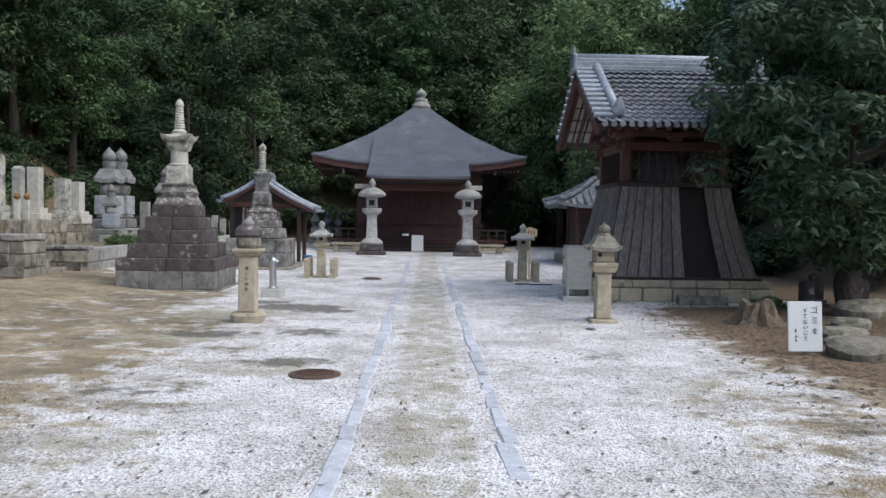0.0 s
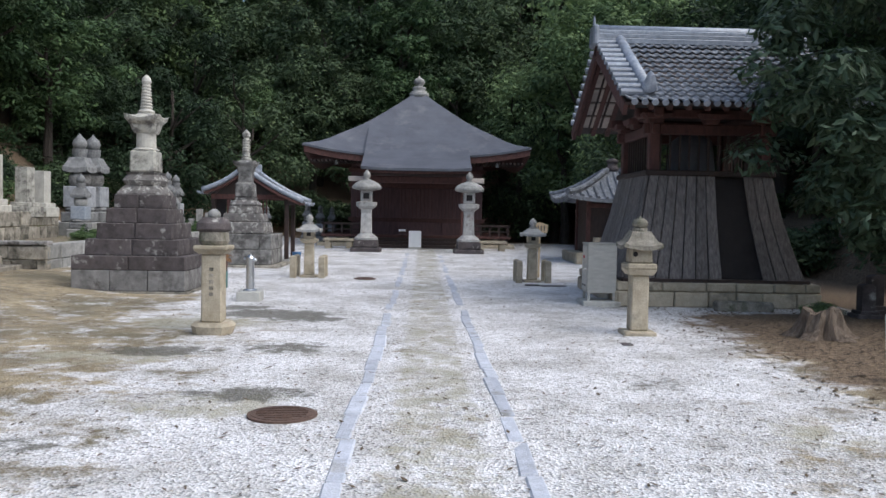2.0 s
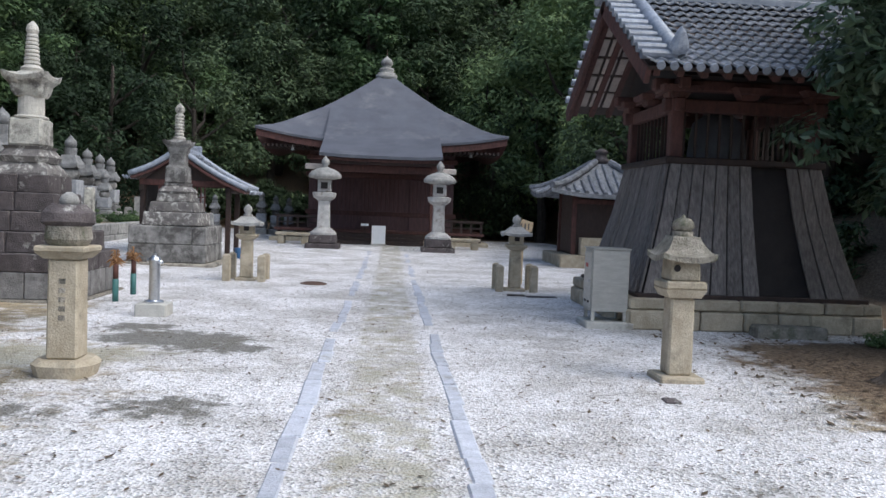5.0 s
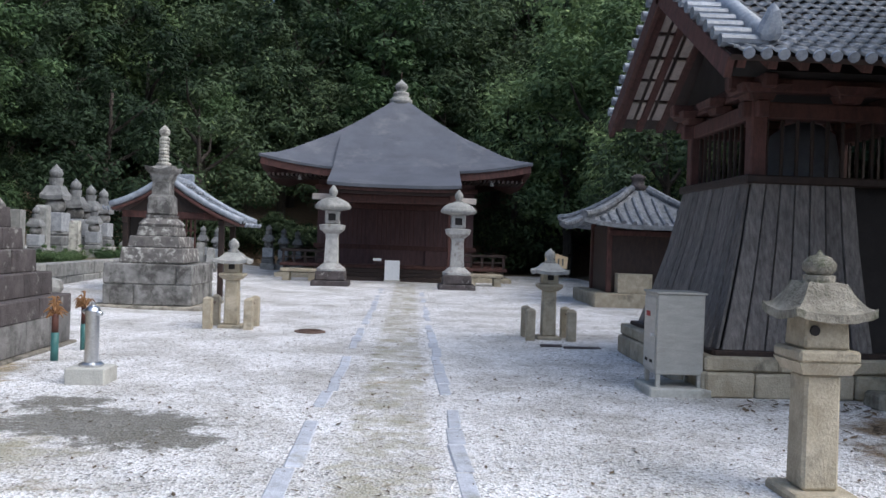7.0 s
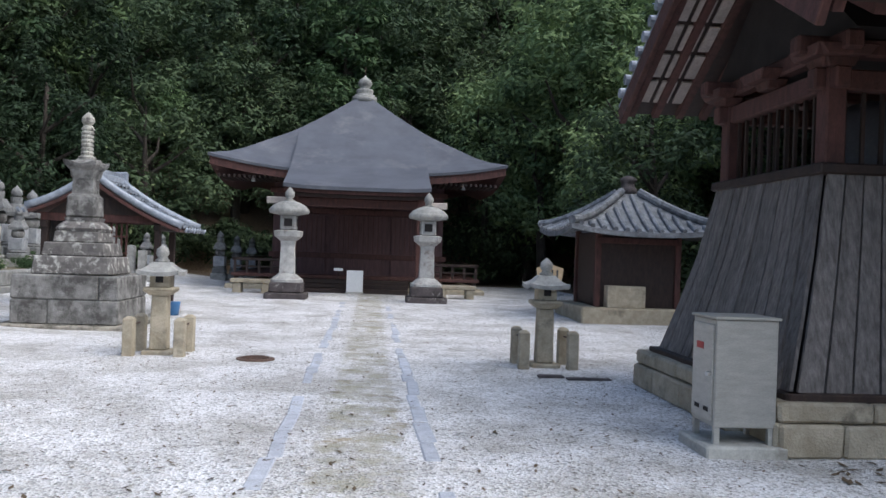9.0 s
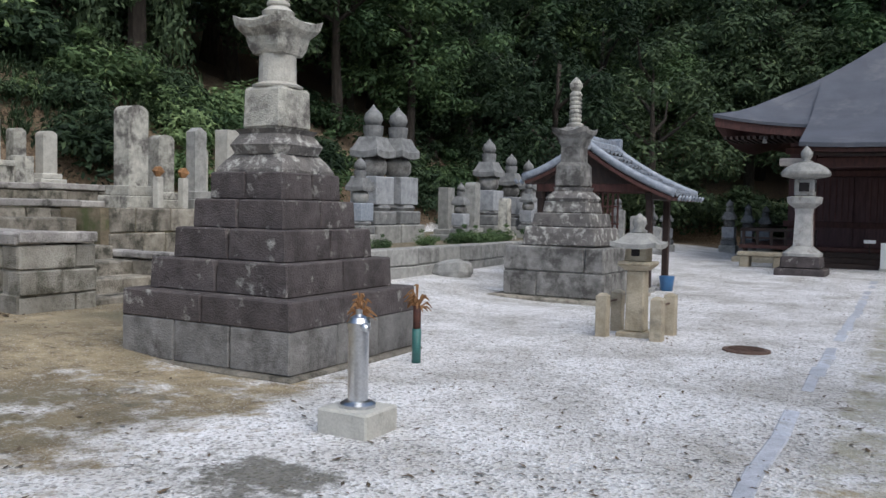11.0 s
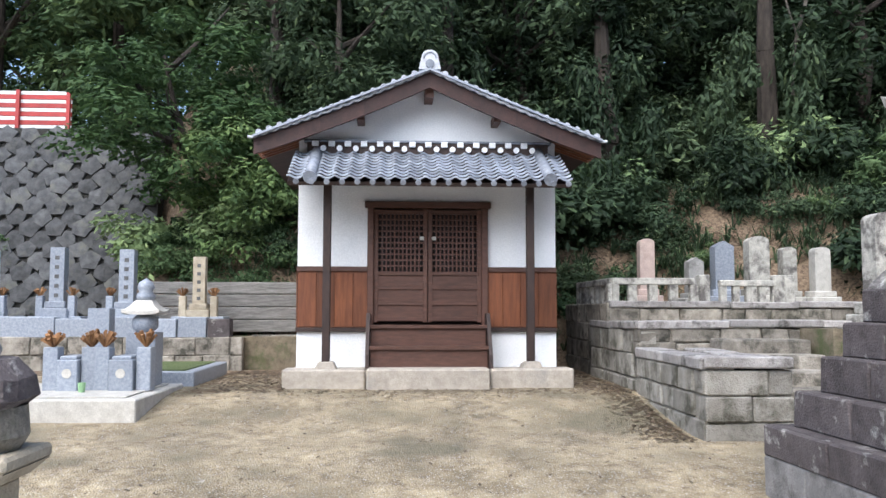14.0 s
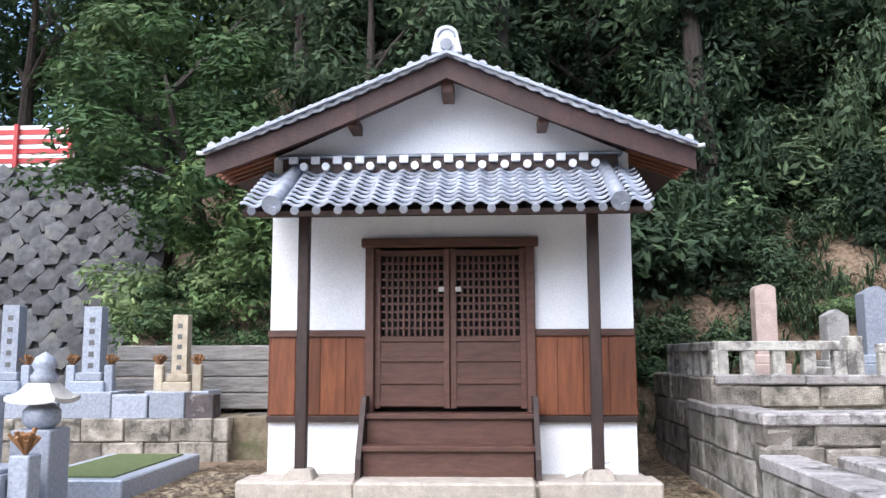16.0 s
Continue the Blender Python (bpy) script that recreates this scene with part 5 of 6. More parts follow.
part("ridge_beam", box((-0.06, Y0 + 0.1, ZR - 0.34), (0.06, 0.0, ZR - 0.2), 0.006), wood_door, GR)
part("ridge", box((-0.14, Y0 + 0.02, ZR), (0.14, 3.9, ZR + 0.16), 0.02), tile, GR)
bm = bmesh.new()
pr = [(-0.15, 0.0), (0.15, 0.0)] + [(0.115 * math.cos(math.pi * i / 10), 0.17 + 0.1 * math.sin(math.pi * i / 10)) for i in range(11)]
f = [bm.verts.new((x, Y0 - 0.06, ZR + 0.02 + z)) for x, z in pr]
g = [bm.verts.new((x, Y0 + 0.02, ZR + 0.02 + z)) for x, z in pr]
bm.faces.new(f); bm.faces.new(g[::-1])
for i in range(len(pr)):
    j = (i + 1) % len(pr)
    bm.faces.new((f[j], f[i], g[i], g[j]))
bmesh.ops.recalc_face_normals(bm, faces=bm.faces[:])
orn = part("ridge_ornament", bm, verge_pale, GR, "pale rounded ridge-end ornament")
part("ornament_rim", polytube([(0.085 * math.cos(math.pi * i / 10), Y0 - 0.062, ZR + 0.17 + 0.085 * math.sin(math.pi * i / 10)) for i in range(11)], 0.012, 6), tile, orn)
part("ornament_disc", lathe([(0.06, 0), (0.06, 0.03)], 14), tile, orn).matrix_basis = pose(0, Y0 - 0.06, ZR + 0.09, 90)
pole = thing("white_pole", (-10.75, 18.35, 0.71), "thin white rod lying by the steps of the house", "rod")
part("rod", tube((0, 0, 0.02), (-0.15, 0.42, 0.14), 0.012, 8), paint_white, pole)


# ---- terraces of the graveyard ----
rw = random.Random(11)
stone_coping = mat("stained_coping_stone", (0.24, 0.225, 0.215), (0.44, 0.415, 0.40), 5, 0.9, 0.4, stain=(0.075, 0.07, 0.062), stain_scale=3.4, stain_at=0.56, vary=0.2)


def block_wall(name, a, b, z0, z1, rows, thick, label, cap=0.0, m=stone_wall, wmin=0.3, wmax=0.65, rough=0.022):
    """A wall of separate dressed blocks from a to b (plan points), its face on the right-hand side of a to b."""
    a, b = Vector((*a, 0)), Vector((*b, 0))
    L = (b - a).length
    ang = math.degrees(math.atan2(b.y - a.y, b.x - a.x))
    o = tagged(new(name), label, "wall", kind="structure")
    o.matrix_basis = pose(a.x, a.y, 0, 0, 0, ang)
    top = z1 - cap
    part("core", box((0.02, 0.03, z0 - 0.2), (L - 0.02, thick, top - 0.01)), m, o)
    h = (top - z0) / rows
    for r in range(rows):
        x = 0.0
        k = 0
        while x < L - 0.02:
            w = min(rw.uniform(wmin, wmax), L - x)
            if L - x - w < 0.15:
                w = L - x
            me = block_mesh("block", w - 0.012, 0.22, h - 0.012, 0.016, m, rough, k + r * 7)
            piece("block", me, o, pose(x + w / 2, 0.11 + rw.uniform(-0.03, 0.01), z0 + r * h))
            x += w
            k += 1
    if cap:
        x = 0.0
        while x < L - 0.02:
            w = min(rw.uniform(0.9, 1.5), L - x)
            piece("coping", block_mesh("coping", w - 0.01, 0.34, cap, 0.015, stone_coping, 0.014, int(x * 7)), o, pose(x + w / 2, 0.14 + rw.uniform(-0.02, 0.015), top + rw.uniform(-0.008, 0.008), rw.uniform(-1, 1), rw.uniform(-0.6, 0.6), 0))
            x += w
    return o


def terrace(name, lo, hi, label):
    bm = box(lo, hi)
    bmesh.ops.subdivide_edges(bm, edges=bm.edges[:], cuts=6, use_grid_fill=True)
    for v in bm.verts:
        if v.co.z > hi[2] - 0.01:
            v.co.z += 0.03 * noise.noise(v.co * 1.5)
    ob = part(name, bm, earth_top, None)
    tagged(ob, label, "terrace", kind="structure")


earth_top = mat("packed_earth_with_moss", (0.13, 0.105, 0.07), (0.26, 0.215, 0.15), 7, 0.95, 0.4, stain=(0.10, 0.115, 0.05), stain_scale=1.6, stain_at=0.56)
block_wall("retaining_wall_1", (-10.0, 19.87), (-7.67, 19.87), 0.16, 1.02, 3, 0.3, "low wall of squared mossy stone blocks", 0.12, m=wall_face, wmin=0.4, wmax=0.7, rough=0.012)
block_wall("retaining_wall_2", (-7.67, 19.87), (-7.67, 20.78), 0.12, 1.02, 3, 0.34, "stone block pier end beside the steps", 0.12, m=wall_face, wmin=0.4, wmax=0.7, rough=0.012)
block_wall("retaining_wall_3", (-7.99, 20.78), (-10.0, 20.78), 0.3, 1.0, 3, 0.3, "stone block cheek wall of the steps", 0.1, m=wall_face, wmin=0.4, wmax=0.7, rough=0.012)
block_wall("retaining_wall_4", (-12.6, 19.92), (-10.0, 19.92), 0.3, 1.34, 3, 0.35, "tall wall of squared mossy stone blocks", 0.1, m=wall_face, wmin=0.4, wmax=0.7, rough=0.012)
block_wall("retaining_wall_5", (-10.0, 19.9), (-10.0, 23.0), 0.9, 1.36, 2, 0.3, "upper terrace wall with a cracked coping", 0.1)
block_wall("retaining_wall_6", (-14.8, 19.97), (-11.7, 19.97), 0.4, 1.6, 4, 0.35, "tall side wall of dark mossy stones", 0.0)
block_wall("retaining_wall_7", (-11.7, 19.97), (-11.7, 24.6), 1.3, 1.62, 1, 0.3, "low upper course of mossy stones", 0.1)
terrace("terrace_1", (-10.0, 20.1, 0.0), (-7.95, 20.6, 0.88), "earth fill between the walls")
terrace("terrace_2", (-11.7, 20.2, 0.0), (-10.2, 22.0, 1.26), "bare earth grave terrace")
terrace("terrace_6", (-11.7, 22.02, 0.0), (-9.2, 26.85, 1.26), "bare earth grave terrace above the steps")
block_wall("retaining_wall_11", (-9.18, 22.15), (-9.18, 26.85), 0.6, 1.28, 2, 0.2, "mossy terrace wall above the steps")
terrace("terrace_3", (-15.0, 20.25, 0.0), (-11.9, 27.0, 1.56), "bare earth grave terrace with litter")
block_wall("retaining_wall_8", (-7.3, 22.0), (-7.3, 37.0), 0.08, 0.68, 2, 0.3, "long low wall of grey stone blocks", 0.0, stone_grey, 0.5, 1.0)
block_wall("retaining_wall_9", (-10.0, 21.95), (-7.3, 21.95), 0.12, 0.72, 2, 0.3, "side wall of the steps in grey stone", 0.08)
terrace("terrace_4", (-13.5, 22.2, 0.0), (-7.5, 37.2, 0.64), "earth terrace with weeds")
st = tagged(new("stone_steps"), "worn stone steps up to the graves", "steps", kind="structure")
for i in range(6):
    me = block_mesh("step", 0.42, 1.12, 0.2, 0.02, stone_wall, 0.012, i)
    piece("step", me, st, pose(-7.95 - 0.36 * i, 21.37, 0.1 + 0.17 * i - 0.02))
for k, (x0, y0, x1, y1) in enumerate(((-11.85, 20.05, -11.85, 21.3), (-14.2, 20.1, -11.85, 20.1))):
    fn = thing("stone_fence", (x0, y0, 1.6), "low pale stone fence round a grave plot", "fence", "grave plot fences")
    L = math.hypot(x1 - x0, y1 - y0)
    ang = math.degrees(math.atan2(y1 - y0, x1 - x0))
    fn.matrix_basis = pose(x0, y0, 1.6, 0, 0, ang)
    part("rail", box((0, -0.07, 0.27), (L, 0.07, 0.37), 0.01), stone_lichen, fn)
    n = int(L / 0.3)
    for i in range(n + 1):
        part("post", cbox(0.13, 0.11, -0.04, 0.28, 0.008, i * L / n, 0), stone_lichen, fn)
for y in (21.45, 22.6, 22.75):
    fp = thing("stone_post", (-11.85, y, 1.6), "short pale stone gate post of a grave plot", "stone post", "gate posts of grave plots")
    part("shaft", cbox(0.16, 0.16, -0.05, 0.42, 0.012), stone_lichen, fp)
fn = thing("stone_fence", (-11.85, 21.7, 1.6), "low pale stone fence round a grave plot", "fence", "grave plot fences")
part("rail", box((-0.07, 0, 0.25), (0.07, 0.9, 0.34), 0.01), stone_lichen, fn)
for i in range(5):
    part("post", cbox(0.1, 0.1, -0.04, 0.26, 0.008, 0, 0.05 + 0.2 * i), stone_lichen, fn)

# grave rows: (x, y, z, width, height, top, pale or grey)
pinkish = mat("warm_pinkish_granite", (0.42, 0.32, 0.28), (0.55, 0.44, 0.39), 9, 0.85, 0.15, stain=(0.33, 0.3, 0.27), stain_scale=2.5, stain_at=0.62)
for x, y, z, w, h, top, m in ((-12.9, 20.9, 1.6, 0.24, 1.05, "round", pinkish), (-12.9, 21.7, 1.6, 0.25, 0.75, "point", stone_grey), (-12.9, 22.17, 1.6, 0.31, 1.02, "point", stone_blue),
                              (-12.9, 22.75, 1.6, 0.33, 1.1, "round", stone_lichen), (-12.9, 23.27, 1.6, 0.23, 0.93, "round", stone_lichen), (-12.9, 23.82, 1.6, 0.26, 0.93, "round", stone_pale),
                              (-9.85, 23.05, 1.26, 0.36, 1.48, "round", stone_lichen), (-10.3, 24.0, 1.26, 0.3, 1.15, "round", stone_lichen), (-10.0, 24.45, 1.26, 0.24, 1.3, "point", stone_grey), (-9.85, 25.0, 1.26, 0.32, 1.3, "flat", stone_pale), (-9.45, 25.65, 1.26, 0.34, 1.05, "flat", stone_lichen), (-9.45, 26.5, 1.26, 0.34, 1.0, "flat", stone_pale),
                              (-9.2, 31.2, 0.62, 0.3, 1.2, "flat", stone_grey), (-8.9, 31.9, 0.62, 0.3, 1.35, "round", stone_grey), (-8.4, 32.6, 0.62, 0.26, 1.0, "round", stone_lichen),
                              (-11.8, 26.2, 0.7, 0.3, 1.7, "round", stone_lichen), (-11.9, 25.4, 0.9, 0.3, 1.4, "flat", stone_grey)):
    tombstone((x, y, z), w, h, top, m, turn=90 + rw.uniform(-4, 4), label={"round": "weathered grave marker with a rounded top", "point": "grey grave marker with a pointed top", "flat": "pale grave marker with a flat top"}[top], lines=0)
for y in (23.15, 23.62):
    vs = thing("flower_vase", (-9.4, y, 1.26), "slim white stone flower vase with dry flowers", "vase", "vases before the tall grave")
    part("tube", cbox(0.11, 0.11, -0.02, 0.46, 0.01), stone_pale, vs)
    part("dried_bouquet", wobble(lathe([(0.03, 0.46), (0.08, 0.54), (0.05, 0.6)], 8), 0.03, 14), dry_leaf, vs)
gorinto((-9.3, 28.4, 0.62), 2.75, "tall five-part grave tower of pale and dark stone")
gorinto((-9.3, 29.3, 0.62), 2.8, "tall five-part grave tower of pale and dark stone")
gorinto((-8.85, 27.35, 0.62), 1.65, "blue-grey five-part grave tower, smaller", True)
gorinto((-9.2, 33.3, 0.62), 2.48, "broad five-part grave tower with a wide cap")
gorinto((-9.2, 34.6, 0.62), 2.2)
gorinto((-9.2, 35.7, 0.62), 2.1)
gorinto((-9.2, 36.7, 0.62), 2.05)
gorinto((-8.6, 34.4, 0.62), 1.5)
gorinto((-8.5, 30.6, 0.62), 1.3)
for x, y, h in ((-5.2, 42.6, 1.7), (-4.7, 43.0, 1.6), (-4.2, 43.2, 1.55), (-6.4, 39.5, 1.4), (-7.0, 40.0, 1.4), (-7.6, 38.6, 1.5)):
    gorinto((x, y, height(x, y)), h, "small grey five-part grave tower in a row", group="row beside the hall")
for i in range(9):
    x, y = -6.2 - 0.35 * i, 37.8 + 0.1 * (i % 3)
    tombstone((x, y, height(x, y)), 0.22, 0.75 + 0.12 * (i % 4), "flat" if i % 2 else "round", stone_grey, "small old grey grave marker in a row", group="old markers")
for i in range(8):
    x, y = 6.4 + 0.4 * i, 17.9 + 0.5 * (i % 2)
    tombstone((x, y, height(x, y)), 0.2, 0.5 + 0.1 * (i % 3), "round", stone_dark, "small dark mossy stone marker under the tree", group="markers under the tree")
rock = thing("garden_rock", (-7.0, 27.6, 0.15), "rounded grey rock at the foot of the wall", "rock")
part("boulder", wobble(lathe([(0.3, -0.05), (0.36, 0.1), (0.3, 0.24), (0.12, 0.3)], 12), 0.06, 3), stone_grey, rock)
for x, y, r in ((4.78, 12.95, 0.42), (5.3, 14.4, 0.3), (6.9, 17.0, 0.5), (6.0, 15.6, 0.28), (5.0, 13.9, 0.2)):
    rock = thing("garden_rock", (x, y, height(x, y)), "rounded boulder on leaf litter, grey-brown with tree shade in the colour", "rock", "boulders under the tree")
    # darker stone puts the shade under the tree into the boulder's colour
    part("boulder", wobble(lathe([(r * 0.9, -0.08), (r * 1.0, r * 0.25), (r * 0.78, r * 0.45), (r * 0.3, r * 0.56)], 18), r * 0.16, 2.5), stone_moss_shade, rock)

# ---- family plot and graves south of the white house ----
block_wall("retaining_wall_10", (-13.9, 8.0), (-13.9, 14.25), 0.4, 1.03, 2, 0.3, "wall of squared stones behind the plot", 0.0, stone_wall)
block_wall("retaining_wall_12", (-14.5, 14.3), (-14.5, 15.9), 0.42, 1.05, 3, 0.3, "low mossy stone wall beside the white house", 0.0, stone_wall, 0.25, 0.5)
tw = tagged(new("timber_wall_1"), "weathered horizontal timber retaining wall", "wall", kind="structure")
for r in range(4):
    piece("sleeper", block_mesh("sleeper", 0.14, 4.2, 0.22, 0.015, sleeper_wood, 0.01, r), tw, pose(-15.0 - 0.03 * r, 14.3, 1.08 + 0.23 * r))
terrace("terrace_5", (-15.3, 8.0, 0.0), (-14.15, 16.0, 1.02), "narrow grave terrace behind the plot")
gk = thing("granite_kerb", (-14.1, 12.0, 1.02), "row of pale blue-grey granite kerb blocks before the gravestones", "kerb")
for k, (a, b) in enumerate(((-2.0, -0.9), (-0.88, -0.1), (-0.08, 0.62), (0.64, 1.12), (1.14, 1.62), (1.64, 2.02))):
    part("block", box((-0.14, a, -0.02), (0.14 + 0.02 * (k % 2), b, 0.34 - 0.03 * (k % 2)), 0.012), stone_dark if k == 5 else stone_blue, gk, "dark end stone" if k == 5 else "")
ps = thing("grave_plot", (-9.72, 12.55, 0.36), "raised pale granite grave plot slab", "grave plot")
part("kerb", cbox(2.0, 3.0, -0.1, 0.16, 0.015), stone_pale, ps)
part("paving", cbox(1.7, 2.7, 0.16, 0.18, 0.005), stone_pale, ps)
p2 = thing("grave_plot", (-12.0, 13.6, 0.44), "small grass-filled plot with a granite kerb", "grave plot")
part("kerb", cbox(2.2, 1.1, -0.1, 0.22, 0.015), stone_blue, p2)
part("turf", cbox(1.9, 0.8, 0.2, 0.235, 0.0), mat("thin_turf", (0.07, 0.10, 0.03), (0.13, 0.16, 0.06), 30, 0.95, 0.4), p2, "thin green turf")
p3 = thing("grave_plot", (-8.1, 11.6, 0.3), "dark granite plot edge", "grave plot")
part("kerb", cbox(1.6, 2.2, -0.1, 0.2, 0.015), stone_blue, p3)


def incense_stone(y, w, x=-9.75):
    o = thing("grave_furniture", (x, y, 0.54), "blue-grey granite incense block with twin flower vases", "grave stone", "granite grave fronts")
    part("block", cbox(0.5, w, -0.01, 0.36, 0.01), stone_blue, o, "granite incense block with a carved crest")
    part("lid", cbox(0.42, w * 0.8, 0.36, 0.4, 0.008), stone_blue, o)
    part("crest", lathe([(0.055, 0), (0.055, 0.006)], 14), stone_pale, o).matrix_basis = pose(0.252, 0, 0.2, 0, 90)
    for s in (-1, 1):
        v = part("vase", cbox(0.2, 0.17, -0.01, 0.5, 0.01, 0.08, s * (w / 2 + 0.1)), stone_blue, o)
        bm = bmesh.new()
        for k in range(22):
            a, t = rw.uniform(0, 6.28), rw.uniform(0.3, 0.9)
            p = Vector((0.08, s * (w / 2 + 0.1), 0.49))
            q = p + Vector((math.cos(a) * 0.16 * t, math.sin(a) * 0.16 * t, 0.24 - 0.1 * t + rw.uniform(-0.05, 0.03)))
            join(bm, tube(p, q, 0.006, 4, 0.022))
        part("dried_bouquet", bm, dry_leaf, v, "dried brown flowers")


incense_stone(13.02, 0.24)
incense_stone(13.63, 0.28)
o = thing("green_cup", (-9.35, 13.25, 0.54), "small pale green plastic cup on the plot", "cup")
part("cup", lathe([(0.035, 0), (0.045, 0.11)], 12), mat("green_cup_plastic", (0.25, 0.42, 0.22), (0.3, 0.5, 0.27), 5, 0.4, 0), o)
tombstone((-10.25, 13.14, 0.54), 0.26, 0.96, "flat", stone_blue, "square blue-grey granite gravestone", turn=90)
o = thing("grave_tower", (-10.25, 13.68, 0.54), "blue-grey five-part granite grave tower with a pale cap", "grave tower")
part("cube", cbox(0.36, 0.36, 0.0, 0.66, 0.01), stone_blue, o)
part("sphere", lathe([(0.1, 0.66), (0.16, 0.72), (0.16, 0.82), (0.1, 0.88)], 16), stone_blue, o, smooth=True)
part("roof", curved_roof(0.46, 0.92, 1.06, 0.03, 0.04, 1.4, 8, top=0.1), stone_pale, o, "pale flared cap")
part("jewel", lathe([(0.1, 1.05), (0.12, 1.12), (0.08, 1.17), (0.11, 1.22), (0.08, 1.29), (0, 1.34)], 14), stone_blue, o, smooth=True)
gb = thing("granite_base", (-14.5, 11.6, 1.02), "blue-grey granite bases under the family gravestones", "grave base")
for y in (-1.8, -0.62, 0.56, 1.8):
    part("slab", box((-0.3, y - 0.45, -0.02), (0.25, y + 0.45, 0.345), 0.01), stone_blue, gb)
for y, w, h, m in ((10.98, 0.24, 1.2, stone_blue), (12.16, 0.25, 1.17, stone_blue), (13.4, 0.21, 1.05, stone_tan), (9.8, 0.26, 1.15, stone_blue)):
    tombstone((-14.4, y, 1.36), w, h, "flat", m, "square family gravestone with carved characters" if m is stone_blue else "tan family gravestone with carved characters", 5, 90, "family gravestones")
    for s in (-1, 1):
        vs = thing("flower_vase", (-14.32, y + s * 0.27, 1.36), "square granite flower vase beside a gravestone", "vase", "vases by the family graves")
        part("tube", cbox(0.12, 0.12, -0.02, 0.36, 0.01), m, vs)
        bm = bmesh.new()
        for k in range(14):
            a, t = rw.uniform(0, 6.28), rw.uniform(0.3, 0.9)
            join(bm, tube((0, 0, 0.34), (math.cos(a) * 0.13 * t, math.sin(a) * 0.13 * t, 0.54 - 0.1 * t), 0.006, 4, 0.02))
        part("dried_bouquet", bm, dry_leaf, vs)
# steep masonry wall with diagonal stones
mw = tagged(new("masonry_wall_1"), "sloping retaining wall of diagonally laid rough stones", "wall", kind="structure")
mw.matrix_basis = pose(-17.6, 10.4, 0.6, 0, 0, 90) @ pose(0, 0, 0, -14)
joint = mat("dark_mortar_joint", (0.02, 0.02, 0.018), (0.045, 0.043, 0.037), 6, 0.95, 0.3)
part("core", box((-9.0, 0.06, -0.8), (1.1, 0.7, 5.2)), joint, mw)
mstone = mat("rough_masonry_stone", (0.055, 0.057, 0.06), (0.125, 0.127, 0.13), 5, 0.92, 0.5, stain=(0.13, 0.13, 0.11), stain_scale=2, stain_at=0.6, vary=0.3)
kinds = []
for k in range(6):
    bm = bmesh.new()
    n = 5
    rr = random.Random(k)
    rad = [0.252 * rr.uniform(0.82, 1.05) for _ in range(n)]
    f = [bm.verts.new((rad[i] * 1.08 * math.cos(6.283 * i / n), -0.05 - 0.02, rad[i] * 0.95 * math.sin(6.283 * i / n))) for i in range(n)]
    g = [bm.verts.new((v.co.x * 1.06, 0.1, v.co.z * 1.06)) for v in f]
    c = bm.verts.new((0, -0.1, 0))
    for i in range(n):
        j = (i + 1) % n
        bm.faces.new((f[i], f[j], c)); bm.faces.new((g[i], g[j], f[j], f[i]))
    bmesh.ops.recalc_face_normals(bm, faces=bm.faces[:])
    me = bpy.data.meshes.new("stone")
    bm.to_mesh(me); bm.free()
    me.materials.append(mstone)
    kinds.append(me)
for r in range(23):
    for i in range(11):
        x, z = -4.7 + i * 0.56 + (0.28 if r % 2 else 0), -0.5 + r * 0.25
        if z < 5.1 and x < 1.0:
            piece("stone", rw.choice(kinds), mw, pose(x + rw.uniform(-0.03, 0.03), 0.05 + rw.uniform(-0.02, 0.03), z, 0, rw.uniform(-22, 22), 0))
rf_ = thing("red_fence", (-19.1, 9.6, 5.1), "red painted slatted fence above the masonry wall", "fence")
for i in range(6):
    part("slat", box((-0.02, -4.0, 0.25 + 0.2 * i), (0.02, -0.3, 0.35 + 0.2 * i), 0.005), red_paint, rf_)
    part("gap_slat", box((-0.015, -4.0, 0.36 + 0.2 * i), (0.015, -0.3, 0.44 + 0.2 * i), 0.0), paint_white, rf_, "white painted slat")
for y in (-3.9, -2.7, -1.5, -0.36):
    part("post", cbox(0.08, 0.08, -1.2, 1.45, 0.0, 0.06, y), red_paint, rf_)

# ---- small things in the court ----
wp = thing("steel_standpipe", (-2.78, 18.84, 0), "polished steel water standpipe on a concrete block", "standpipe")
part("block", cbox(0.36, 0.34, -0.03, 0.15, 0.012), concrete, wp)
part("flange", lathe([(0.11, 0.15), (0.11, 0.17), (0.085, 0.185)], 40), steel, wp)
part("column", lathe([(0.062, 0.17), (0.062, 0.62)], 40), steel, wp)
part("cap", lathe([(0.07, 0.62), (0.07, 0.66), (0.055, 0.69), (0.025, 0.705), (0.02, 0.71), (0.02, 0.735), (0.005, 0.74)], 40), steel, wp)
part("knob", tube((-0.06, 0.03, 0.645), (-0.1, 0.05, 0.645), 0.02, 12), steel, wp)
part("spout", tube((0, 0, 0.65), (0.1, -0.06, 0.635), 0.022, 10), steel, wp, smooth=True)
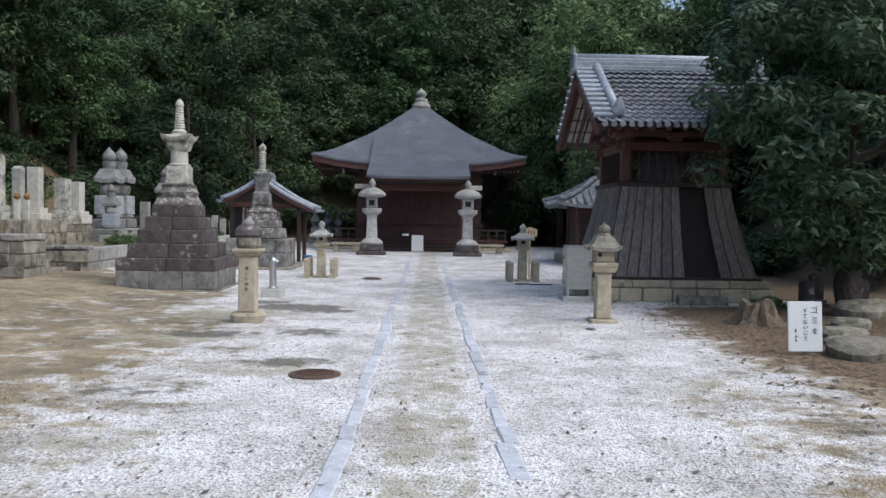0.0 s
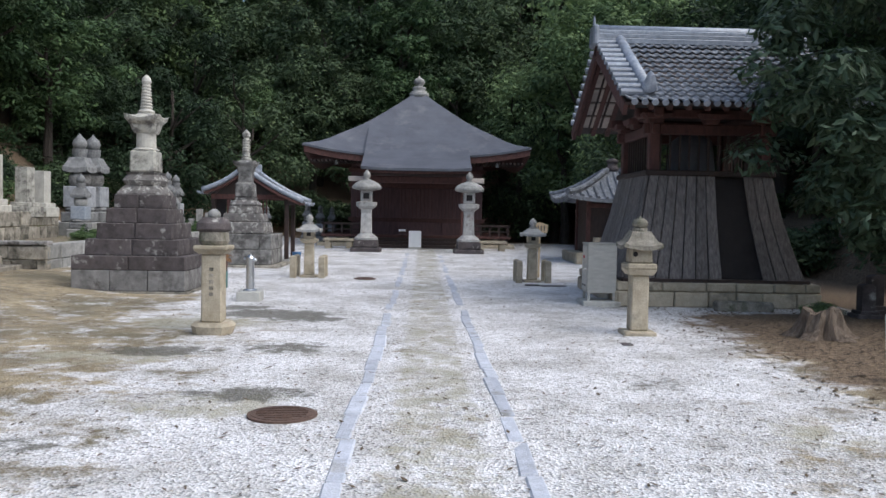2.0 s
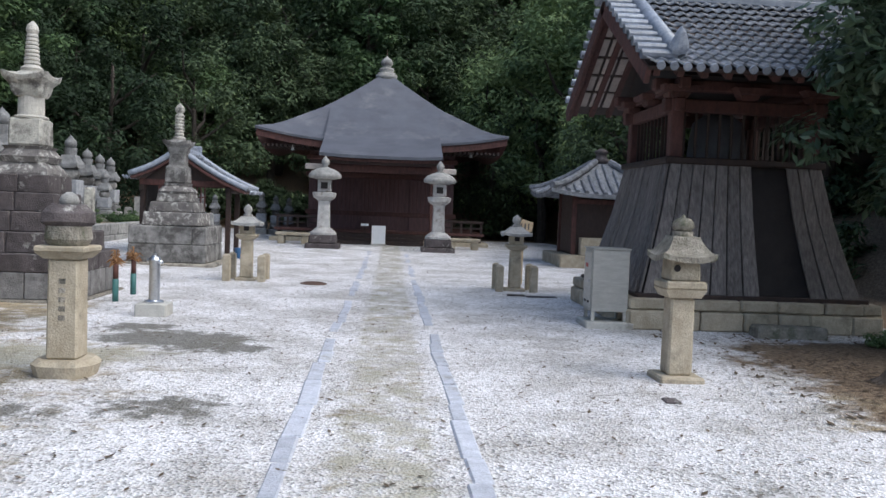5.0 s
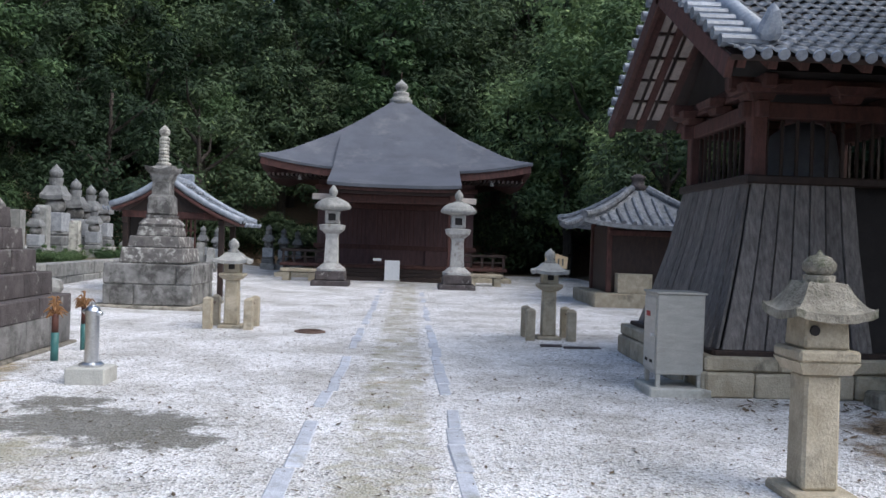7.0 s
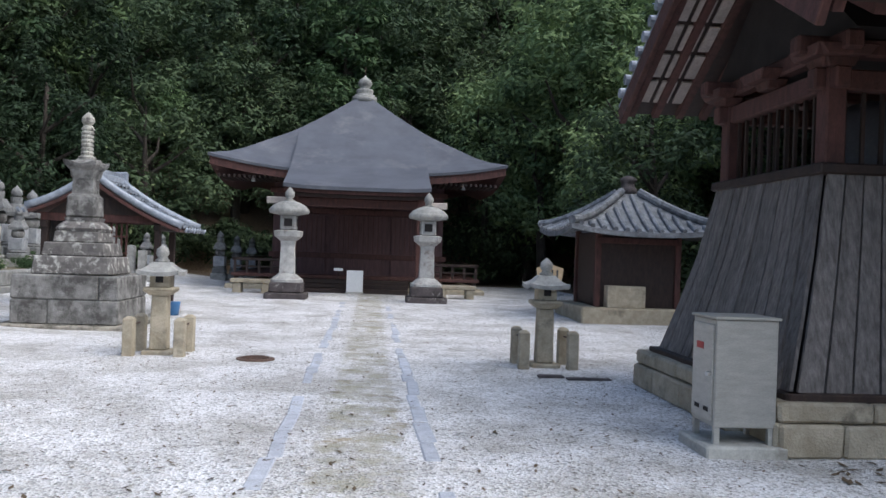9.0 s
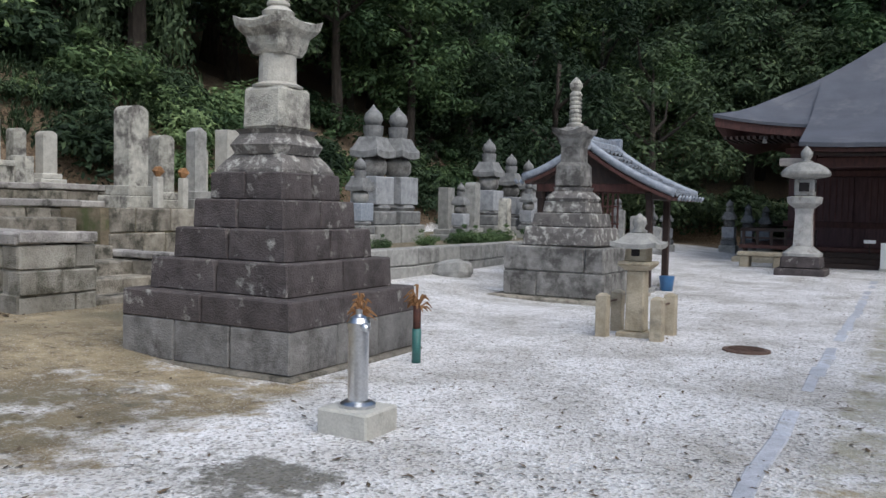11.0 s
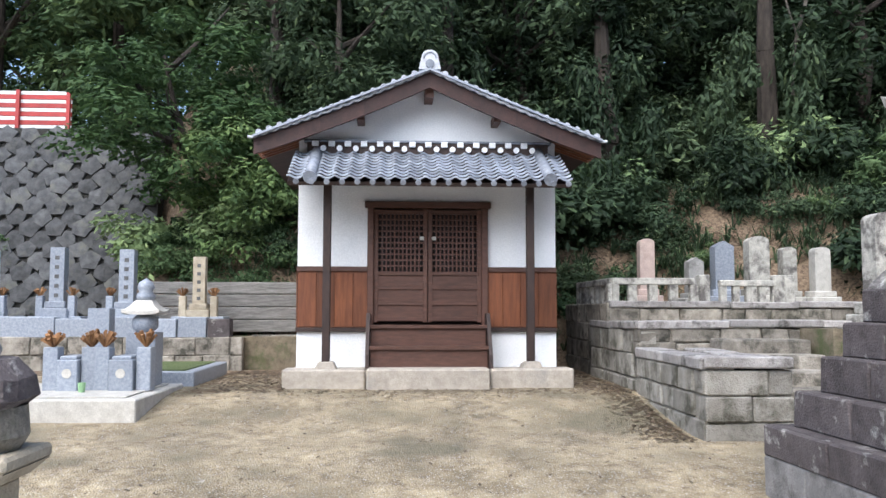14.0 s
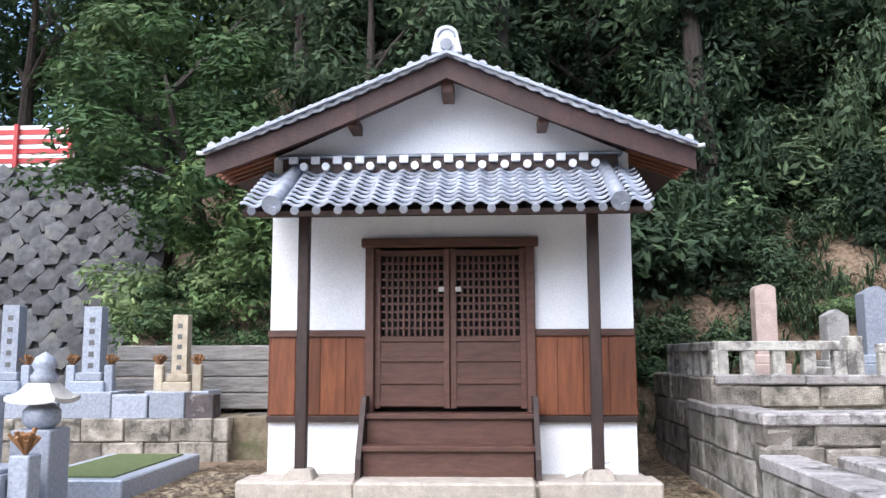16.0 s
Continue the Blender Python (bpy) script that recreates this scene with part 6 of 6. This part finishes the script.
for x, y in ((-3.62, 20.05), (-3.66, 20.95)):
    fv = thing("flower_tube", (x, y, 0), "teal and red-brown flower tube with dried flowers", "flower tube", "flower tubes by the stupa")
    part("pipe", lathe([(0.04, -0.02), (0.04, 0.3)], 12), teal, fv, "teal lower pipe", smooth=True)
    part("tube", lathe([(0.035, 0.3), (0.035, 0.5)], 12), rust_red, fv, "red-brown upper tube", smooth=True)
    bm = bmesh.new()
    for k in range(30):
        a, t = rw.uniform(0, 6.28), rw.uniform(0.2, 1.0)
        p = Vector((0, 0, 0.47))
        q = p + Vector((math.cos(a) * 0.09 * t, math.sin(a) * 0.09 * t, rw.uniform(0.08, 0.24) - 0.08 * t))
        join(bm, tube(p, q, 0.004, 4, 0.009))
        join(bm, tube(q, q + Vector((math.cos(a) * 0.05, math.sin(a) * 0.05, -0.05 * t)), 0.012, 4, 0.003))
    part("dried_bouquet", bm, dry_leaf, fv, "drooping dried flowers")
for x, y, r in ((-1.05, 11.55, 0.21), (-1.32, 23.4, 0.2)):
    mh = thing("manhole_cover", (x, y, height(x, y)), "round rusted iron manhole cover set in the gravel", "manhole cover", "manhole covers")
    part("rim", lathe([(r + 0.03, -0.02), (r + 0.03, 0.016), (r + 0.005, 0.018)], 28), iron_rust, mh)
    cv = part("cover", lathe([(r, -0.01), (r, 0.022), (0.02, 0.024)], 28), iron_rust, mh)
    for i in range(-3, 4):
        hw = math.sqrt(max(0.0, (r * 0.85) ** 2 - (i * r * 0.24) ** 2))
        part("rib", box((-hw, i * r * 0.24 - 0.008, 0.022), (hw, i * r * 0.24 + 0.008, 0.03)), iron_rust, cv)
for x, y, w in ((2.5, 22.35, 0.5), (2.1, 22.5, 0.3), (2.15, 14.9, 0.12)):
    fl = thing("flush_stone", (x, y, 0), "flat dark paving stone sunk in the gravel", "paving stone", "sunken stones")
    part("slab", wobble(cbox(w, 0.14, -0.03, 0.022, 0.008), 0.01, 6), stone_dark, fl)
ws = thing("white_sign", (4.15, 12.98, 0), "white board sign with black handwritten characters", "sign")
ws.matrix_basis = pose(4.15, 12.98, 0.03, -4, -1.5, -8)
pb = part("panel", cbox(0.36, 0.02, 0.02, 0.57, 0.004), paint_white, ws)
rs = random.Random(3)
for body, x, z, s in (("\u30b4", 0.095, 0.445, 0.09), ("\u30df", 0.1, 0.33, 0.09), ("\u3092", 0.105, 0.215, 0.075), ("\u3059", 0.0, 0.45, 0.055), ("\u3066", 0.0, 0.39, 0.055), ("\u306a", 0.002, 0.325, 0.055), ("\u3044", 0.005, 0.265, 0.055), ("\u3053", 0.005, 0.205, 0.055), ("\u3068", 0.008, 0.145, 0.055)):
    cu = bpy.data.curves.new("letter", 'FONT')
    cu.body, cu.size, cu.align_x, cu.extrude = body, s, 'CENTER', 0.001
    tmp = new("letter", cu)
    me = bpy.data.meshes.new_from_object(tmp.evaluated_get(bpy.context.evaluated_depsgraph_get()))
    bpy.data.objects.remove(tmp)
    me.materials.append(ink)
    piece("letter", me, pb, pose(x, -0.012, z, 90, 0, 0))
for cx, zs, s in ((-0.1, (0.25, 0.19, 0.14), 0.014),):
    for z in zs:
        for k in range(4):
            a = rs.choice((0, 0, 90, 65, 115))
            o = part("stroke", box((-s, -0.0015, -s * 0.16), (s, 0.0015, s * 0.16)), ink, pb)
            o.matrix_basis = pose(cx + rs.uniform(-s, s) * 0.4, -0.012, z + rs.uniform(-s, s) * 0.8, 0, a)
part("stake", cbox(0.04, 0.03, -0.15, 0.3, 0.0, 0, 0.026), wood_grey, ws)
ns = thing("wooden_sign", (2.52, 24.7, 0), "small pale wooden notice on a thin post", "sign")
part("post", cbox(0.045, 0.035, -0.05, 1.2, 0.004), wood_sign, ns)
bm = bmesh.new()
pr = ((-0.17, 1.02), (0.17, 1.02), (0.19, 1.2), (0.0, 1.26), (-0.19, 1.2))
f = [bm.verts.new((x, -0.04, z)) for x, z in pr]
g = [bm.verts.new((x, -0.02, z)) for x, z in pr]
bm.faces.new(f); bm.faces.new(g[::-1])
for i in range(5):
    j = (i + 1) % 5
    bm.faces.new((f[j], f[i], g[i], g[j]))
bmesh.ops.recalc_face_normals(bm, faces=bm.faces[:])
pb = part("board", bm, wood_sign, ns)
for i in range(4):
    part("writing", box((-0.12 + 0.07 * i, -0.043, 1.06), (-0.095 + 0.07 * i, -0.04, 1.18)), ink_grey, pb)
bk = thing("blue_bucket", (-3.62, 29.1, 0.02), "small blue plastic bucket by the hut", "bucket")
part("pail", lathe([(0.1, 0), (0.13, 0.24), (0.135, 0.25)], 16), blue_plastic, bk, smooth=True)
stump = thing("tree_stump", (4.7, 15.7, 0), "weathered split tree stump with spreading roots", "tree stump")
bm = bmesh.new()
rings = []
for r, z in ((0.38, -0.05), (0.27, 0.05), (0.215, 0.14), (0.2, 0.26), (0.19, 0.33), (0.13, 0.31), (0.06, 0.24)):
    ring = []
    for i in range(30):
        a = 6.283 * i / 30
        k = 1 + (0.32 * max(0, 0.3 - z) / 0.3) * math.sin(5 * a + 1) + 0.1 * math.sin(11 * a)
        ring.append(bm.verts.new((r * k * math.cos(a) * 1.15, r * k * math.sin(a), z + (0.05 * math.sin(3 * a) if z > 0.1 else 0))))
    rings.append(ring)
for a, b in zip(rings, rings[1:]):
    for i in range(30):
        j = (i + 1) % 30
        bm.faces.new((a[i], a[j], b[j], b[i]))
bm.faces.new(rings[-1])
part("trunk", wobble(bm, 0.03, 9), stump_wood, stump)


# ---- trees ----
def leaf_cloud(name, seed, n_clump, per, rx, ry, rz, clump, leaf, material, hollow=0.35):
    """Many small bent leaves gathered in clumps through an uneven ellipsoid."""
    g = np.random.default_rng(seed)
    d = g.normal(size=(n_clump, 3)); d /= np.linalg.norm(d, axis=1)[:, None]
    rad = hollow + (1 - hollow) * g.random(n_clump) ** 0.5
    cen = d * rad[:, None] * np.array([rx, ry, rz]) * (0.8 + 0.35 * g.random((n_clump, 1)))
    size = clump * (0.6 + 0.8 * g.random(n_clump))
    k = np.repeat(np.arange(n_clump), per)
    o = g.normal(size=(len(k), 3)); o /= np.linalg.norm(o, axis=1)[:, None]
    p = cen[k] + o * (size[k] * (0.45 + 0.55 * g.random(len(k))))[:, None] * np.array([1, 1, 0.62])
    nrm = o + np.array([0, 0, 0.9]) + 0.38 * g.normal(size=p.shape); nrm /= np.linalg.norm(nrm, axis=1)[:, None]
    t = np.cross(nrm, g.normal(size=p.shape)); t /= np.linalg.norm(t, axis=1)[:, None]
    b = np.cross(nrm, t)
    s = (leaf * (0.6 + 0.8 * g.random(len(k))))[:, None]
    v = np.stack([p - t * s, p - b * s * 0.42 - nrm * s * 0.12, p + t * s, p + b * s * 0.42 - nrm * s * 0.12], 1).reshape(-1, 3)
    m = len(k)
    idx = np.arange(m * 4).reshape(m, 4)
    me = bpy.data.meshes.new(name)
    me.from_pydata(v.tolist(), [], idx.tolist())
    me.materials.append(material)
    return me


def trunk_mesh(seed, h, r, limbs=5, spread=1.6):
    rr = random.Random(seed)
    bm = bmesh.new()
    p = Vector((0, 0, -0.4))
    pts = [p]
    for i in range(5):
        p = p + Vector((rr.uniform(-0.18, 0.18), rr.uniform(-0.18, 0.18), (h + 0.4) / 5))
        pts.append(p)
    for i in range(5):
        join(bm, tube(pts[i], pts[i + 1], r * (1 - 0.17 * i), 8, r * (1 - 0.17 * (i + 1))))
    for i in range(limbs):
        a = pts[2 + i % 3].lerp(pts[3 + i % 3], rr.random())
        ang = rr.uniform(0, 6.28)
        b = a + Vector((math.cos(ang) * spread * 0.5, math.sin(ang) * spread * 0.5, 0.5))
        c = b + Vector((math.cos(ang + 0.4) * spread * 0.5, math.sin(ang + 0.4) * spread * 0.5, 0.7))
        join(bm, tube(a, b, r * 0.4, 6, r * 0.25)); join(bm, tube(b, c, r * 0.25, 6, r * 0.08))
    me = bpy.data.meshes.new("trunk")
    bm.to_mesh(me); bm.free()
    me.materials.append(bark)
    return me


CROWNS = [leaf_cloud("crown", 10 + i, 62, 150, 2.45, 2.45, 3.0, 0.7, 0.1, (leaf_dark, leaf_mid, leaf_dark, leaf_mid)[i]) for i in range(4)]
FRESH = leaf_cloud("crown", 31, 46, 210, 2.1, 2.1, 2.4, 0.72, 0.088, leaf_fresh)
LEAFY = leaf_cloud("crown", 33, 58, 150, 2.1, 2.1, 2.4, 0.6, 0.09, leaf_lit)
BUSHES = [leaf_cloud("foliage", 50 + i, 28, 75, 1.1, 1.1, 0.8, 0.45, 0.08, (leaf_dark, leaf_mid, leaf_fresh)[i], 0.2) for i in range(3)]
TRUNKS = [trunk_mesh(i, 5.5, 0.2) for i in range(3)]
rt = random.Random(21)


def tree(x, y, s, k, z=None, label="tall dark evergreen tree on the wooded slope", low=0.0, group="trees of the wood"):
    z = height(x, y) if z is None else z
    o = thing("tree", (x, y, z), label, "tree", group)
    o.matrix_basis = pose(x, y, z, 0, 0, rt.uniform(0, 360)) @ Matrix.Diagonal((s, s, s, 1))
    piece("trunk", TRUNKS[k % 3], o, pose(0, 0, 0))
    piece("crown", FRESH if k == 9 else CROWNS[k % 4], o, pose(0, 0, 4.3 - low))
    return o


def bush(x, y, s, k, z=None):
    z = height(x, y) if z is None else z
    o = thing("bush", (x, y, z), ("dark undergrowth shrub on the slope", "leafy green shrub on the slope", "bright green leafy shrub on the slope")[k], "shrub", "undergrowth of the slope")
    o.matrix_basis = pose(x, y, z + 0.35 * s, 0, 0, rt.uniform(0, 360)) @ Matrix.Diagonal((s, s, s, 1))
    piece("foliage", BUSHES[k], o, pose(0, 0, 0))


FOREST = []
for row, (d, step) in enumerate(((1.8, 3.0), (4.8, 3.3), (9.0, 3.8), (14.5, 4.4), (20.0, 5.0))):
    # west slope
    y = 5.0
    while y < 54:
        FOREST.append((-14.6 - d - rt.uniform(0, 1.5) + (2.2 if y > 25 else -0.8), y + rt.uniform(-0.8, 0.8), row))
        y += step
    x = -17.0 - d
    while x < 16:
        FOREST.append((x + rt.uniform(-0.8, 0.8), 47.5 + d + rt.uniform(0, 1.5), row))
        x += step
    y = 22.0
    while y < 52:
        FOREST.append((9.6 + d * 0.9 + rt.uniform(0, 1.5), y + rt.uniform(-0.8, 0.8), row))
        y += step
for x, y, row in FOREST:
    if y < 15.0 and x > -21.5 or row == 0 and x < 0 and 15 < y < 30:
        continue
    k = rt.choice((0, 0, 1, 2, 2, 3, 9 if row < 3 and x > 3 else 2, 1))
    tree(x, y, rt.uniform(0.95, 1.35) + (0.32 if y > 47 else 0.18) * row, k, low=rt.uniform(-0.5, 0.7) + 0.25 * row)
for i in range(75):
    y = rt.uniform(7, 46)
    bush((-13.2 if y > 25 else -16.2) - rt.uniform(0, 3.5), y, rt.uniform(0.6, 1.15), rt.choice((0, 0, 1, 1, 2)))
for i in range(26):
    bush(rt.uniform(-17.2, -15.4), rt.uniform(14.0, 27.5), rt.uniform(0.3, 0.6), rt.choice((0, 0, 0, 1)))
for i in range(40):
    bush(-16.9 - rt.uniform(0, 4.0), 15.5 + 13.5 * i / 40, rt.uniform(0.55, 1.5), rt.choice((0, 0, 0, 0)))
for i in range(14):
    tree(-19.5 - rt.uniform(0, 3.0), 14.5 + 1.1 * i, rt.uniform(0.7, 1.0), rt.choice((0, 2, 0, 2)), low=rt.uniform(1.4, 2.4))
for i in range(16):
    bush(-15.6 - rt.uniform(0, 1.6), rt.uniform(12.0, 15.6), rt.uniform(0.25, 0.6), rt.choice((0, 1, 1)))
bush(-18.4, 25.7, 1.35, 2)
for x, y, q in ((-18.6, 14.2, 1.35), (-18.2, 18.0, 1.5), (-18.4, 21.6, 1.45), (-18.0, 25.2, 1.5), (-17.0, 29.0, 1.45)):
    o = tree(x, y, q, 0, label="tall spreading tree overhanging the bank", low=-1.3)
    o.children[0].matrix_basis = Matrix.Diagonal((0.45, 0.45, 1, 1))
bush(-18.0, 26.9, 0.8, 2)
pale_bark = mat("pale_thin_bark", (0.08, 0.07, 0.057), (0.17, 0.15, 0.125), 9, 0.9, 0.3)
for x, y, a, h in ((-17.9, 25.9, 0.6, 5.2),):
    sp = thing("sapling", (x, y, height(x, y)), "thin bare leaning sapling trunk on the bank", "sapling", "bare saplings of the bank")
    part("stem", polytube([(0, a * u * u + 0.12 * math.sin(7 * u + x), -0.2 + (h + 0.2) * u) for u in (0, 0.2, 0.4, 0.6, 0.8, 1.0)], 0.045, 7), pale_bark, sp)
    part("branch", polytube([(0, a * 0.36, h * 0.6), (0.1, a * 0.36 - 0.5 * a, h * 0.75), (0.15, -0.6 * a, h * 0.95)], 0.025, 6), pale_bark, sp)
for i in range(26):
    bush(rt.uniform(-11, 12), 47.5 + rt.uniform(0, 2.5), rt.uniform(0.8, 1.4), rt.choice((0, 0, 1)))
for i in range(22):
    bush(9.6 + rt.uniform(0, 3), rt.uniform(21, 46), rt.uniform(0.8, 1.4), rt.choice((0, 0, 1)))
for x, y, s, lo in ((6.2, 46.4, 1.35, -0.4), (7.4, 42.4, 1.35, -0.9), (8.6, 44.5, 1.75, -1.0), (9.8, 40.0, 1.3, -0.3), (8.6, 38.5, 1.1, 0.5), (6.4, 44.6, 1.2, 0.3), (9.4, 46.0, 1.3, -0.2)):
    tree(x, y, s, 9, label="tall light green broadleaf tree behind the hall", low=lo)
for x, y, s in ((4.6, 46.5, 1.1), (-8.5, 45.5, 1.15), (-11.0, 41.5, 1.1), (7.4, 34.5, 1.0)):
    tree(x, y, s, 0, low=1.2)
for i in range(24):
    y = rt.uniform(24.5, 35.5)
    o = thing("weed_clump", (-7.7 - rt.uniform(0, 0.35), y, 0.64), "weeds growing along the terrace edge", "weeds", "weeds of the terrace")
    s = rt.uniform(0.16, 0.3)
    o.matrix_basis = pose(-7.7 - rt.uniform(0, 0.35), y, 0.64 + 0.5 * s, 0, 0, rt.uniform(0, 360)) @ Matrix.Diagonal((s, s, s, 1))
    piece("foliage", BUSHES[1], o, pose(0, 0, 0))
bush(5.7, 17.9, 0.22, 2)
bush(6.0, 18.2, 0.18, 2)
# the broad evergreen beside the bell tower
NEAR = leaf_cloud("crown", 77, 150, 150, 2.35, 2.1, 2.75, 0.46, 0.085, leaf_near, 0.5)
bt = thing("broadleaf_tree", (6.9, 17.4, 0), "dense dark broadleaf evergreen beside the bell tower", "tree")
piece("trunk", TRUNKS[1], bt, pose(0, 0, 0, 0, 0, 0) @ Matrix.Diagonal((0.8, 0.8, 0.6, 1)))
piece("crown", NEAR, bt, pose(-0.1, -0.3, 3.55))
# a leafy branch tree beside the house's wall
ft = thing("tree", (-17.3, 13.3, 1.2), "fresh green leafy tree leaning over the masonry wall", "tree")
piece("trunk", TRUNKS[0], ft, pose(0, 0, 0.4, 14, 0, 0))
piece("crown", LEAFY, ft, pose(0.9, -0.75, 4.3) @ Matrix.Diagonal((0.95, 1.1, 0.8, 1)))
piece("crown", LEAFY, ft, pose(0.7, 0.5, 2.9, 0, 0, 140) @ Matrix.Diagonal((0.7, 0.75, 0.75, 1)))
tree(-17.5, 15.6, 0.9, 0, label="green leafy tree behind the white house", low=0.1)

# ---- litter ----
def litter():
    g = np.random.default_rng(5)
    v, f = [], []
    for i in range(16200):
        if i >= 15300:
            x, y = g.uniform(-15.0, -10.4), g.uniform(19.2, 19.85)
        elif i >= 14200:
            x, y = g.uniform(-13.6, -10.2), g.uniform(14.2, 15.4)
        elif i >= 11200:
            x, y = 3.0 + 4.2 * g.random() ** 0.7, g.uniform(9.5, 18.8)
        elif i >= 6200:
            x, y = g.uniform(-3.4, 3.4), g.uniform(6, 36)
        elif i >= 4700:
            x, y = g.uniform(-17.0, -14.7), g.uniform(12.5, 28)
        elif i >= 3600:
            x, y = -10.6 + 3.0 * g.random(), 19.8 - abs(g.normal(0, 0.25))
        elif i >= 2600:
            x, y = -10.35 + abs(g.normal(0, 0.3)), g.uniform(11.5, 20)
        elif i < 1500:
            x, y = g.uniform(-4.5, 4.0), g.uniform(5, 30)
        elif i < 2200:
            x, y = g.uniform(-11, -4.5), g.uniform(12, 20)
        else:
            x, y = g.uniform(3.2, 7), g.uniform(11, 18.5)
        s, a = g.uniform(0.015, 0.04) * (1.7 if i >= 14200 else 1.5 if i >= 11200 else 0.75 if i >= 6200 else 1.9 if i >= 4700 else 1.2 if i >= 2600 else 1.0), g.uniform(0, 6.28)
        z = height(x, y) + 0.006
        c, n_ = math.cos(a) * s, math.sin(a) * s
        k = len(v)
        v += [(x - c, y - n_, z), (x + n_ * 0.4, y - c * 0.4, z + 0.004), (x + c, y + n_, z + s * 0.3), (x - n_ * 0.4, y + c * 0.4, z + 0.004)]
        f.append((k, k + 1, k + 2, k + 3))
    me = bpy.data.meshes.new("fallen_leaves")
    me.from_pydata(v, [], f)
    me.materials.append(mat("dead_brown_leaves", (0.06, 0.045, 0.03), (0.16, 0.11, 0.065), 3, 0.9, 0))
    tagged(new("fallen_leaves", me), "scattered brown fallen leaves on gravel and earth", "leaves", kind="stuff")


litter()


def bank_grass():
    """Tufts of long arching blades on the bank behind the graves."""
    g = np.random.default_rng(15)
    v, f = [], []
    for i in range(1500):
        x, y = g.uniform(-17.6, -14.8), g.uniform(12.5, 28.5)
        if g.random() > 0.35 + 0.65 * (0.5 + 0.5 * math.sin(2.1 * y + 1.3 * x)):
            continue
        z = height(x, y) - 0.02
        for j in range(9):
            a, L = g.uniform(0, 6.28), g.uniform(0.14, 0.42)
            c, n_, w = math.cos(a), math.sin(a), 0.012
            k = len(v)
            for q, h in ((0.03, 0.0), (0.35, 0.75), (0.8, 0.8)):
                v += [(x + c * L * q - n_ * w, y + n_ * L * q + c * w, z + L * h), (x + c * L * q + n_ * w, y + n_ * L * q - c * w, z + L * h)]
            v.append((x + c * L * 1.1, y + n_ * L * 1.1, z + L * 0.55))
            f += [(k, k + 1, k + 3, k + 2), (k + 2, k + 3, k + 5, k + 4), (k + 4, k + 5, k + 6)]
    me = bpy.data.meshes.new("bank_grass")
    me.from_pydata(v, [], f)
    me.materials.append(leaf_dark)
    tagged(new("bank_grass", me), "tufts of long green grass on the brown bank", "grass", kind="stuff")


bank_grass()

# ---- kerb stones of the path ----
kerb = tagged(new("path_kerb"), "two lines of flat blue-grey kerb stones along the path", "kerb", kind="structure")
rk = random.Random(8)
for side, x0 in ((-1, -0.56), (1, 0.50)):
    y = 1.0
    i = 0
    while y < 33:
        L = rk.uniform(0.4, 0.85)
        if not (rk.random() < (0.1 if y < 14 else 0.16)):
            me = block_mesh("kerb_stone", 0.12 + rk.uniform(-0.02, 0.02), L - 0.02, 0.1, 0.012, kerb_stone, 0.006, i)
            piece("kerb_stone", me, kerb, pose(x0 + rk.uniform(-0.02, 0.02) - 0.0025 * (y - 10) * (1 if side < 0 else 1), y + L / 2, height(x0, y) - 0.09, rk.uniform(-0.6, 0.6), rk.uniform(-3, 3), rk.uniform(-2.2, 2.2)))
        y += L
        i += 1
